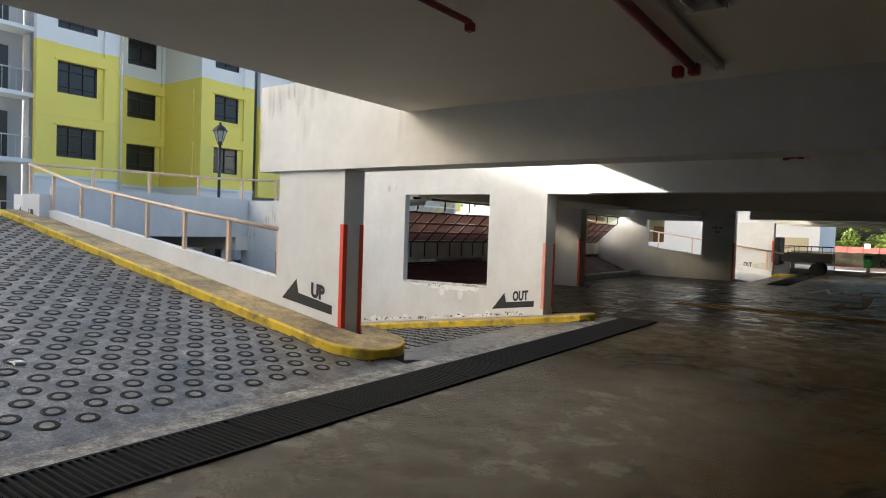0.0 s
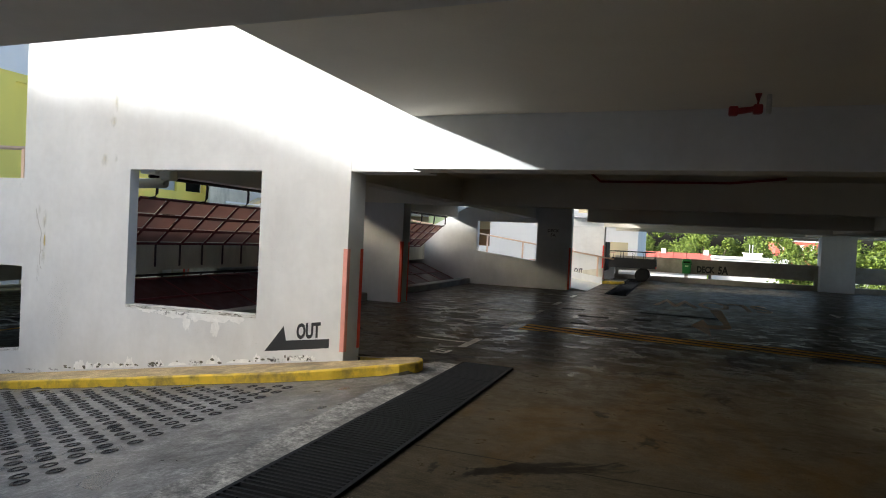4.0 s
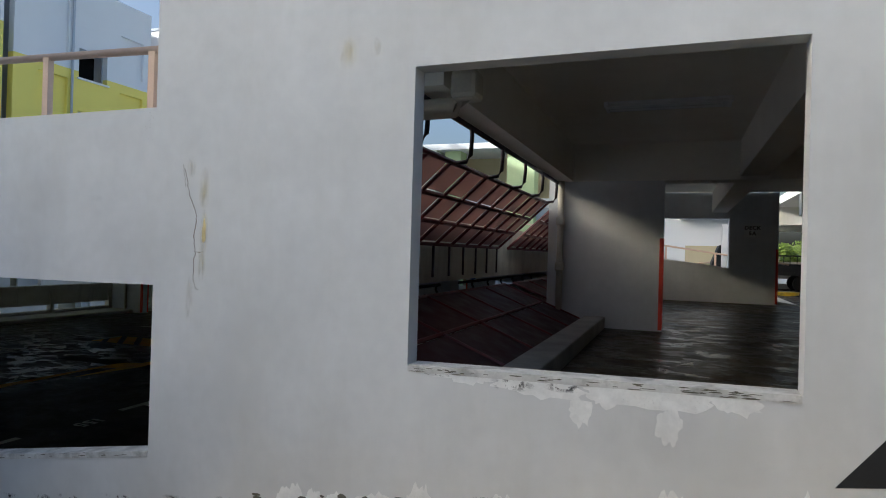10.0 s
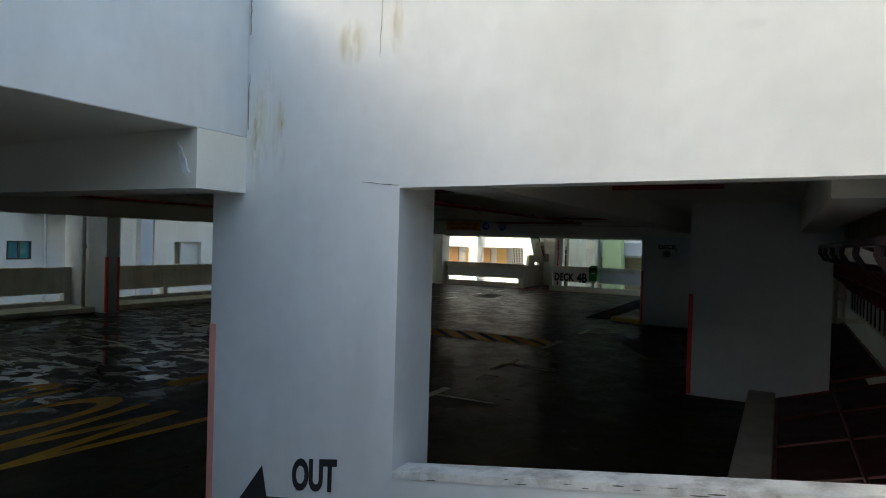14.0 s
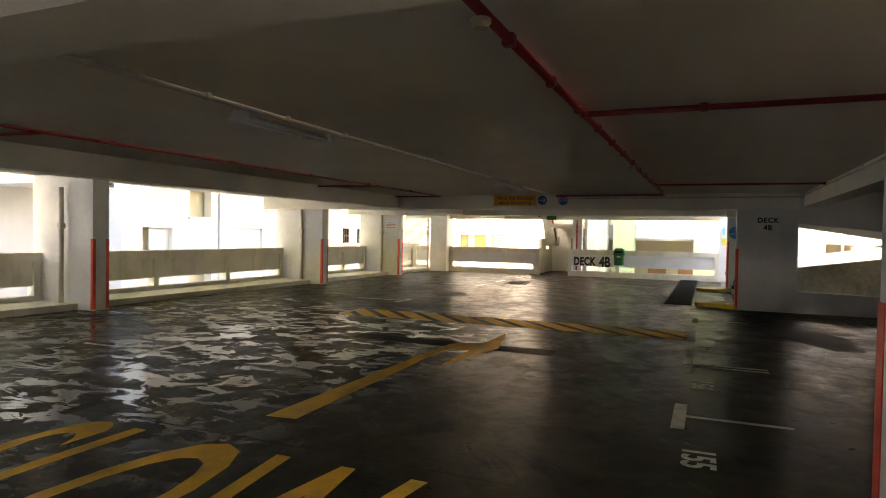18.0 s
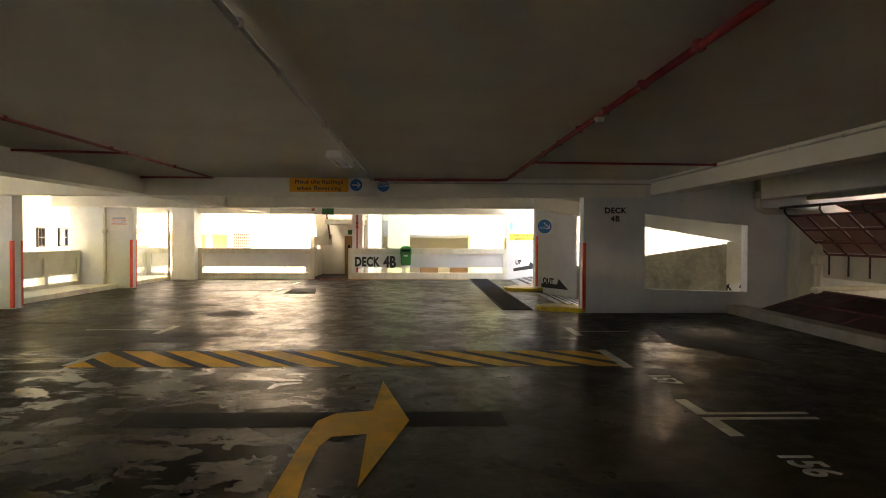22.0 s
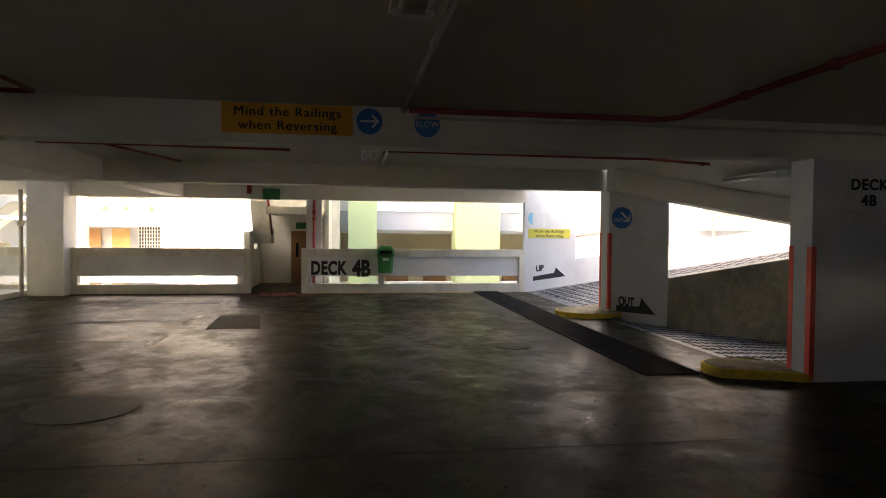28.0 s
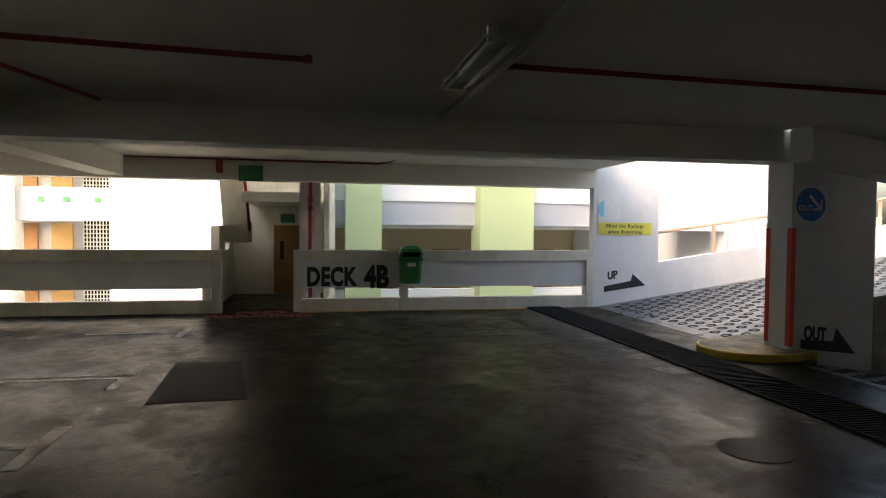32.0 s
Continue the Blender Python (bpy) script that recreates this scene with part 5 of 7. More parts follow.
pipe("fire_pipe", [(-2.95, 2.2, 2.74), (-2.91, 4.95, 2.73)], 0.02, REDPIPE, "dark red pipe with a detector on the soffit", joints=[(-2.91, 4.95, 2.70)])
pipe("fire_pipe", [(-1.95, 2.2, 2.73), (-2.08, 6.6, 2.73)], 0.03, REDPIPE, "dark red pipe on the soffit", joints=[(-2.08, 6.6, 2.72), (-2.2, 6.62, 2.72)])
pipe("conduit", [(-1.85, 2.2, 2.75), (-1.92, 6.7, 2.75)], 0.022, CONDUIT, "grey conduit on the soffit", "conduit", [(-1.92, 6.65, 2.74)])
pipe("fire_pipe", [(-1.98, 11.5, 2.78), (-1.98, 11.5, 2.66), (-2.16, 11.5, 2.64)], 0.028, REDPIPE, "red fire pipe end dropping from the soffit", joints=[(-1.98, 11.5, 2.65), (-2.16, 11.5, 2.64)])
pipe("conduit", [(-1.9, 11.5, 2.77), (-1.9, 11.5, 2.62)], 0.02, CONDUIT, "grey conduit drop beside the fire pipe", "conduit")
pipe("fire_pipe", [(-4.0, 16.8, 2.74), (-4.0, 18.4, 2.74), (-1.7, 18.45, 2.74), (-0.9, 17.6, 2.74)], 0.022, REDPIPE, "dark red pipe on the soffit")
for x, y in ((-26.95, 18.97), (-26.95, 26.70), (-26.95, 31.80), (-26.66, 35.44)):
    pipe("downpipe", [(x - 0.35, y, ZB), (x - 0.35, y, ZB + BEAMB + 0.1)], 0.045, PVC, "cream painted rainwater downpipe beside the pier", "downpipe", [(x - 0.35, y, ZB + 1.6)])
pipe("downpipe", [(-9.45, 12.95, 2.4), (-9.45, 12.97, 2.16), (-9.55, 13.0, 2.10), (-10.9, 13.0, 2.07)], 0.075, PVC, "cream plastic drain pipe with an elbow under the edge beam", "downpipe", [(-9.45, 12.96, 2.22)])
pipe("downpipe", [(-9.75, 18.52, 0.0), (-9.75, 18.52, 2.3)], 0.05, PVC, "cream rainwater downpipe on the pier", "downpipe", [(-9.75, 18.52, 0.9), (-9.75, 18.52, 1.6)])
pipe("downpipe", [(-10.95, 25.62, ZB - 0.2), (-10.95, 25.62, ZB + 1.53)], 0.075, PVC, "cream rainwater downpipe beside the sun screen", "downpipe", [(-10.95, 25.62, ZB + 1.05), (-10.95, 25.62, ZB + 0.45)])
pipe("downpipe", [(-11.95, 25.95, ZB + BEAMB + 0.4), (-11.95, 25.95, ZB + 2.05), (-11.85, 25.9, ZB + 2.0), (-10.8, 25.8, ZB + 1.95)], 0.06, PVC, "cream plastic drain pipe with an elbow under the beam", "downpipe", [(-11.95, 25.95, ZB + 2.3)])
pipe("downpipe", [(-10.95, 25.6, ZB + 0.52), (-9.0, 25.5, ZB + 0.56)], 0.045, PVC, "cream drain pipe running across the gap", "downpipe")


# ---- sun screens between the decks ----
def sun_screen(mirror, z0, y0, y1):
    """A tilted lattice of maroon tubes with woven panels, hung from curved brackets; mirror: for the deck on the other side."""
    X = (lambda x: -21.5 - x) if mirror else (lambda x: x)
    e = thing("sun_screen", (X(-9.5), y0, z0), "maroon steel lattice sun screen with woven panels, tilted between the decks", "sun screen", "sun screens")
    top, bot = (X(-9.95), z0 + 1.88), (X(-10.72), z0 + 1.17)
    P = lambda f, y: (top[0] + (bot[0] - top[0]) * f, y, top[1] + (bot[1] - top[1]) * f)
    h = z0 + (2.04 if mirror else 2.19)
    local(e, put("hanging_rail", M().tube([(X(-9.80), y0, h), (X(-9.80), y1, h)], 0.025, 8), BLACKTUBE, smooth=True))
    for f in (0, 0.36, 0.68, 1.0):
        local(e, put("long_bar", M().tube([P(f, y0), P(f, y1)], 0.024, 6), MAROON))
    n = max(2, round((y1 - y0) / 1.13))
    for i in range(n + 1):
        y = y0 + 0.15 + (y1 - y0 - 0.3) * i / n
        br = [(X(-9.80), y, h), (X(-9.79), y, h - 0.07), (X(-9.80), y, z0 + 1.95), (X(-9.84), y, z0 + 1.89), (X(-9.95), y, z0 + 1.88)]
        local(e, put("bracket", M().tube(br, 0.02, 8), BLACKTUBE, smooth=True))
    k = round((y1 - y0) / 0.56)
    for i in range(k + 1):
        y = y0 + (y1 - y0) * i / k
        local(e, put("cross_bar", M().tube([P(0, y), P(1, y)], 0.02, 6), MAROON))
    up = 0.03
    for i in range(k):
        for f0, f1 in ((0.02, 0.35), (0.37, 0.67), (0.69, 0.99)):
            ya, yb = y0 + (y1 - y0) * (i + 0.03) / k, y0 + (y1 - y0) * (i + 0.97) / k
            q = [P(f0, ya), P(f0, yb), P(f1, yb), P(f1, ya)]
            m = M()
            m.v += [(p[0], p[1], p[2] + up) for p in q] + [(p[0], p[1], p[2] + up + 0.006) for p in q]
            m.f += [(0, 1, 2, 3), (7, 6, 5, 4)] + [(j, 4 + j, 4 + (j + 1) % 4, (j + 1) % 4) for j in range(4)]
            local(e, put("woven_panel", m, MESH))
    return e


def lower_screen(mirror, z0, y0, y1):
    X = (lambda x: -21.5 - x) if mirror else (lambda x: x)
    e = thing("sun_screen", (X(-9.4), y0, z0 + 0.1), "maroon lattice screen, woven panels coloured as in shade, above the wheel kerb", "sun screen", "lower sun screens")
    a, b = (X(-9.36), z0 + 0.10), (X(-10.62), z0 + (0.48 if mirror else 0.60))
    k = round((y1 - y0) / 1.13)
    for i in range(k):
        for f0, f1 in ((0.03, 0.48), (0.52, 0.97)):
            ya, yb = y0 + (y1 - y0) * (i + 0.015) / k, y0 + (y1 - y0) * (i + 0.985) / k
            (xa, za), (xb, zb) = [(a[0] + (b[0] - a[0]) * f, a[1] + (b[1] - a[1]) * f) for f in (f0, f1)]
            # same weave as above, in the colour darkened for shade
            local(e, put("woven_panel", M().prism([(xa, za), (xb, zb), (xb, zb - 0.012), (xa, za - 0.012)], ya, yb), SHADEMESH))
    for f in (0.02, 0.5, 0.98):
        x, z = a[0] + (b[0] - a[0]) * f, a[1] + (b[1] - a[1]) * f + 0.006
        local(e, put("batten", M().tube([(x, y0, z), (x, y1, z)], 0.02, 6), MAROON))
    for i in range(k + 1):
        y = y0 + (y1 - y0) * i / k
        local(e, put("batten", M().tube([(a[0], y, a[1] + 0.004), (b[0], y, b[1] + 0.004)], 0.018, 6), MAROON))
    return e


def edge_straps(x, z0, z1, y0, y1):
    n = round((y1 - y0) / 0.56)
    for i in range(n + 1):
        y = y0 + (y1 - y0) * i / n
        put("strap", M().box(x - 0.012, x + 0.012, y - 0.012, y + 0.012, z0, z1), BLACKTUBE, label="dark steel strap down the edge beam", category="strap", group="edge straps")


for y0, y1 in ((12.95, 18.5), (19.1, 25.6)):
    sun_screen(False, ZA, y0, y1)
    lower_screen(False, ZA, y0, y1)
    sun_screen(True, ZB, y0, y1)
    lower_screen(True, ZB, y0, y1)
edge_straps(-10.745, 0.78, 1.15, 12.95, 18.5)
edge_straps(-10.755, -0.72, -0.33, 19.1, 25.6)


# ---- stair at the north opening ----
st = thing("staircase", (-21.7, 37.5, ZB), "cream painted stair well with a sloping flight soffit", "staircase")
local(st, put("side_wall", M().prism([(36.05, -4.5), (40.2, -4.5), (40.2, 3.0), (38.35, 3.0), (38.35, -0.5), (37.75, -0.5), (37.75, -0.02), (37.0, -0.02), (37.0, -0.5), (36.05, -0.5)], -22.55, -22.4, "x"), CREAM))
local(st, put("back_wall", M().box(-22.4, -21.55, 39.0, 39.15, -4.5, 3.0).box(-21.0, -20.5, 39.0, 39.15, -4.5, 3.0).box(-21.55, -21.0, 39.0, 39.15, 0.0, 3.0), CREAM))
local(st, put("lobby_wall", M().box(-22.4, -20.4, 39.16, 39.3, -4.5, 3.0), CREAM))
local(st, put("landing", M().box(-22.4, -20.5, 36.02, 39.0, ZB - 0.2, ZB), FLOOR))
local(st, put("landing_soffit", M().box(-21.95, -20.6, 36.6, 39.0, 0.42, 0.6), CREAM))
local(st, put("flight", M().prism([(36.3, 1.9), (37.7, -0.35), (38.4, -0.35), (38.4, 0.05), (37.9, 0.05), (36.6, 2.2)], -22.4, -21.95, "x"), CREAM))
local(st, put("handrail", M().tube([(-21.93, 36.4, 1.3), (-21.93, 37.7, -0.1)], 0.03, 8), REDPIPE, smooth=True))
local(st, put("pier", M().box(-20.93, -20.56, 36.2, 36.5, -4.5, ZB + BEAMB), WHITE))
local(st, put("roof", M().box(-22.55, -20.4, 36.06, 39.15, 3.0, 3.15), CREAM))
local(st, put("side_wall", M().box(-20.5, -20.4, 36.55, 39.15, -4.5, 3.0), CREAM))
door = local(st, put("door", M().box(-21.549, -21.001, 39.03, 39.08, ZB, -0.001), DOORW))
dp = put("vision_panel", M().box(-21.42, -21.34, 39.015, 39.03, -0.75, -0.35), GLASS)
dp.parent = door
dh = put("door_handle", M().box(-21.12, -21.06, 38.98, 39.03, -0.95, -0.80), CHROME)
dh.parent = door
for ob in (dp, dh):
    ob.matrix_parent_inverse = door.matrix_world.inverted()
    ob.matrix_parent_inverse = Matrix.Translation(-Vector((0, 0, 0)))

# ---- a small lorry on the far deck ----
tr = thing("lorry", (-3.9, 34.4, 0), "small dark lorry with a railed load bed parked on the deck", "lorry")
local(tr, put("cab", M().prism([(-6.9, 0.40), (-6.85, 0.95), (-6.6, 1.62), (-5.4, 1.66), (-5.4, 0.40)], 34.0, 35.4), TRUCK, bevel=0.04))
local(tr, put("bed", M().box(-5.3, -3.35, 33.95, 35.45, 0.58, 0.70), TRUCK))
for y in (33.95, 35.40):
    local(tr, put("side_board", M().box(-5.3, -3.35, y, y + 0.05, 0.70, 0.98), TRUCK, bevel=0.006))
local(tr, put("tail_board", M().box(-3.39, -3.34, 34.0, 35.4, 0.70, 0.98), TRUCK, bevel=0.006))
for y in (33.97, 35.42):
    local(tr, put("rack_rail", M().tube([(-5.25, y, 0.98), (-5.25, y, 1.28), (-3.4, y, 1.28), (-3.4, y, 0.98)], 0.02), TRUCK))
    for x in (-4.8, -4.3, -3.85):
        local(tr, put("rack_post", M().tube([(x, y, 0.98), (x, y, 1.28)], 0.014, 6), TRUCK))
local(tr, put("tail_lamp", M().box(-3.36, -3.33, 34.02, 34.12, 0.60, 0.69), REDP))
for x in (-6.3, -3.9):
    for y in (33.97, 35.2):
        w = local(tr, put("wheel", M().tube([(x, y, 0.29), (x, y + 0.2, 0.29)], 0.29, 18), RUBBER))

# ---- wear on the south ramp wall ----
rw = random.Random(3)


def on_wall(name, shapes, material, label, y=WY, t=0.0025):
    for q in shapes:
        ob = put(name, M().prism(q, y - t, y - 0.0005), material, wall_s, label)
    return ob


def crack(pts, w):
    """A thin ragged line along points on the wall."""
    left, right = [], []
    for i, (x, z) in enumerate(pts):
        k = w * (0.4 + 0.6 * math.sin(math.pi * (i + 0.4) / len(pts))) * rw.uniform(0.6, 1.3)
        left.append((x - k, z))
        right.append((x + k, z + rw.uniform(-0.004, 0.004)))
    return left + right[::-1]


def ragged(p, q, n, jitter):
    return [(p[0] + (q[0] - p[0]) * i / n + rw.uniform(-jitter, jitter), p[1] + (q[1] - p[1]) * i / n) for i in range(n + 1)]


def jag(cx, cz, w, h, n=30, drip=0.0):
    """A ragged flake outline, w by h, with a torn lower edge."""
    pts, q = [], 0.0
    for i in range(n):
        a = 2 * math.pi * i / n
        q = 0.55 * q + rw.uniform(-0.20, 0.20)
        r = max(0.35, 1 + q)
        z = 0.5 * h * r * math.sin(a)
        pts.append((cx + 0.5 * w * r * math.cos(a), cz + (z * (1 + drip * rw.random()) if z < 0 else z)))
    return pts


def smear(name, cx, cz, w, h, material, label, y=WY, t=0.003, parent=None):
    film = M()
    film.v = [(cx - w / 2, y - t, cz - h / 2), (cx + w / 2, y - t, cz - h / 2), (cx + w / 2, y - t, cz + h / 2), (cx - w / 2, y - t, cz + h / 2)]
    film.f = [(0, 1, 2, 3)]
    return put(name, film, material, parent or wall_s, label)


# the long crack between the openings, and rust bleeding beside it
CRACKLINE = [(-11.40, 1.63), (-11.37, 1.52), (-11.35, 1.43), (-11.315, 1.365), (-11.285, 1.29), (-11.29, 1.22), (-11.31, 1.15), (-11.29, 1.03), (-11.30, 0.94), (-11.30, 0.84), (-11.272, 0.76)]
main = []
for p, q in zip(CRACKLINE, CRACKLINE[1:]):
    main += ragged(p, q, 4, 0.006)
on_wall("crack", [crack(main, 0.003), crack(ragged((-11.30, 1.035), (-11.24, 1.03), 5, 0.003), 0.0015), crack(ragged((-11.31, 0.78), (-11.25, 0.765), 5, 0.004), 0.0015), crack(ragged((-11.42, 1.66), (-11.39, 1.50), 6, 0.004), 0.0015)], CRACK, "thin dark crack in the paint")
on_wall("crack", [crack(ragged((-15.09, 2.05), (-15.095, 1.75), 8, 0.006), 0.004), crack(ragged((-15.095, 1.5), (-15.10, 1.15), 8, 0.006), 0.004), crack(ragged((-14.09, 2.05), (-14.11, 1.5), 10, 0.006), 0.0015),
                  crack(ragged((-13.96, 0.78), (-14.2, 0.80), 8, 0.004), 0.0005)], CRACK, "thin dark crack in the paint")
for cx, cz, w, h in ((-11.22, 1.48, 0.10, 0.34), (-11.215, 1.18, 0.08, 0.34), (-11.34, 1.64, 0.09, 0.16), (-11.23, 0.95, 0.07, 0.3), (-11.33, 0.66, 0.07, 0.4),
                     (-14.93, 1.36, 0.12, 0.42), (-15.03, 1.02, 0.08, 0.5), (-15.0, 1.1, 0.20, 0.7), (-14.83, 1.1, 0.14, 0.6), (-14.3, 1.6, 0.22, 0.3), (-14.0, 1.65, 0.10, 0.35),
                     (-10.1, 2.35, 0.16, 0.22), (-9.9, 2.38, 0.10, 0.14), (-9.95, 2.9, 0.12, 0.2), (-6.35, 3.05, 0.16, 0.40), (-6.42, 2.8, 0.05, 0.5), (-9.9, 3.2, 0.10, 0.4)):
    smear("rust_stain", cx, cz, w, h, RUST, "pale rust stain")
for cx, cz, w, h in ((-15.22, 1.1, 0.14, 1.3), (-11.74, 1.95, 0.10, 0.30), (-12.9, 1.45, 1.2, 0.5), (-13.6, 1.2, 0.8, 0.25), (-8.0, 0.1, 1.3, 0.5), (-7.2, 1.6, 0.4, 1.4), (-12.25, 1.42, 0.16, 0.06), (-14.2, -0.4, 0.3, 1.5), (-10.9, 0.2, 0.5, 1.2)):
    smear("damp_stain", cx, cz, w, h, SOOT, "faint grey damp stain")
for k in range(16):
    w, h = rw.uniform(0.05, 0.30), rw.uniform(0.15, 0.55)
    smear("drip_stain", -7.7 + 2.3 * rw.random(), 3.3 - h * 0.42, w, h, DRIP, "dark drips below the top edge", 7.2, 0.003 + 0.0002 * k, wall_m)
for cx, w, h in ((-7.74, 0.10, 0.9), (-5.35, 0.12, 0.9), (-6.9, 0.25, 0.5)):
    smear("drip_stain", cx, 2.75, w, h, DRIP, "dark drips below the top edge", 7.2, 0.006, wall_m)
for k in range(10):
    w = rw.uniform(0.2, 0.6)
    cx = -6.9 + rw.uniform(-2.6, 0.6)
    smear("drip_stain", cx, 4.1 - 0.2, w * 0.4, rw.uniform(0.5, 1.1), DRIP, "dark drips below the top edge", WY, 0.006 + 0.0002 * k)
# peeling paint under the first opening and along the wall's foot
for k, (cx, cz, w, h, d) in enumerate(((-8.55, 0.21, 0.12, 0.15, 0.35), (-8.08, 0.18, 0.13, 0.18, 0.35), (-8.8, 0.325, 0.55, 0.08, 1.0), (-8.15, 0.345, 0.7, 0.08, 1.2), (-7.75, 0.33, 0.24, 0.10, 1.2), (-9.25, 0.335, 0.4, 0.05, 0.8), (-8.42, 0.31, 0.2, 0.10, 0.4))):
    on_wall("peeled_patch", [jag(cx, cz, w, h, drip=d)], PEEL, "patch of peeled paint showing plaster", t=0.0016 + 0.0004 * k)
for cx, cz, w, h in ((-8.95, 0.325, 0.30, 0.10), (-8.65, 0.335, 0.25, 0.07), (-9.4, 0.345, 0.3, 0.05)):
    smear("mould_patch", cx, cz, w, h, MOULD, "dark mould patch", t=0.0045)
def foot_flake(cx, w, h, n=16):
    """Bare plaster standing up from the wall's foot: flat below, torn above."""
    base = lambda px: ramp_z(px, ZA, ZB) + 0.145
    pts = [(cx - w / 2, base(cx - w / 2)), (cx + w / 2, base(cx + w / 2))]
    for i in range(n + 1):
        f = 1 - i / n
        px = cx - w / 2 + w * f
        pts.append((px, base(px) + h * (math.sin(math.pi * min(1, max(0, f))) ** 0.5) * rw.uniform(0.55, 1.0) + 0.004))
    return pts


x = -6.55
while x > -10.7:
    w = rw.uniform(0.10, 0.42)
    h = rw.choice((0.05, 0.07, 0.09, 0.12, 0.17))
    if rw.random() < 0.78:
        on_wall("peeled_patch", [foot_flake(x - w / 2, w, h)], PEEL, "patch of peeled paint showing plaster")
    for k in range(rw.randint(1, 4)):
        cx = x - w * rw.random()
        on_wall("mould_spot", [jag(cx, ramp_z(cx, ZA, ZB) + 0.155 + rw.uniform(0, 0.05), rw.uniform(0.02, 0.07), rw.uniform(0.012, 0.035), 10)], GRIME, "dark mould spot", t=0.0038)
    if rw.random() < 0.5:
        smear("mould_patch", x - w * 0.5, ramp_z(x - w * 0.5, ZA, ZB) + 0.17, w * 1.1, 0.09, MOULD, "dark mould patch", t=0.005)
    x -= w * rw.uniform(0.8, 1.25)
while x > -15.0:
    w = rw.uniform(0.2, 0.5)
    smear("mould_patch", x - w * 0.5, ramp_z(x - w * 0.5, ZA, ZB) + 0.16, w, 0.05, MOULD, "dark mould patch", t=0.005)
    x -= w * rw.uniform(1.0, 1.8)


# worn sills in the openings
def sill(x0, x1, za, zb, depth, label):
    m = M().prism([(x0 + 0.005, za - 0.03), (x1 - 0.005, zb - 0.03), (x1 - 0.005, zb + 0.012), (x0 + 0.005, za + 0.012)], WY - 0.006, WY + depth)
    return put("window_sill", m, SILL, wall_s, label)


SILL = mat("worn sill plaster", (0.70, 0.69, 0.66), 0.85, vary=0.2, scale=6, second=(0.18, 0.17, 0.14), second_amount=0.8, second_scale=5, bump=0.5)
sill(-9.615, -7.45, 0.365, 0.40, 0.16, "worn stained sill")
sill(-13.955, -11.67, -0.80, -0.455, 0.16, "worn stained sill")
rs = random.Random(77)
for x0, x1, za, zb, n in ((-9.58, -7.5, 0.365, 0.40, 46), (-13.9, -11.75, -0.80, -0.455, 16)):
    for k in range(n):
        f = rs.random()
        cx, cz, w, h = x0 + (x1 - x0) * f, za + (zb - za) * f + rs.uniform(-0.027, 0.006), rs.uniform(0.02, 0.11), rs.uniform(0.003, 0.009)
        tilt = (zb - za) / (x1 - x0)
        q = []
        for i in range(12):
            an = 2 * math.pi * i / 12
            u = w / 2 * math.cos(an) * rs.uniform(0.7, 1.0)
            q.append((cx + u, cz + tilt * u + h / 2 * math.sin(an) * rs.uniform(0.5, 1.2)))
        on_wall("flake_scar", [q], GRIME, "dark scar where paint flaked off the sill", y=WY - 0.006, t=0.0012 + 0.00006 * k)
# flaking paint at the beam end over the ramp's foot
put("flake", M().prism([(-15.27, 1.02), (-15.235, 0.99), (-15.22, 0.95), (-15.195, 0.92), (-15.185, 0.87), (-15.16, 0.84), (-15.18, 0.815), (-15.215, 0.84), (-15.24, 0.90), (-15.26, 0.96)], 12.045, 12.055), PEEL, label="curl of flaking white paint on the beam", category="flaking paint")
# expansion joint and seams in the slabs over the deck
for y, z in ((10.0, ZA), (20.4, ZA), (29.0, ZA)):
    put("floor_joint", M().box(XA + 0.35, 7.0, y, y + 0.012, z + 0.0004, z + 0.0012), BROAD, label="dark straight joint in the deck", kind="structure")
for y in (14.5, 24.6, 33.0):
    put("floor_joint", M().box(-28.0, -16.9, y, y + 0.012, ZB + 0.0004, ZB + 0.0012), BROAD, label="dark straight joint in the deck", kind="structure")
# dark dried spills on the lower deck
def spill(cx, cy, w, d):
    for k in range(7):
        f = rw.uniform(0.25, 0.6)
        pts = jag(cx + rw.uniform(-0.4, 0.4) * w, cy + rw.uniform(-0.35, 0.35) * d, w * f, d * f * rw.uniform(0.5, 1.1), 36)
        put("spill", M().prism(pts, ZB + 0.0006, ZB + 0.0014 + 0.0002 * k, "z"), HATCHB, label="dark dried spill on the deck", category="floor stain", group="floor spills")


for cx, cy, w, d in ((-22.9, 23.3, 3.2, 1.3), (-23.6, 27.6, 2.0, 0.6), (-17.7, 32.6, 1.0, 0.5), (-24.6, 24.9, 1.6, 0.5), (-24.2, 31.0, 1.8, 0.5), (-14.3, 23.0, 1.4, 0.6)):
    spill(cx, cy, w, d)

# ---- ground and distance ----
put("ground", M().box(-400, 400, -300, 600, -13.4, -13.0), GRASS, label="grass and paving far below the deck", kind="structure")


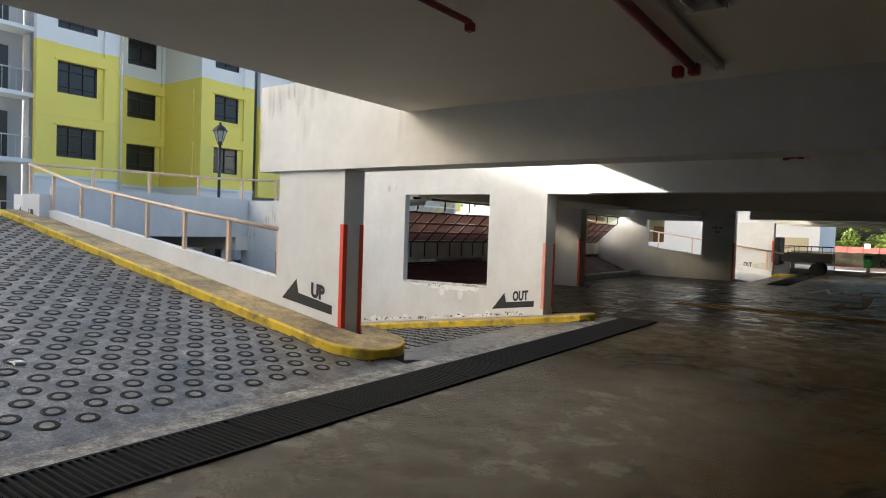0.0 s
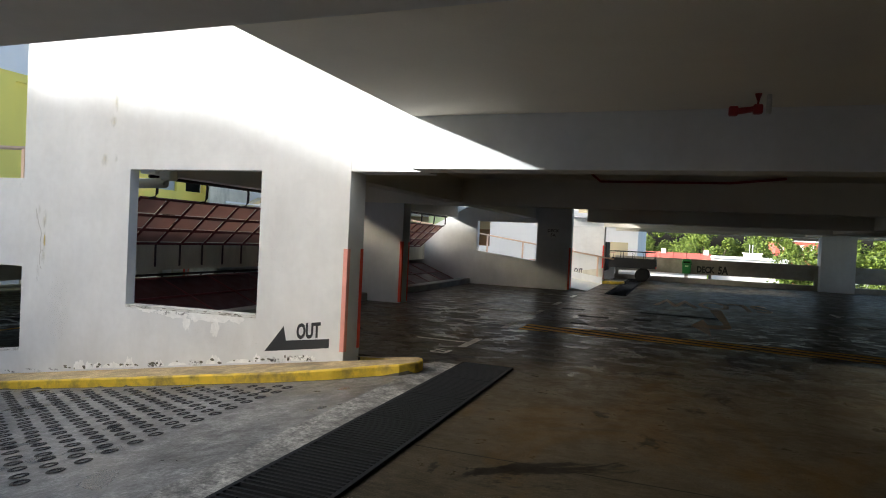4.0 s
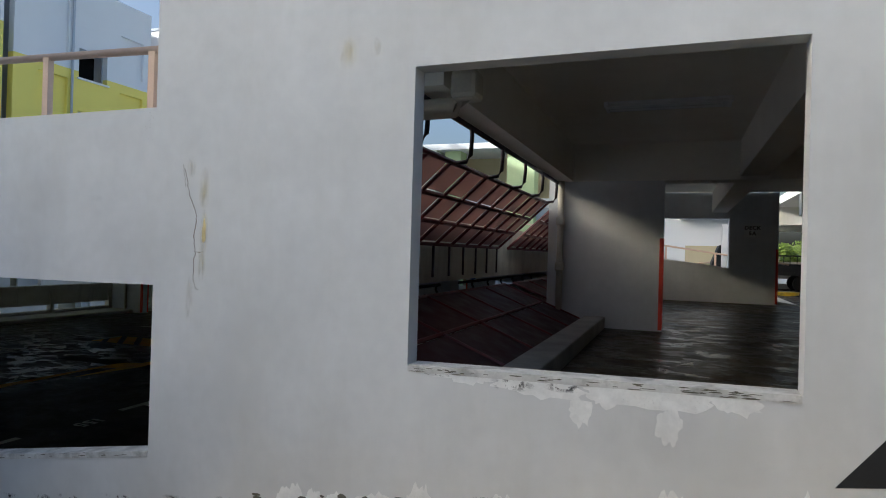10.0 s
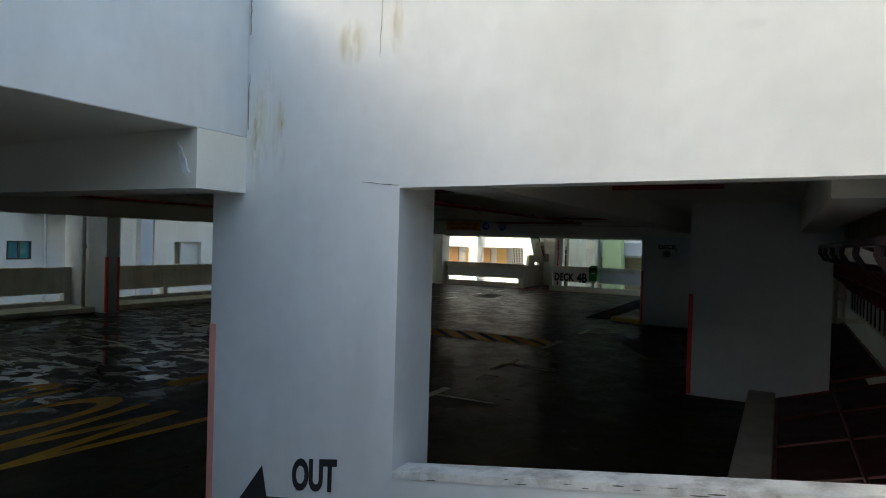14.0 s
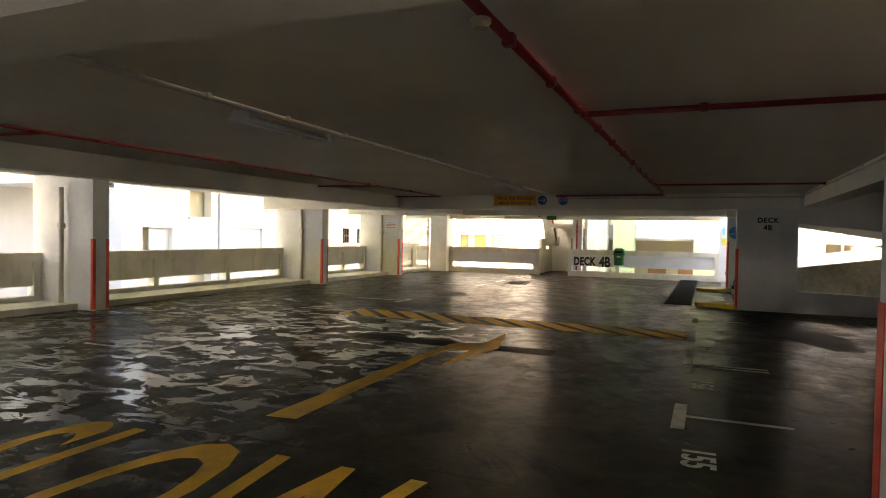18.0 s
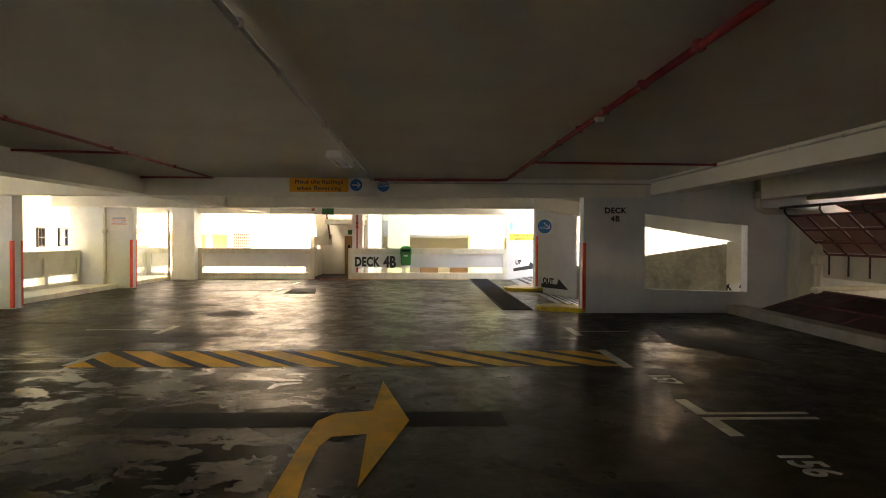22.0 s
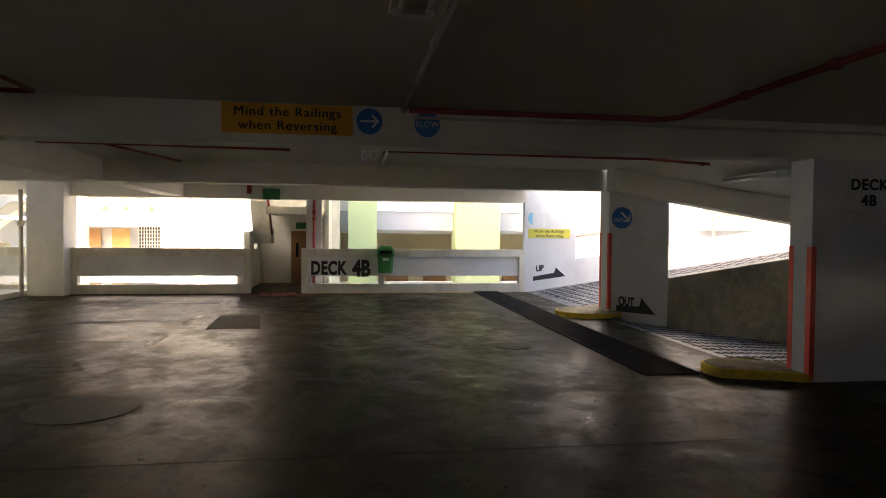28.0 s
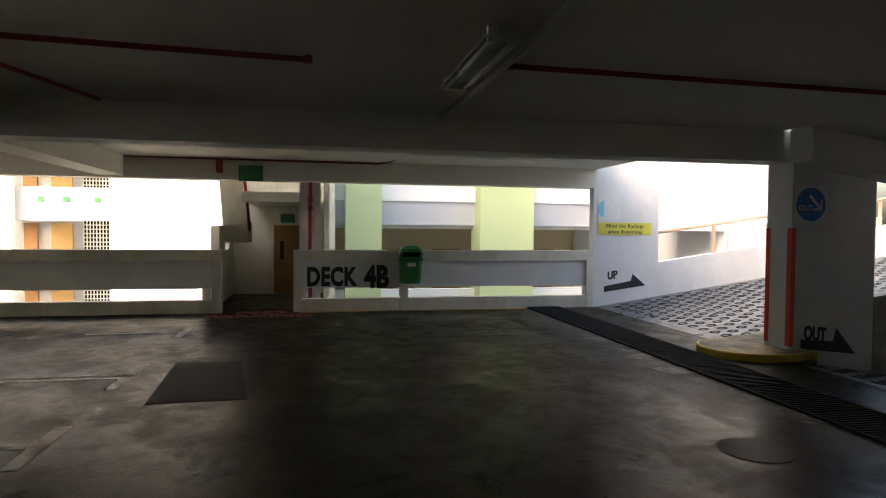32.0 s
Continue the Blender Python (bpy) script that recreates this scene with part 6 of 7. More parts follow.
def window_unit(e, y0, y1, z0, z1, x, depth=0.12, lights=3, material=None):
    """A dark framed window set into a wall facing east at x; parts: pane, frame bars, sill."""
    w = local(e, put("window", M().box(x - depth, x - depth + 0.02, y0, y1, z0, z1), GLASS))
    fr = window_frame(x - depth + 0.02, x - 0.03, y0, y1, z0, z1, [y0 + (y1 - y0) * i / lights for i in range(1, lights)], [z1 - 0.395])
    f = put("frame", fr, FRAME)
    g = put("low_bars", M().box(x - depth + 0.03, x - 0.03, y0 + 0.07, y1 - 0.07, z0 + 0.28, z0 + 0.31), FRAME)
    h = put("hood", M().box(x, x + 0.22, y0 - 0.12, y1 + 0.4, z1 + 0.01, z1 + 0.08), material or YBLD)
    for ob in (f, g, h):
        ob.parent = w
    return w


def cells(x0, x1, ys, zs, keep):
    """A slab across x with a grid of cells in y and z; keep(y, z) says at a cell's middle whether it is solid."""
    m, at = M(), {}

    def v(x, y, z):
        k = (round(x, 4), round(y, 4), round(z, 4))
        if k not in at:
            at[k] = len(m.v)
            m.v.append((x, y, z))
        return at[k]
    on = {(i, j) for i in range(len(ys) - 1) for j in range(len(zs) - 1) if keep((ys[i] + ys[i + 1]) / 2, (zs[j] + zs[j + 1]) / 2)}
    for i, j in on:
        a, b, c, d = ys[i], ys[i + 1], zs[j], zs[j + 1]
        m.f.append((v(x1, a, c), v(x1, b, c), v(x1, b, d), v(x1, a, d)))
        m.f.append((v(x0, a, c), v(x0, a, d), v(x0, b, d), v(x0, b, c)))
        for di, dj, (p, q) in ((-1, 0, ((a, c), (a, d))), (1, 0, ((b, c), (b, d))), (0, -1, ((a, c), (b, c))), (0, 1, ((a, d), (b, d)))):
            if (i + di, j + dj) not in on:
                m.f.append((v(x0, *p), v(x0, *q), v(x1, *q), v(x1, *p)))
    return m


def facade(e, x, y0, y1, z0, z1, holes, material, name="wall", thick=0.3):
    """A wall facing east with real openings; holes: (y0, y1, z0, z1)."""
    ys = sorted({y0, y1, *[h[0] for h in holes], *[h[1] for h in holes]})
    zs = sorted({z0, z1, *[h[2] for h in holes], *[h[3] for h in holes]})
    solid = lambda y, z: not any(h[0] < y < h[1] and h[2] < z < h[3] for h in holes)
    return local(e, put(name, cells(x - thick, x, ys, zs, solid), material))


def window_frame(x0, x1, y0, y1, z0, z1, ups=(), rails=(), w=0.07, t=0.05):
    """A frame round an opening with upright and level bars at the given places."""
    ys = sorted({y0, y0 + w, y1 - w, y1, *[u - t / 2 for u in ups], *[u + t / 2 for u in ups]})
    zs = sorted({z0, z0 + w, z1 - w, z1, *[r - t / 2 for r in rails], *[r + t / 2 for r in rails]})
    bar = lambda y, z: y < y0 + w or y > y1 - w or z < z0 + w or z > z1 - w or any(abs(y - u) < t / 2 for u in ups) or any(abs(z - r) < t / 2 for r in rails)
    return cells(x0, x1, ys, zs, bar)


def west_block():
    e = thing("apartment_building", (-32, 10, -13), "yellow and white apartment building with dark framed windows", "building")
    rows = [1.28, 4.2, 7.12, 10.04]
    def col(y0, y1):
        return [(y0, y1, z, z + 1.42) for z in rows]
    YB, YT = 3.35, 9.3
    for x, y0, y1, cols in ((-32.0, 13.6, 17.2, [(14.46, 16.25)]), (-35.7, 17.2, 21.67, [(19.5, 21.2)]), (-32.0, 21.67, 25.1, [(22.48, 24.12)])):
        hs = [h for c in cols for h in col(*c)]
        bays = [(h[0], h[1] + 0.28, h[2] - 0.95, h[3]) for h in hs]
        for za, zb, paint in ((1.25, YB, WBLD), (YB, YT, YBLD), (YT, 12.3, WBLD)):
            inside = lambda hh: [(h[0], h[1], max(h[2], za), min(h[3], zb)) for h in hh if h[3] > za and h[2] < zb]
            facade(e, x, y0, y1, za, zb, inside(bays), paint, thick=0.13)
            facade(e, x - 0.133, y0, y1, za, zb, inside(hs), paint, name="inner_wall", thick=0.2)
        for h in hs:
            window_unit(e, *h, x - 0.133, lights=2 if h[1] - h[0] < 1.75 else 3, material=YBLD if YB < h[2] < YT else WBLD)
        for z, d in ((YB - 0.14, 0.1), (6.02, 0.02)):
            local(e, put("string_course", M().box(x, x + d, y0, y1, z, z + (0.13 if d > 0.05 else 0.03)), WBLD if z < YB else YBLD))
    for y in (17.2, 21.67):
        s = 1 if y < 18 else -1
        local(e, put("wall", M().box(-35.7, -32.303, *sorted((y, y - s * 0.25)), 1.25, YB), WBLD))
        local(e, put("wall", M().box(-35.7, -32.303, *sorted((y, y - s * 0.25)), YB, YT), YBLD))
        local(e, put("wall", M().box(-35.7, -32.303, *sorted((y, y - s * 0.25)), YT, 12.3), WBLD))
    local(e, put("core", M().box(-44, -36.1, 13.6, 25.0, 1.25, 12.1), GREYB))
    local(e, put("core", M().box(-36.1, -33.0, 13.7, 16.9, 1.3, 12.0), GREYB))
    local(e, put("core", M().box(-36.1, -33.0, 21.95, 25.0, 1.3, 12.0), GREYB))
    for z in (3.6, 6.5):
        local(e, put("blind_panel", M().box(-35.2, -32.7, 21.61, 21.667, z + 0.1, z + 2.2), YBLD))
    local(e, put("downpipe", M().tube([(-31.93, 17.3, 1.3), (-31.93, 17.3, 12.2)], 0.06), CREAM, smooth=True))
    # open corridor wing further south; beyond it, added unseen walls that block the sun
    for z in (-2.0, 0.9, 3.8, 6.7, 9.6):
        local(e, put("balcony", M().box(-33.4, -32.2, 11.2, 13.6, z, z + 0.18), WBLD))
        rl = M().tube([(-32.25, 11.2, z + 1.15), (-32.25, 13.5, z + 1.15)], 0.03)
        for k in range(9):
            rl.tube([(-32.25, 11.3 + k * 0.27, z + 0.18), (-32.25, 11.3 + k * 0.27, z + 1.15)], 0.012, 5)
        local(e, put("balcony_rail", rl, GRILL))
        local(e, put("balcony_door", M().box(-33.52, -33.42, 11.8, 13.0, z + 0.18, z + 2.3), GLASS))
    facade(e, -33.5, 9.0, 13.6, -13, 11.4, [], GREYB)
    facade(e, -32.0, -22, -1.0, -13, 12.1, [], WBLD)
    facade(e, -32.0, -1.0, 11.2, -13, 11.4, [], WBLD)
    # unseen tower, added only to hold sun off the ramp wall
    local(e, put("added_shade_tower", M().box(-33.2, -32.0, -30, -8.2, 12.0, 17.0), WBLD))
    # a dark slot, then the volume beyond it: yellow below, white above, with blind panels and dark openings
    facade(e, -33.6, 25.1, 25.6, -13, 12.0, [], GREYB)
    YW = 8.3
    wins = [(28.3, 29.7, z, z + 1.25) for z in (2.4, 5.4, 8.05)]
    blind = [(26.5, 27.8, 4.9, 7.9), (26.5, 27.8, 8.7, 11.6), (30.4, 31.7, 5.0, 7.9), (30.4, 31.7, 8.7, 10.5)]
    hs = wins + blind
    lowh = [(q[0], q[1], q[2], min(q[3], YW)) for q in hs if q[2] < YW]
    highh = [(q[0], q[1], max(q[2], YW), q[3]) for q in hs if q[3] > YW]
    facade(e, -32.0, 25.5, 32.1, 3.0, YW, [q for q in lowh if q[2] > 3.0], YBLD)
    facade(e, -32.0, 25.5, 32.1, YW, 12.0, highh, WBLD)
    for q in blind:
        local(e, put("blind_panel", M().box(-32.3, -32.14, *q), YBLD if q[2] < YW - 0.1 else WBLD))
    for q in wins:
        w = local(e, put("window", M().box(-32.9, -32.8, *q), PIT))
        r = put("window_sill", M().box(-32.3, -31.92, q[0] - 0.08, q[1] + 0.08, q[2] - 0.08, q[2] - 0.003), WBLD)
        r.parent = w
        r = put("frame", window_frame(-32.3, -32.25, *q, w=0.05), GREYB)
        r.parent = w
    local(e, put("downpipe", M().tube([(-31.93, 27.95, 3.0), (-31.93, 27.95, 12.0)], 0.05), GREYB, smooth=True))
    local(e, put("core", M().box(-44, -32.95, 25.6, 32.0, 3.0, 11.9), GREYB))
    # a further volume with an open foot and a sloping parapet
    local(e, put("end_volume", M().box(-40, -32.0, 33.2, 38.8, 9.7, 11.75), WBLD))
    local(e, put("side_wall", M().box(-36, -33.4, 31.9, 33.2, 9.7, 11.7), GREYB))
    local(e, put("end_wall", M().box(-40, -33.8, 33.2, 38.8, 3.0, 9.7), GREYB))
    wins = [(36.5, 38.5, 3.75, 4.6), (39.3, 40.9, 3.8, 4.7), (41.9, 44.2, 3.85, 4.8), (45.0, 47.0, 3.9, 4.9)]
    facade(e, -33.6, 32.1, 49.0, 3.1, 5.3, wins, YBLD, thick=0.18)
    for q in wins:
        local(e, put("window", M().box(-33.9, -33.85, *q), PIT))
    local(e, put("coping", M().box(-40.1, -31.9, 33.15, 38.85, 11.75, 11.87), GREYB))
    # unseen roofline, its outline shaped to cast the slanting shadow edge
    local(e, put("roof", M().prism([(-22, 12.1), (-22, 12.62), (-3.25, 12.61), (-2.5, 12.56), (-2.12, 12.46), (-1.57, 12.18), (-1.02, 11.84), (-0.4, 11.6), (11.2, 11.6), (11.2, 11.4), (-1.0, 11.4)], -44, -31.8, "x"), WBLD))
    local(e, put("roof", M().box(-44, -31.8, 13.6, 25.1, 12.1, 12.32), WBLD))
    # unseen storey added to keep sun off the upper deck's north end
    local(e, put("added_sun_block", M().box(-43, -32.2, 13.8, 24.9, 12.32, 14.6), WBLD))
    return e


west_block()


def west_white():
    """The white block seen between the piers, with deep beige openings."""
    e = thing("apartment_building", (-36, 30, -13), "white apartment building with deep beige openings", "building")
    holes, blind = [], []
    for z in (-5.74, -2.87, 0.0):
        holes += [(30.42, 31.65, z + 0.62, z + 1.70), (28.1, 29.55, z - 1.5, z + 0.15), (20.2, 20.9, z - 1.2, z + 0.6)]
        blind += [(32.65, 35.0, z - 1.6, z + 0.2), (23.6, 25.2, z - 1.4, z + 0.5)]
        w = local(e, put("window", M().box(-35.62, -35.55, 21.35, 22.15, z - 0.55, z + 0.1), TEAL))
        f = put("frame", window_frame(-35.55, -35.48, 21.35, 22.15, z - 0.55, z + 0.1, [21.745], [], 0.05), FRAME)
        f.parent = w
        holes.append((21.35, 22.15, z - 0.55, z + 0.1))
    slots = [(26.4, 27.1, -12.0, 2.6)]
    facade(e, -35.5, 10, 35.05, -13, 3.0, holes + blind + slots, WFAR, thick=0.4)
    local(e, put("recess", M().box(-36.4, -36.0, 10, 35.05, -13, 3.0), BBLD))
    for h in blind:
        local(e, put("blind_panel", M().box(-35.75, -35.64, *h), WFAR))
    for h in holes:
        if h[0] > 28:
            local(e, put("window_sill", M().box(-35.5, -35.38, h[0] - 0.08, h[1] + 0.08, h[2] - 0.1, h[2] - 0.003), WFAR))
    for h in holes:
        if 28 < h[0] < 29:
            local(e, put("shutter", M().box(-35.8, -35.72, h[0] + 0.5, h[1], h[2], h[3]), WFAR))
    for y in (22.6, 32.1):
        local(e, put("downpipe", M().tube([(-35.44, y, -13), (-35.44, y, 2.9)], 0.05), GREYB, smooth=True))
    # balconies in the gap, then a wing with dark windows
    local(e, put("gap_wall", M().box(-38.0, -37.7, 35.05, 41.5, -13, 6.0), WFAR))
    for z in (-5.0, -2.13, 0.74, 3.6):
        local(e, put("balcony", M().box(-37.7, -36.2, 35.05, 37.2, z, z + 0.2), WFAR))
        rl = M().tube([(-36.25, 35.1, z + 1.1), (-36.25, 37.2, z + 1.1)], 0.025)
        for k in range(12):
            rl.tube([(-36.25, 35.15 + k * 0.18, z + 0.2), (-36.25, 35.15 + k * 0.18, z + 1.1)], 0.01, 5)
        local(e, put("balcony_rail", rl, FRAME))
        local(e, put("balcony_door", M().box(-37.72, -37.66, 35.3, 36.5, z - 2.3, z - 0.2), GLASS))
    local(e, put("wing", M().box(-36.5, -35.2, 41.5, 47.0, -13, 5.6), WFAR))
    for z in (-3.4, -0.52, 2.35):
        for y0, y1 in ((43.3, 44.6), (41.7, 42.2)):
            w = local(e, put("window", M().box(-35.2, -35.16, y0, y1, z, z + 0.85), GLASS))
            f = put("frame", window_frame(-35.16, -35.1, y0, y1, z, z + 0.85, [(y0 + y1) / 2], [z + 0.42], 0.05), FRAME)
            f.parent = w
    return e


west_white()


def outdoor_stair():
    """Open stair flights seen beyond the deck's corner."""
    e = thing("outdoor_stair", (-31, 43, -13), "beige concrete stair flights on the building opposite", "stair")
    for z in (-2.85, 0.0, 2.85):
        local(e, put("flight", M().prism([(41.3, z - 0.45), (41.3, z - 0.2), (44.4, z + 0.95), (44.4, z + 0.70)], -31.6, -31.0, "x"), BBLD))
        local(e, put("flight", M().prism([(41.3, z - 1.75), (41.3, z - 2.0), (44.4, z - 0.75), (44.4, z - 0.5)], -32.3, -31.65, "x"), BBLD))
        local(e, put("landing", M().box(-32.3, -31.0, 40.2, 41.3, z - 0.4, z - 0.2), BBLD))
        local(e, put("parapet", M().box(-31.05, -30.95, 40.2, 44.4, z + 0.3, z + 0.42), WBLD))
    local(e, put("newel_wall", M().box(-32.3, -31.0, 44.4, 44.7, -13, 5.5), WBLD))
    local(e, put("back_wall", M().box(-32.6, -32.35, 40.2, 44.7, -13, 5.5), CREAM))
    return e


outdoor_stair()


def north_block():
    """Close behind the north parapet: green columns, grey corridor bands, beige recesses."""
    e = thing("apartment_building", (-16, 41, -13), "pale green and white apartment building with open corridors", "building")
    for x0, x1 in ((-19.93, -19.03), (-16.46, -15.0)):
        local(e, put("column", M().box(x0, x1, 40.6, 41.6, -13, 6.5), GBLD))
    for z in (-8.4, -5.6, -2.75, 0.05, 2.9):
        local(e, put("corridor_parapet", M().box(-20.2, -12.7, 41.2, 41.35, z, z + 0.62), GREYB))
        local(e, put("corridor_band", M().box(-20.2, -12.7, 41.15, 41.4, z + 0.62, z + 1.1), WBLD))
        local(e, put("corridor_floor", M().box(-20.2, -12.7, 41.4, 43.5, z - 0.1, z + 0.05), WBLD))
    local(e, put("recess", M().box(-20.4, -10.0, 43.5, 43.8, -13, 6.5), BBLD))
    for x in (-18.6, -17.2, -14.2):
        local(e, put("door", M().box(x, x + 0.85, 43.42, 43.5, -2.7, -0.65), DOORW))
        local(e, put("door", M().box(x, x + 0.85, 43.42, 43.5, 0.1, 2.15), DOORW))
    local(e, put("end_wall", M().box(-21.2, -20.2, 40.0, 44.0, -13, 6.5), CREAM))
    local(e, put("tower", M().box(-12.7, -9.2, 40.8, 43.4, -0.05, 9.0), WBLD))
    local(e, put("tower", M().box(-12.7, -11.4, 40.8, 43.4, -13, -0.05), WBLD))
    local(e, put("tower_parapet", M().box(-11.4, -9.2, 40.8, 40.95, -13, -1.0), WBLD))
    local(e, put("tower", M().box(-9.2, -4.5, 40.8, 50, -13, 9.0), WBLD))
    local(e, put("downpipe", M().tube([(-9.1, 40.72, -13), (-9.1, 40.72, 9)], 0.06), GREYB, smooth=True))
    for z in (-2.5, 0.4, 3.2):
        local(e, put("ledge", M().box(-8.0, -4.5, 40.2, 40.8, z - 0.25, z), WBLD))
        w = local(e, put("window", M().box(-7.7, -5.0, 40.76, 40.79, z, z + 1.3), BBLD))
    local(e, put("roof", M().box(-21.2, -4.5, 40.0, 50, 6.5, 6.8), WBLD))
    return e


north_block()


def far_left_block():
    e = thing("apartment_building", (-34, 55, -13), "white apartment building with corridor parapets and small vents", "building")
    local(e, put("gable_wall", M().box(-29.5, -22.5, 54.6, 60.0, -13, 9.0), WFAR))
    local(e, put("column", M().box(-34.0, -33.3, 54.4, 55.4, -13, 9.0), WFAR))
    for z in (-5.58, -2.71, 0.16, 3.03):
        local(e, put("corridor_parapet", M().box(-42, -29.51, 54.8, 55.0, z, z + 1.45), WFAR))
        for x in (-39.3, -37.5, -35.9, -34.3, -32.31, -31.31, -30.05):
            local(e, put("vent", M().box(x - 0.13, x + 0.13, 54.77, 54.8, z + 0.79, z + 1.05), DGREEN))
        for x, w, paint in ((-37.2, 0.9, DOORW), (-35.6, 0.9, BDOOR), (-33.9, 0.58, DOORW), (-32.74, 0.9, BDOOR)):
            local(e, put("door", M().box(x, x + w, 57.0, 57.1, z - 2.5, z - 0.1), paint))
        g = M()
        for k in range(9):
            g.box(-31.36 + k * 0.14, -31.32 + k * 0.14, 56.9, 56.95, z - 2.5, z + 0.05)
        for k in range(12):
            g.box(-31.36, -30.17, 56.92, 56.94, z - 2.4 + k * 0.2, z - 2.35 + k * 0.2)
        # black backing for the shade behind the gate
        local(e, put("doorway", M().box(-31.4, -30.1, 57.1, 57.19, z - 2.5, z + 0.05), PIT))
        local(e, put("gate_grille", g, GRILL))
        local(e, put("corridor_floor", M().box(-42, -29.51, 55.0, 57.2, z + 0.1, z + 0.25), WFAR))
    local(e, put("recess", M().box(-42, -29.51, 57.2, 57.5, -13, 9.0), GREYB))
    return e


far_left_block()


# ---- street lamps on the roof deck, a lantern ----
def lantern(x, y, z0, h):
    e = thing("street_lamp", (x, y, z0), "black cast iron lantern lamp post", "street lamp")
    local(e, put("post", M().tube([(x, y, z0), (x, y, z0 + h)], 0.05, 10), IRONLAMP, smooth=True))
    z = z0 + h
    local(e, put("collar", M().tube([(x, y, z - 0.1), (x, y, z)], 0.09, 10), IRONLAMP))
    gl = M()
    for r, dz in ((0.10, 0.0), (0.21, 0.36)):
        gl.v += [(x + r * math.cos(a * math.pi / 3), y + r * math.sin(a * math.pi / 3), z + dz) for a in range(6)]
    gl.f += [(i, (i + 1) % 6, 6 + (i + 1) % 6, 6 + i) for i in range(6)] + [(5, 4, 3, 2, 1, 0), (6, 7, 8, 9, 10, 11)]
    local(e, put("glass", gl, LAMPGL))
    for a in range(6):
        c, s = math.cos(a * math.pi / 3), math.sin(a * math.pi / 3)
        local(e, put("glazing_bar", M().tube([(x + 0.1 * c, y + 0.1 * s, z), (x + 0.21 * c, y + 0.21 * s, z + 0.36)], 0.012, 5), IRONLAMP))
    cap = M()
    for r, dz in ((0.26, 0.36), (0.16, 0.50), (0.05, 0.58), (0.03, 0.66)):
        cap.v += [(x + r * math.cos(a * math.pi / 6), y + r * math.sin(a * math.pi / 6), z + dz) for a in range(12)]
    for q in range(3):
        cap.f += [(q * 12 + i, q * 12 + (i + 1) % 12, (q + 1) * 12 + (i + 1) % 12, (q + 1) * 12 + i) for i in range(12)]
    cap.f += [tuple(range(11, -1, -1)), tuple(range(36, 48))]
    local(e, put("cap", cap, IRONLAMP))
    return e


lantern(-20.0, 14.8, ZUP, 2.75)
e = thing("floodlight", (-13.67, 12.5, 2.09), "small black floodlight on a white arm over the parapet", "floodlight")
local(e, put("arm", M().tube([(-14.0, 12.52, 2.09), (-13.9, 12.5, 2.17), (-13.72, 12.45, 2.19)], 0.02, 8), LAMPW, smooth=True))
local(e, put("head", M().box(-13.74, -13.62, 12.38, 12.50, 2.15, 2.26), IRONLAMP, bevel=0.02))


# ---- trees and roofs beyond the north end ----
def tree(x, y, z0, h, spread, seed, leaves=11000):
    rnd = random.Random(seed)
    e = thing("tree", (x, y, z0), "broad green leafy tree", "tree", "far trees")
    trunk = M()
    seg, rings_ = 8, 6
    for i in range(rings_):
        f = i / (rings_ - 1)
        r = 0.32 * (1 - 0.65 * f)
        cx, cy = 0.25 * math.sin(2 * f + seed), 0.25 * math.cos(1.7 * f + seed) - 0.25
        trunk.v += [(x + cx + r * math.cos(a * 2 * math.pi / seg), y + cy + r * math.sin(a * 2 * math.pi / seg), z0 + f * h * 0.7) for a in range(seg)]
    for i in range(rings_ - 1):
        for a in range(seg):
            b = (a + 1) % seg
            trunk.f.append((i * seg + a, i * seg + b, (i + 1) * seg + b, (i + 1) * seg + a))
    clumps = []
    for i in range(26):
        a, r = rnd.uniform(0, 6.28), spread * math.sqrt(rnd.uniform(0, 1))
        clumps.append((x + r * math.cos(a), y + r * math.sin(a), z0 + h * rnd.uniform(0.55, 1.0) - 0.10 * h * (r / spread) ** 2, rnd.uniform(0.5, 1.15) * spread * 0.34))
    for c in clumps[:7]:
        trunk.tube([(x, y, z0 + h * 0.45), ((x + c[0]) / 2, (y + c[1]) / 2, z0 + h * 0.62), (c[0], c[1], c[2])], 0.07, 5)
    local(e, put("trunk", trunk, BARK))
    m = M()
    for i in range(leaves):
        c = clumps[i % len(clumps)]
        d = Vector((rnd.gauss(0, 1), rnd.gauss(0, 1), rnd.gauss(0, 0.8))).normalized() * c[3] * rnd.uniform(0.55, 1.05)
        p = Vector(c[:3]) + d
        s = rnd.uniform(0.09, 0.22)
        u = Vector((rnd.gauss(0, 1), rnd.gauss(0, 1), rnd.gauss(0, 0.6))).normalized()
        v = u.cross(Vector((rnd.gauss(0, 1), rnd.gauss(0, 1), rnd.gauss(0, 1)))).normalized()
        m.poly([p - u * s, p + v * s * 0.6, p + u * s, p - v * s * 0.6])
    local(e, put("crown", m, LEAF))
    return e


rt = random.Random(11)
for i in range(14):
    tree(-22 + i * 4.6 + rt.uniform(-1, 1), 94 + rt.uniform(-4, 12), -13, rt.uniform(16.0, 18.5), rt.uniform(3.8, 5.0), i)
for i, (x, y, h) in enumerate(((9.8, 77.0, 15.0), (14.6, 74.0, 15.4), (19.5, 71.0, 15.0))):
    tree(x, y, -13, h, 4.2, 31 + i)


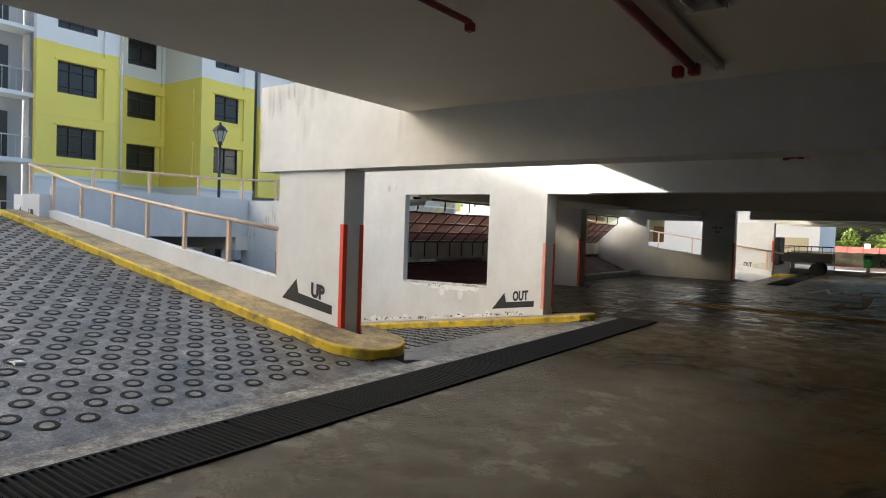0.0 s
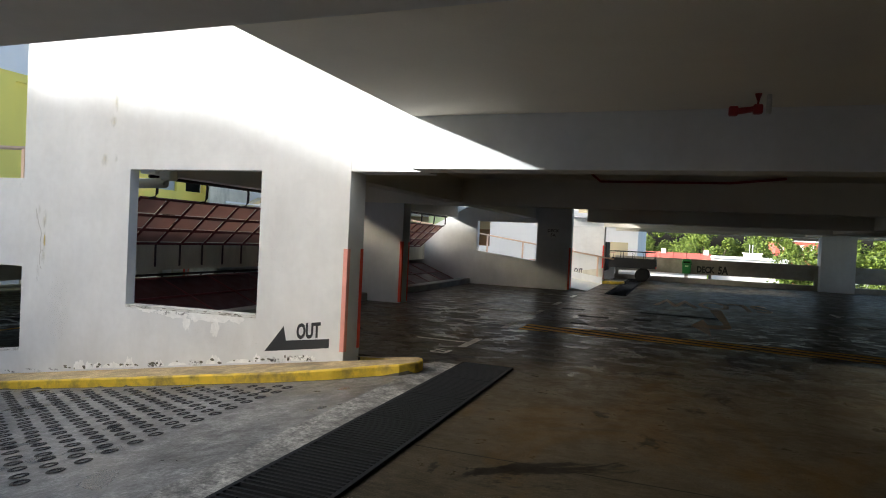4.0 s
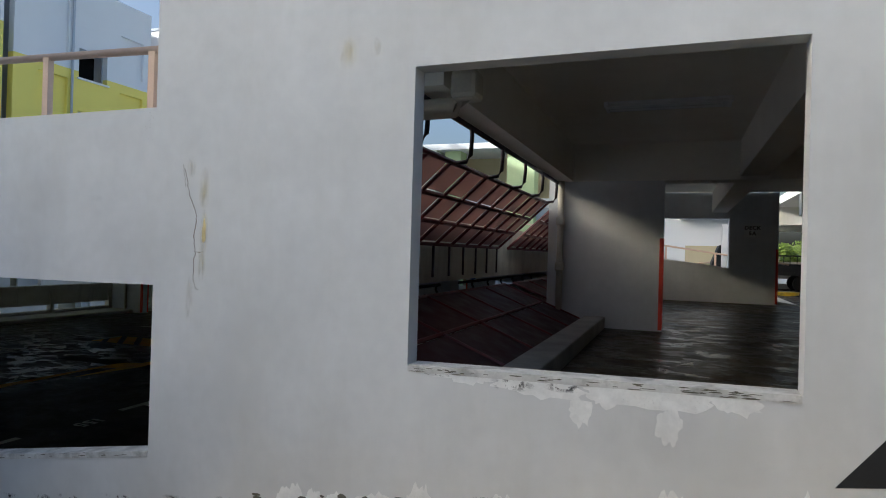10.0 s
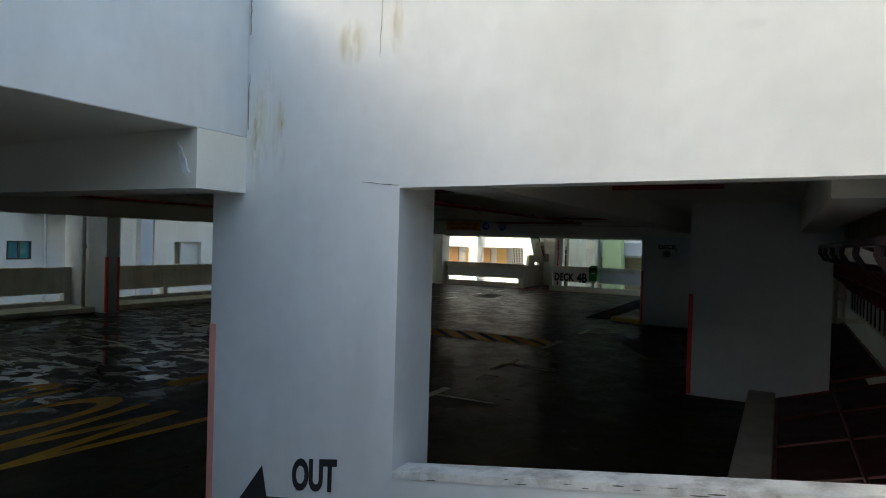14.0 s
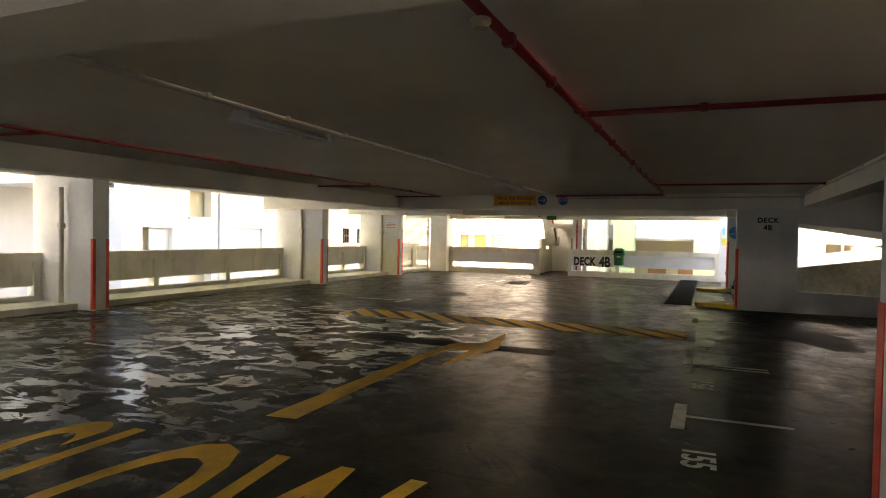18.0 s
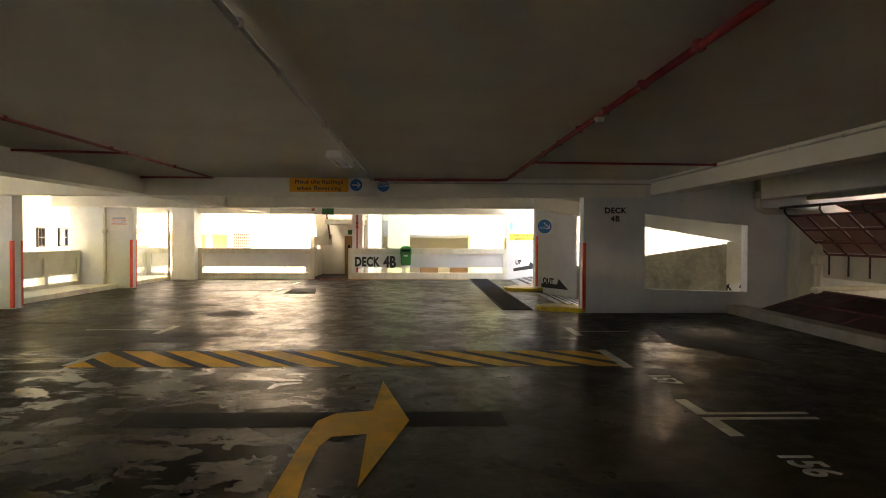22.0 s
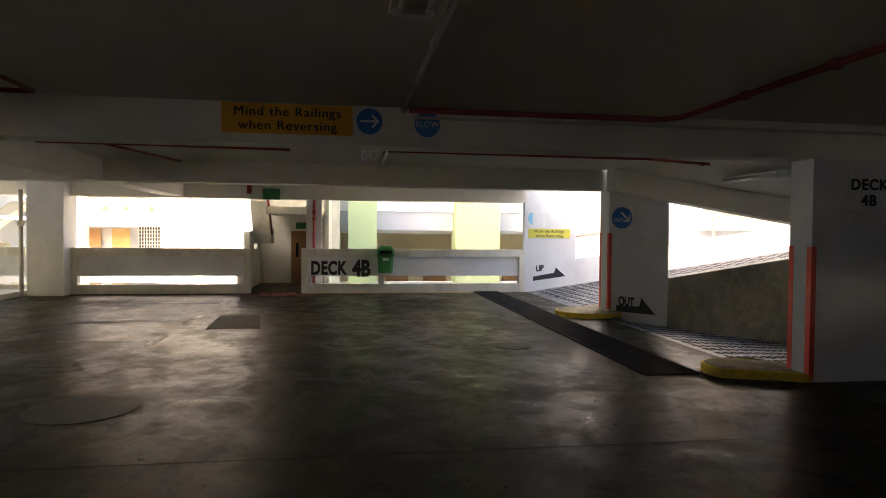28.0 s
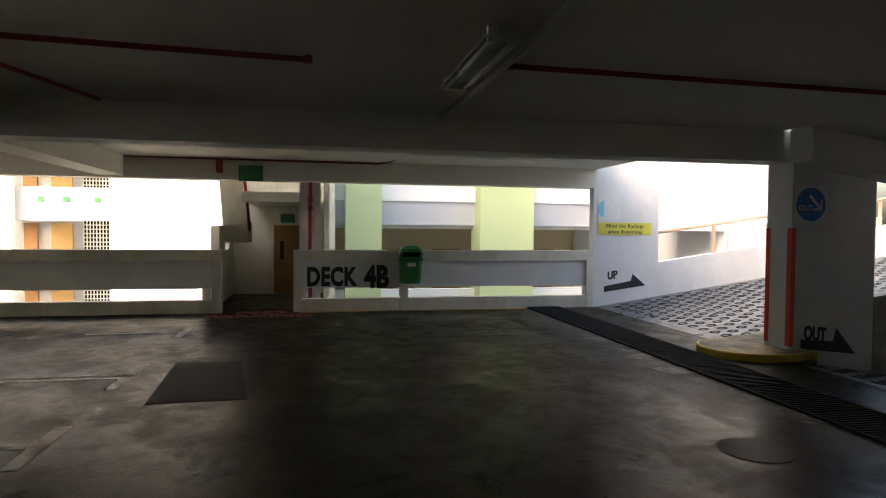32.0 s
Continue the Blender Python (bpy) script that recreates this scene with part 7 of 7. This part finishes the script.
def low_house(x0, x1, y0, y1, z, ridge, wallmat, stacks):
    e = thing("house", (x0, y0, -13), "low building with a red tiled roof", "house", "far houses")
    local(e, put("wall", M().box(x0, x1, y0, y1, -13, z), wallmat))
    ym = (y0 + y1) / 2
    local(e, put("roof", M().prism([(y0 - 0.5, z), (y1 + 0.5, z), (ym, ridge)], x0 - 0.5, x1 + 0.5, "x"), ROOFT))
    n = int((x1 - x0) / 1.2)
    for i in range(n):
        x = x0 + (x1 - x0) * (i + 0.5) / n
        local(e, put("tile_rib", M().tube([(x, y0 - 0.5, z + 0.03), (x, ym, ridge + 0.03)], 0.05, 5), ROOFT))
    for i in range(stacks):
        x = x0 + (x1 - x0) * (0.36 + 0.64 * i)
        local(e, put("chimney", M().box(x - 0.25, x + 0.25, ym - 0.3, ym + 0.3, ridge - 0.9, ridge + 0.38), WBLD, bevel=0.03))
    return e


low_house(-14, -5.6, 48, 55, -0.2, 1.3, WBLD, 2)
low_house(-6.4, 0.46, 76, 84, -0.9, 1.1, WBLD, 2)


def annexe():
    e = thing("house", (2.3, 80, -13), "white flat-roofed building with a beige roof tank", "house")
    local(e, put("wall", M().box(0.97, 8.0, 77.5, 84, -13, 0.72), WBLD))
    local(e, put("roof", M().box(0.9, 8.1, 77.3, 84.2, 0.72, 0.95), WBLD, bevel=0.03))
    local(e, put("roof_tank", M().box(4.2, 5.83, 79.2, 81, 0.95, 1.32), CREAM, bevel=0.03))
    local(e, put("tank_lid", M().box(4.1, 5.93, 79.1, 81.1, 1.32, 1.44), CREAM, bevel=0.03))
    for x in (4.7, 5.0):
        local(e, put("vent_pipe", M().tube([(x, 80, 1.44), (x, 80, 2.3)], 0.05, 6), GREYB, smooth=True))
    return e


annexe()


def red_block():
    e = thing("apartment_building", (17, 125, -13), "distant red apartment block with pale windows above the trees", "building")
    holes = [(13.6 + i * 1.5, 14.3 + i * 1.5, z, z + 0.9) for i in range(5) for z in (0.6, 2.2)]
    wall = cells(125.0, 125.3, sorted({13.0, 21.0, *[q for h in holes for q in h[:2]]}), sorted({-13.0, 3.6, *[q for h in holes for q in h[2:]]}),
                 lambda y, z: not any(h[0] < y < h[1] and h[2] < z < h[3] for h in holes))
    wall.v = [(v[1], v[0], v[2]) for v in wall.v]
    local(e, put("wall", wall, ROOFT))
    for h in holes:
        local(e, put("window", M().box(h[0], h[1], 125.12, 125.2, h[2], h[3]), WBLD))
    local(e, put("core", M().box(13.05, 20.95, 125.35, 134, -13, 3.5), ROOFT))
    local(e, put("roof", M().box(12.8, 21.2, 124.8, 134.2, 3.6, 3.8), WBLD))
    return e


red_block()
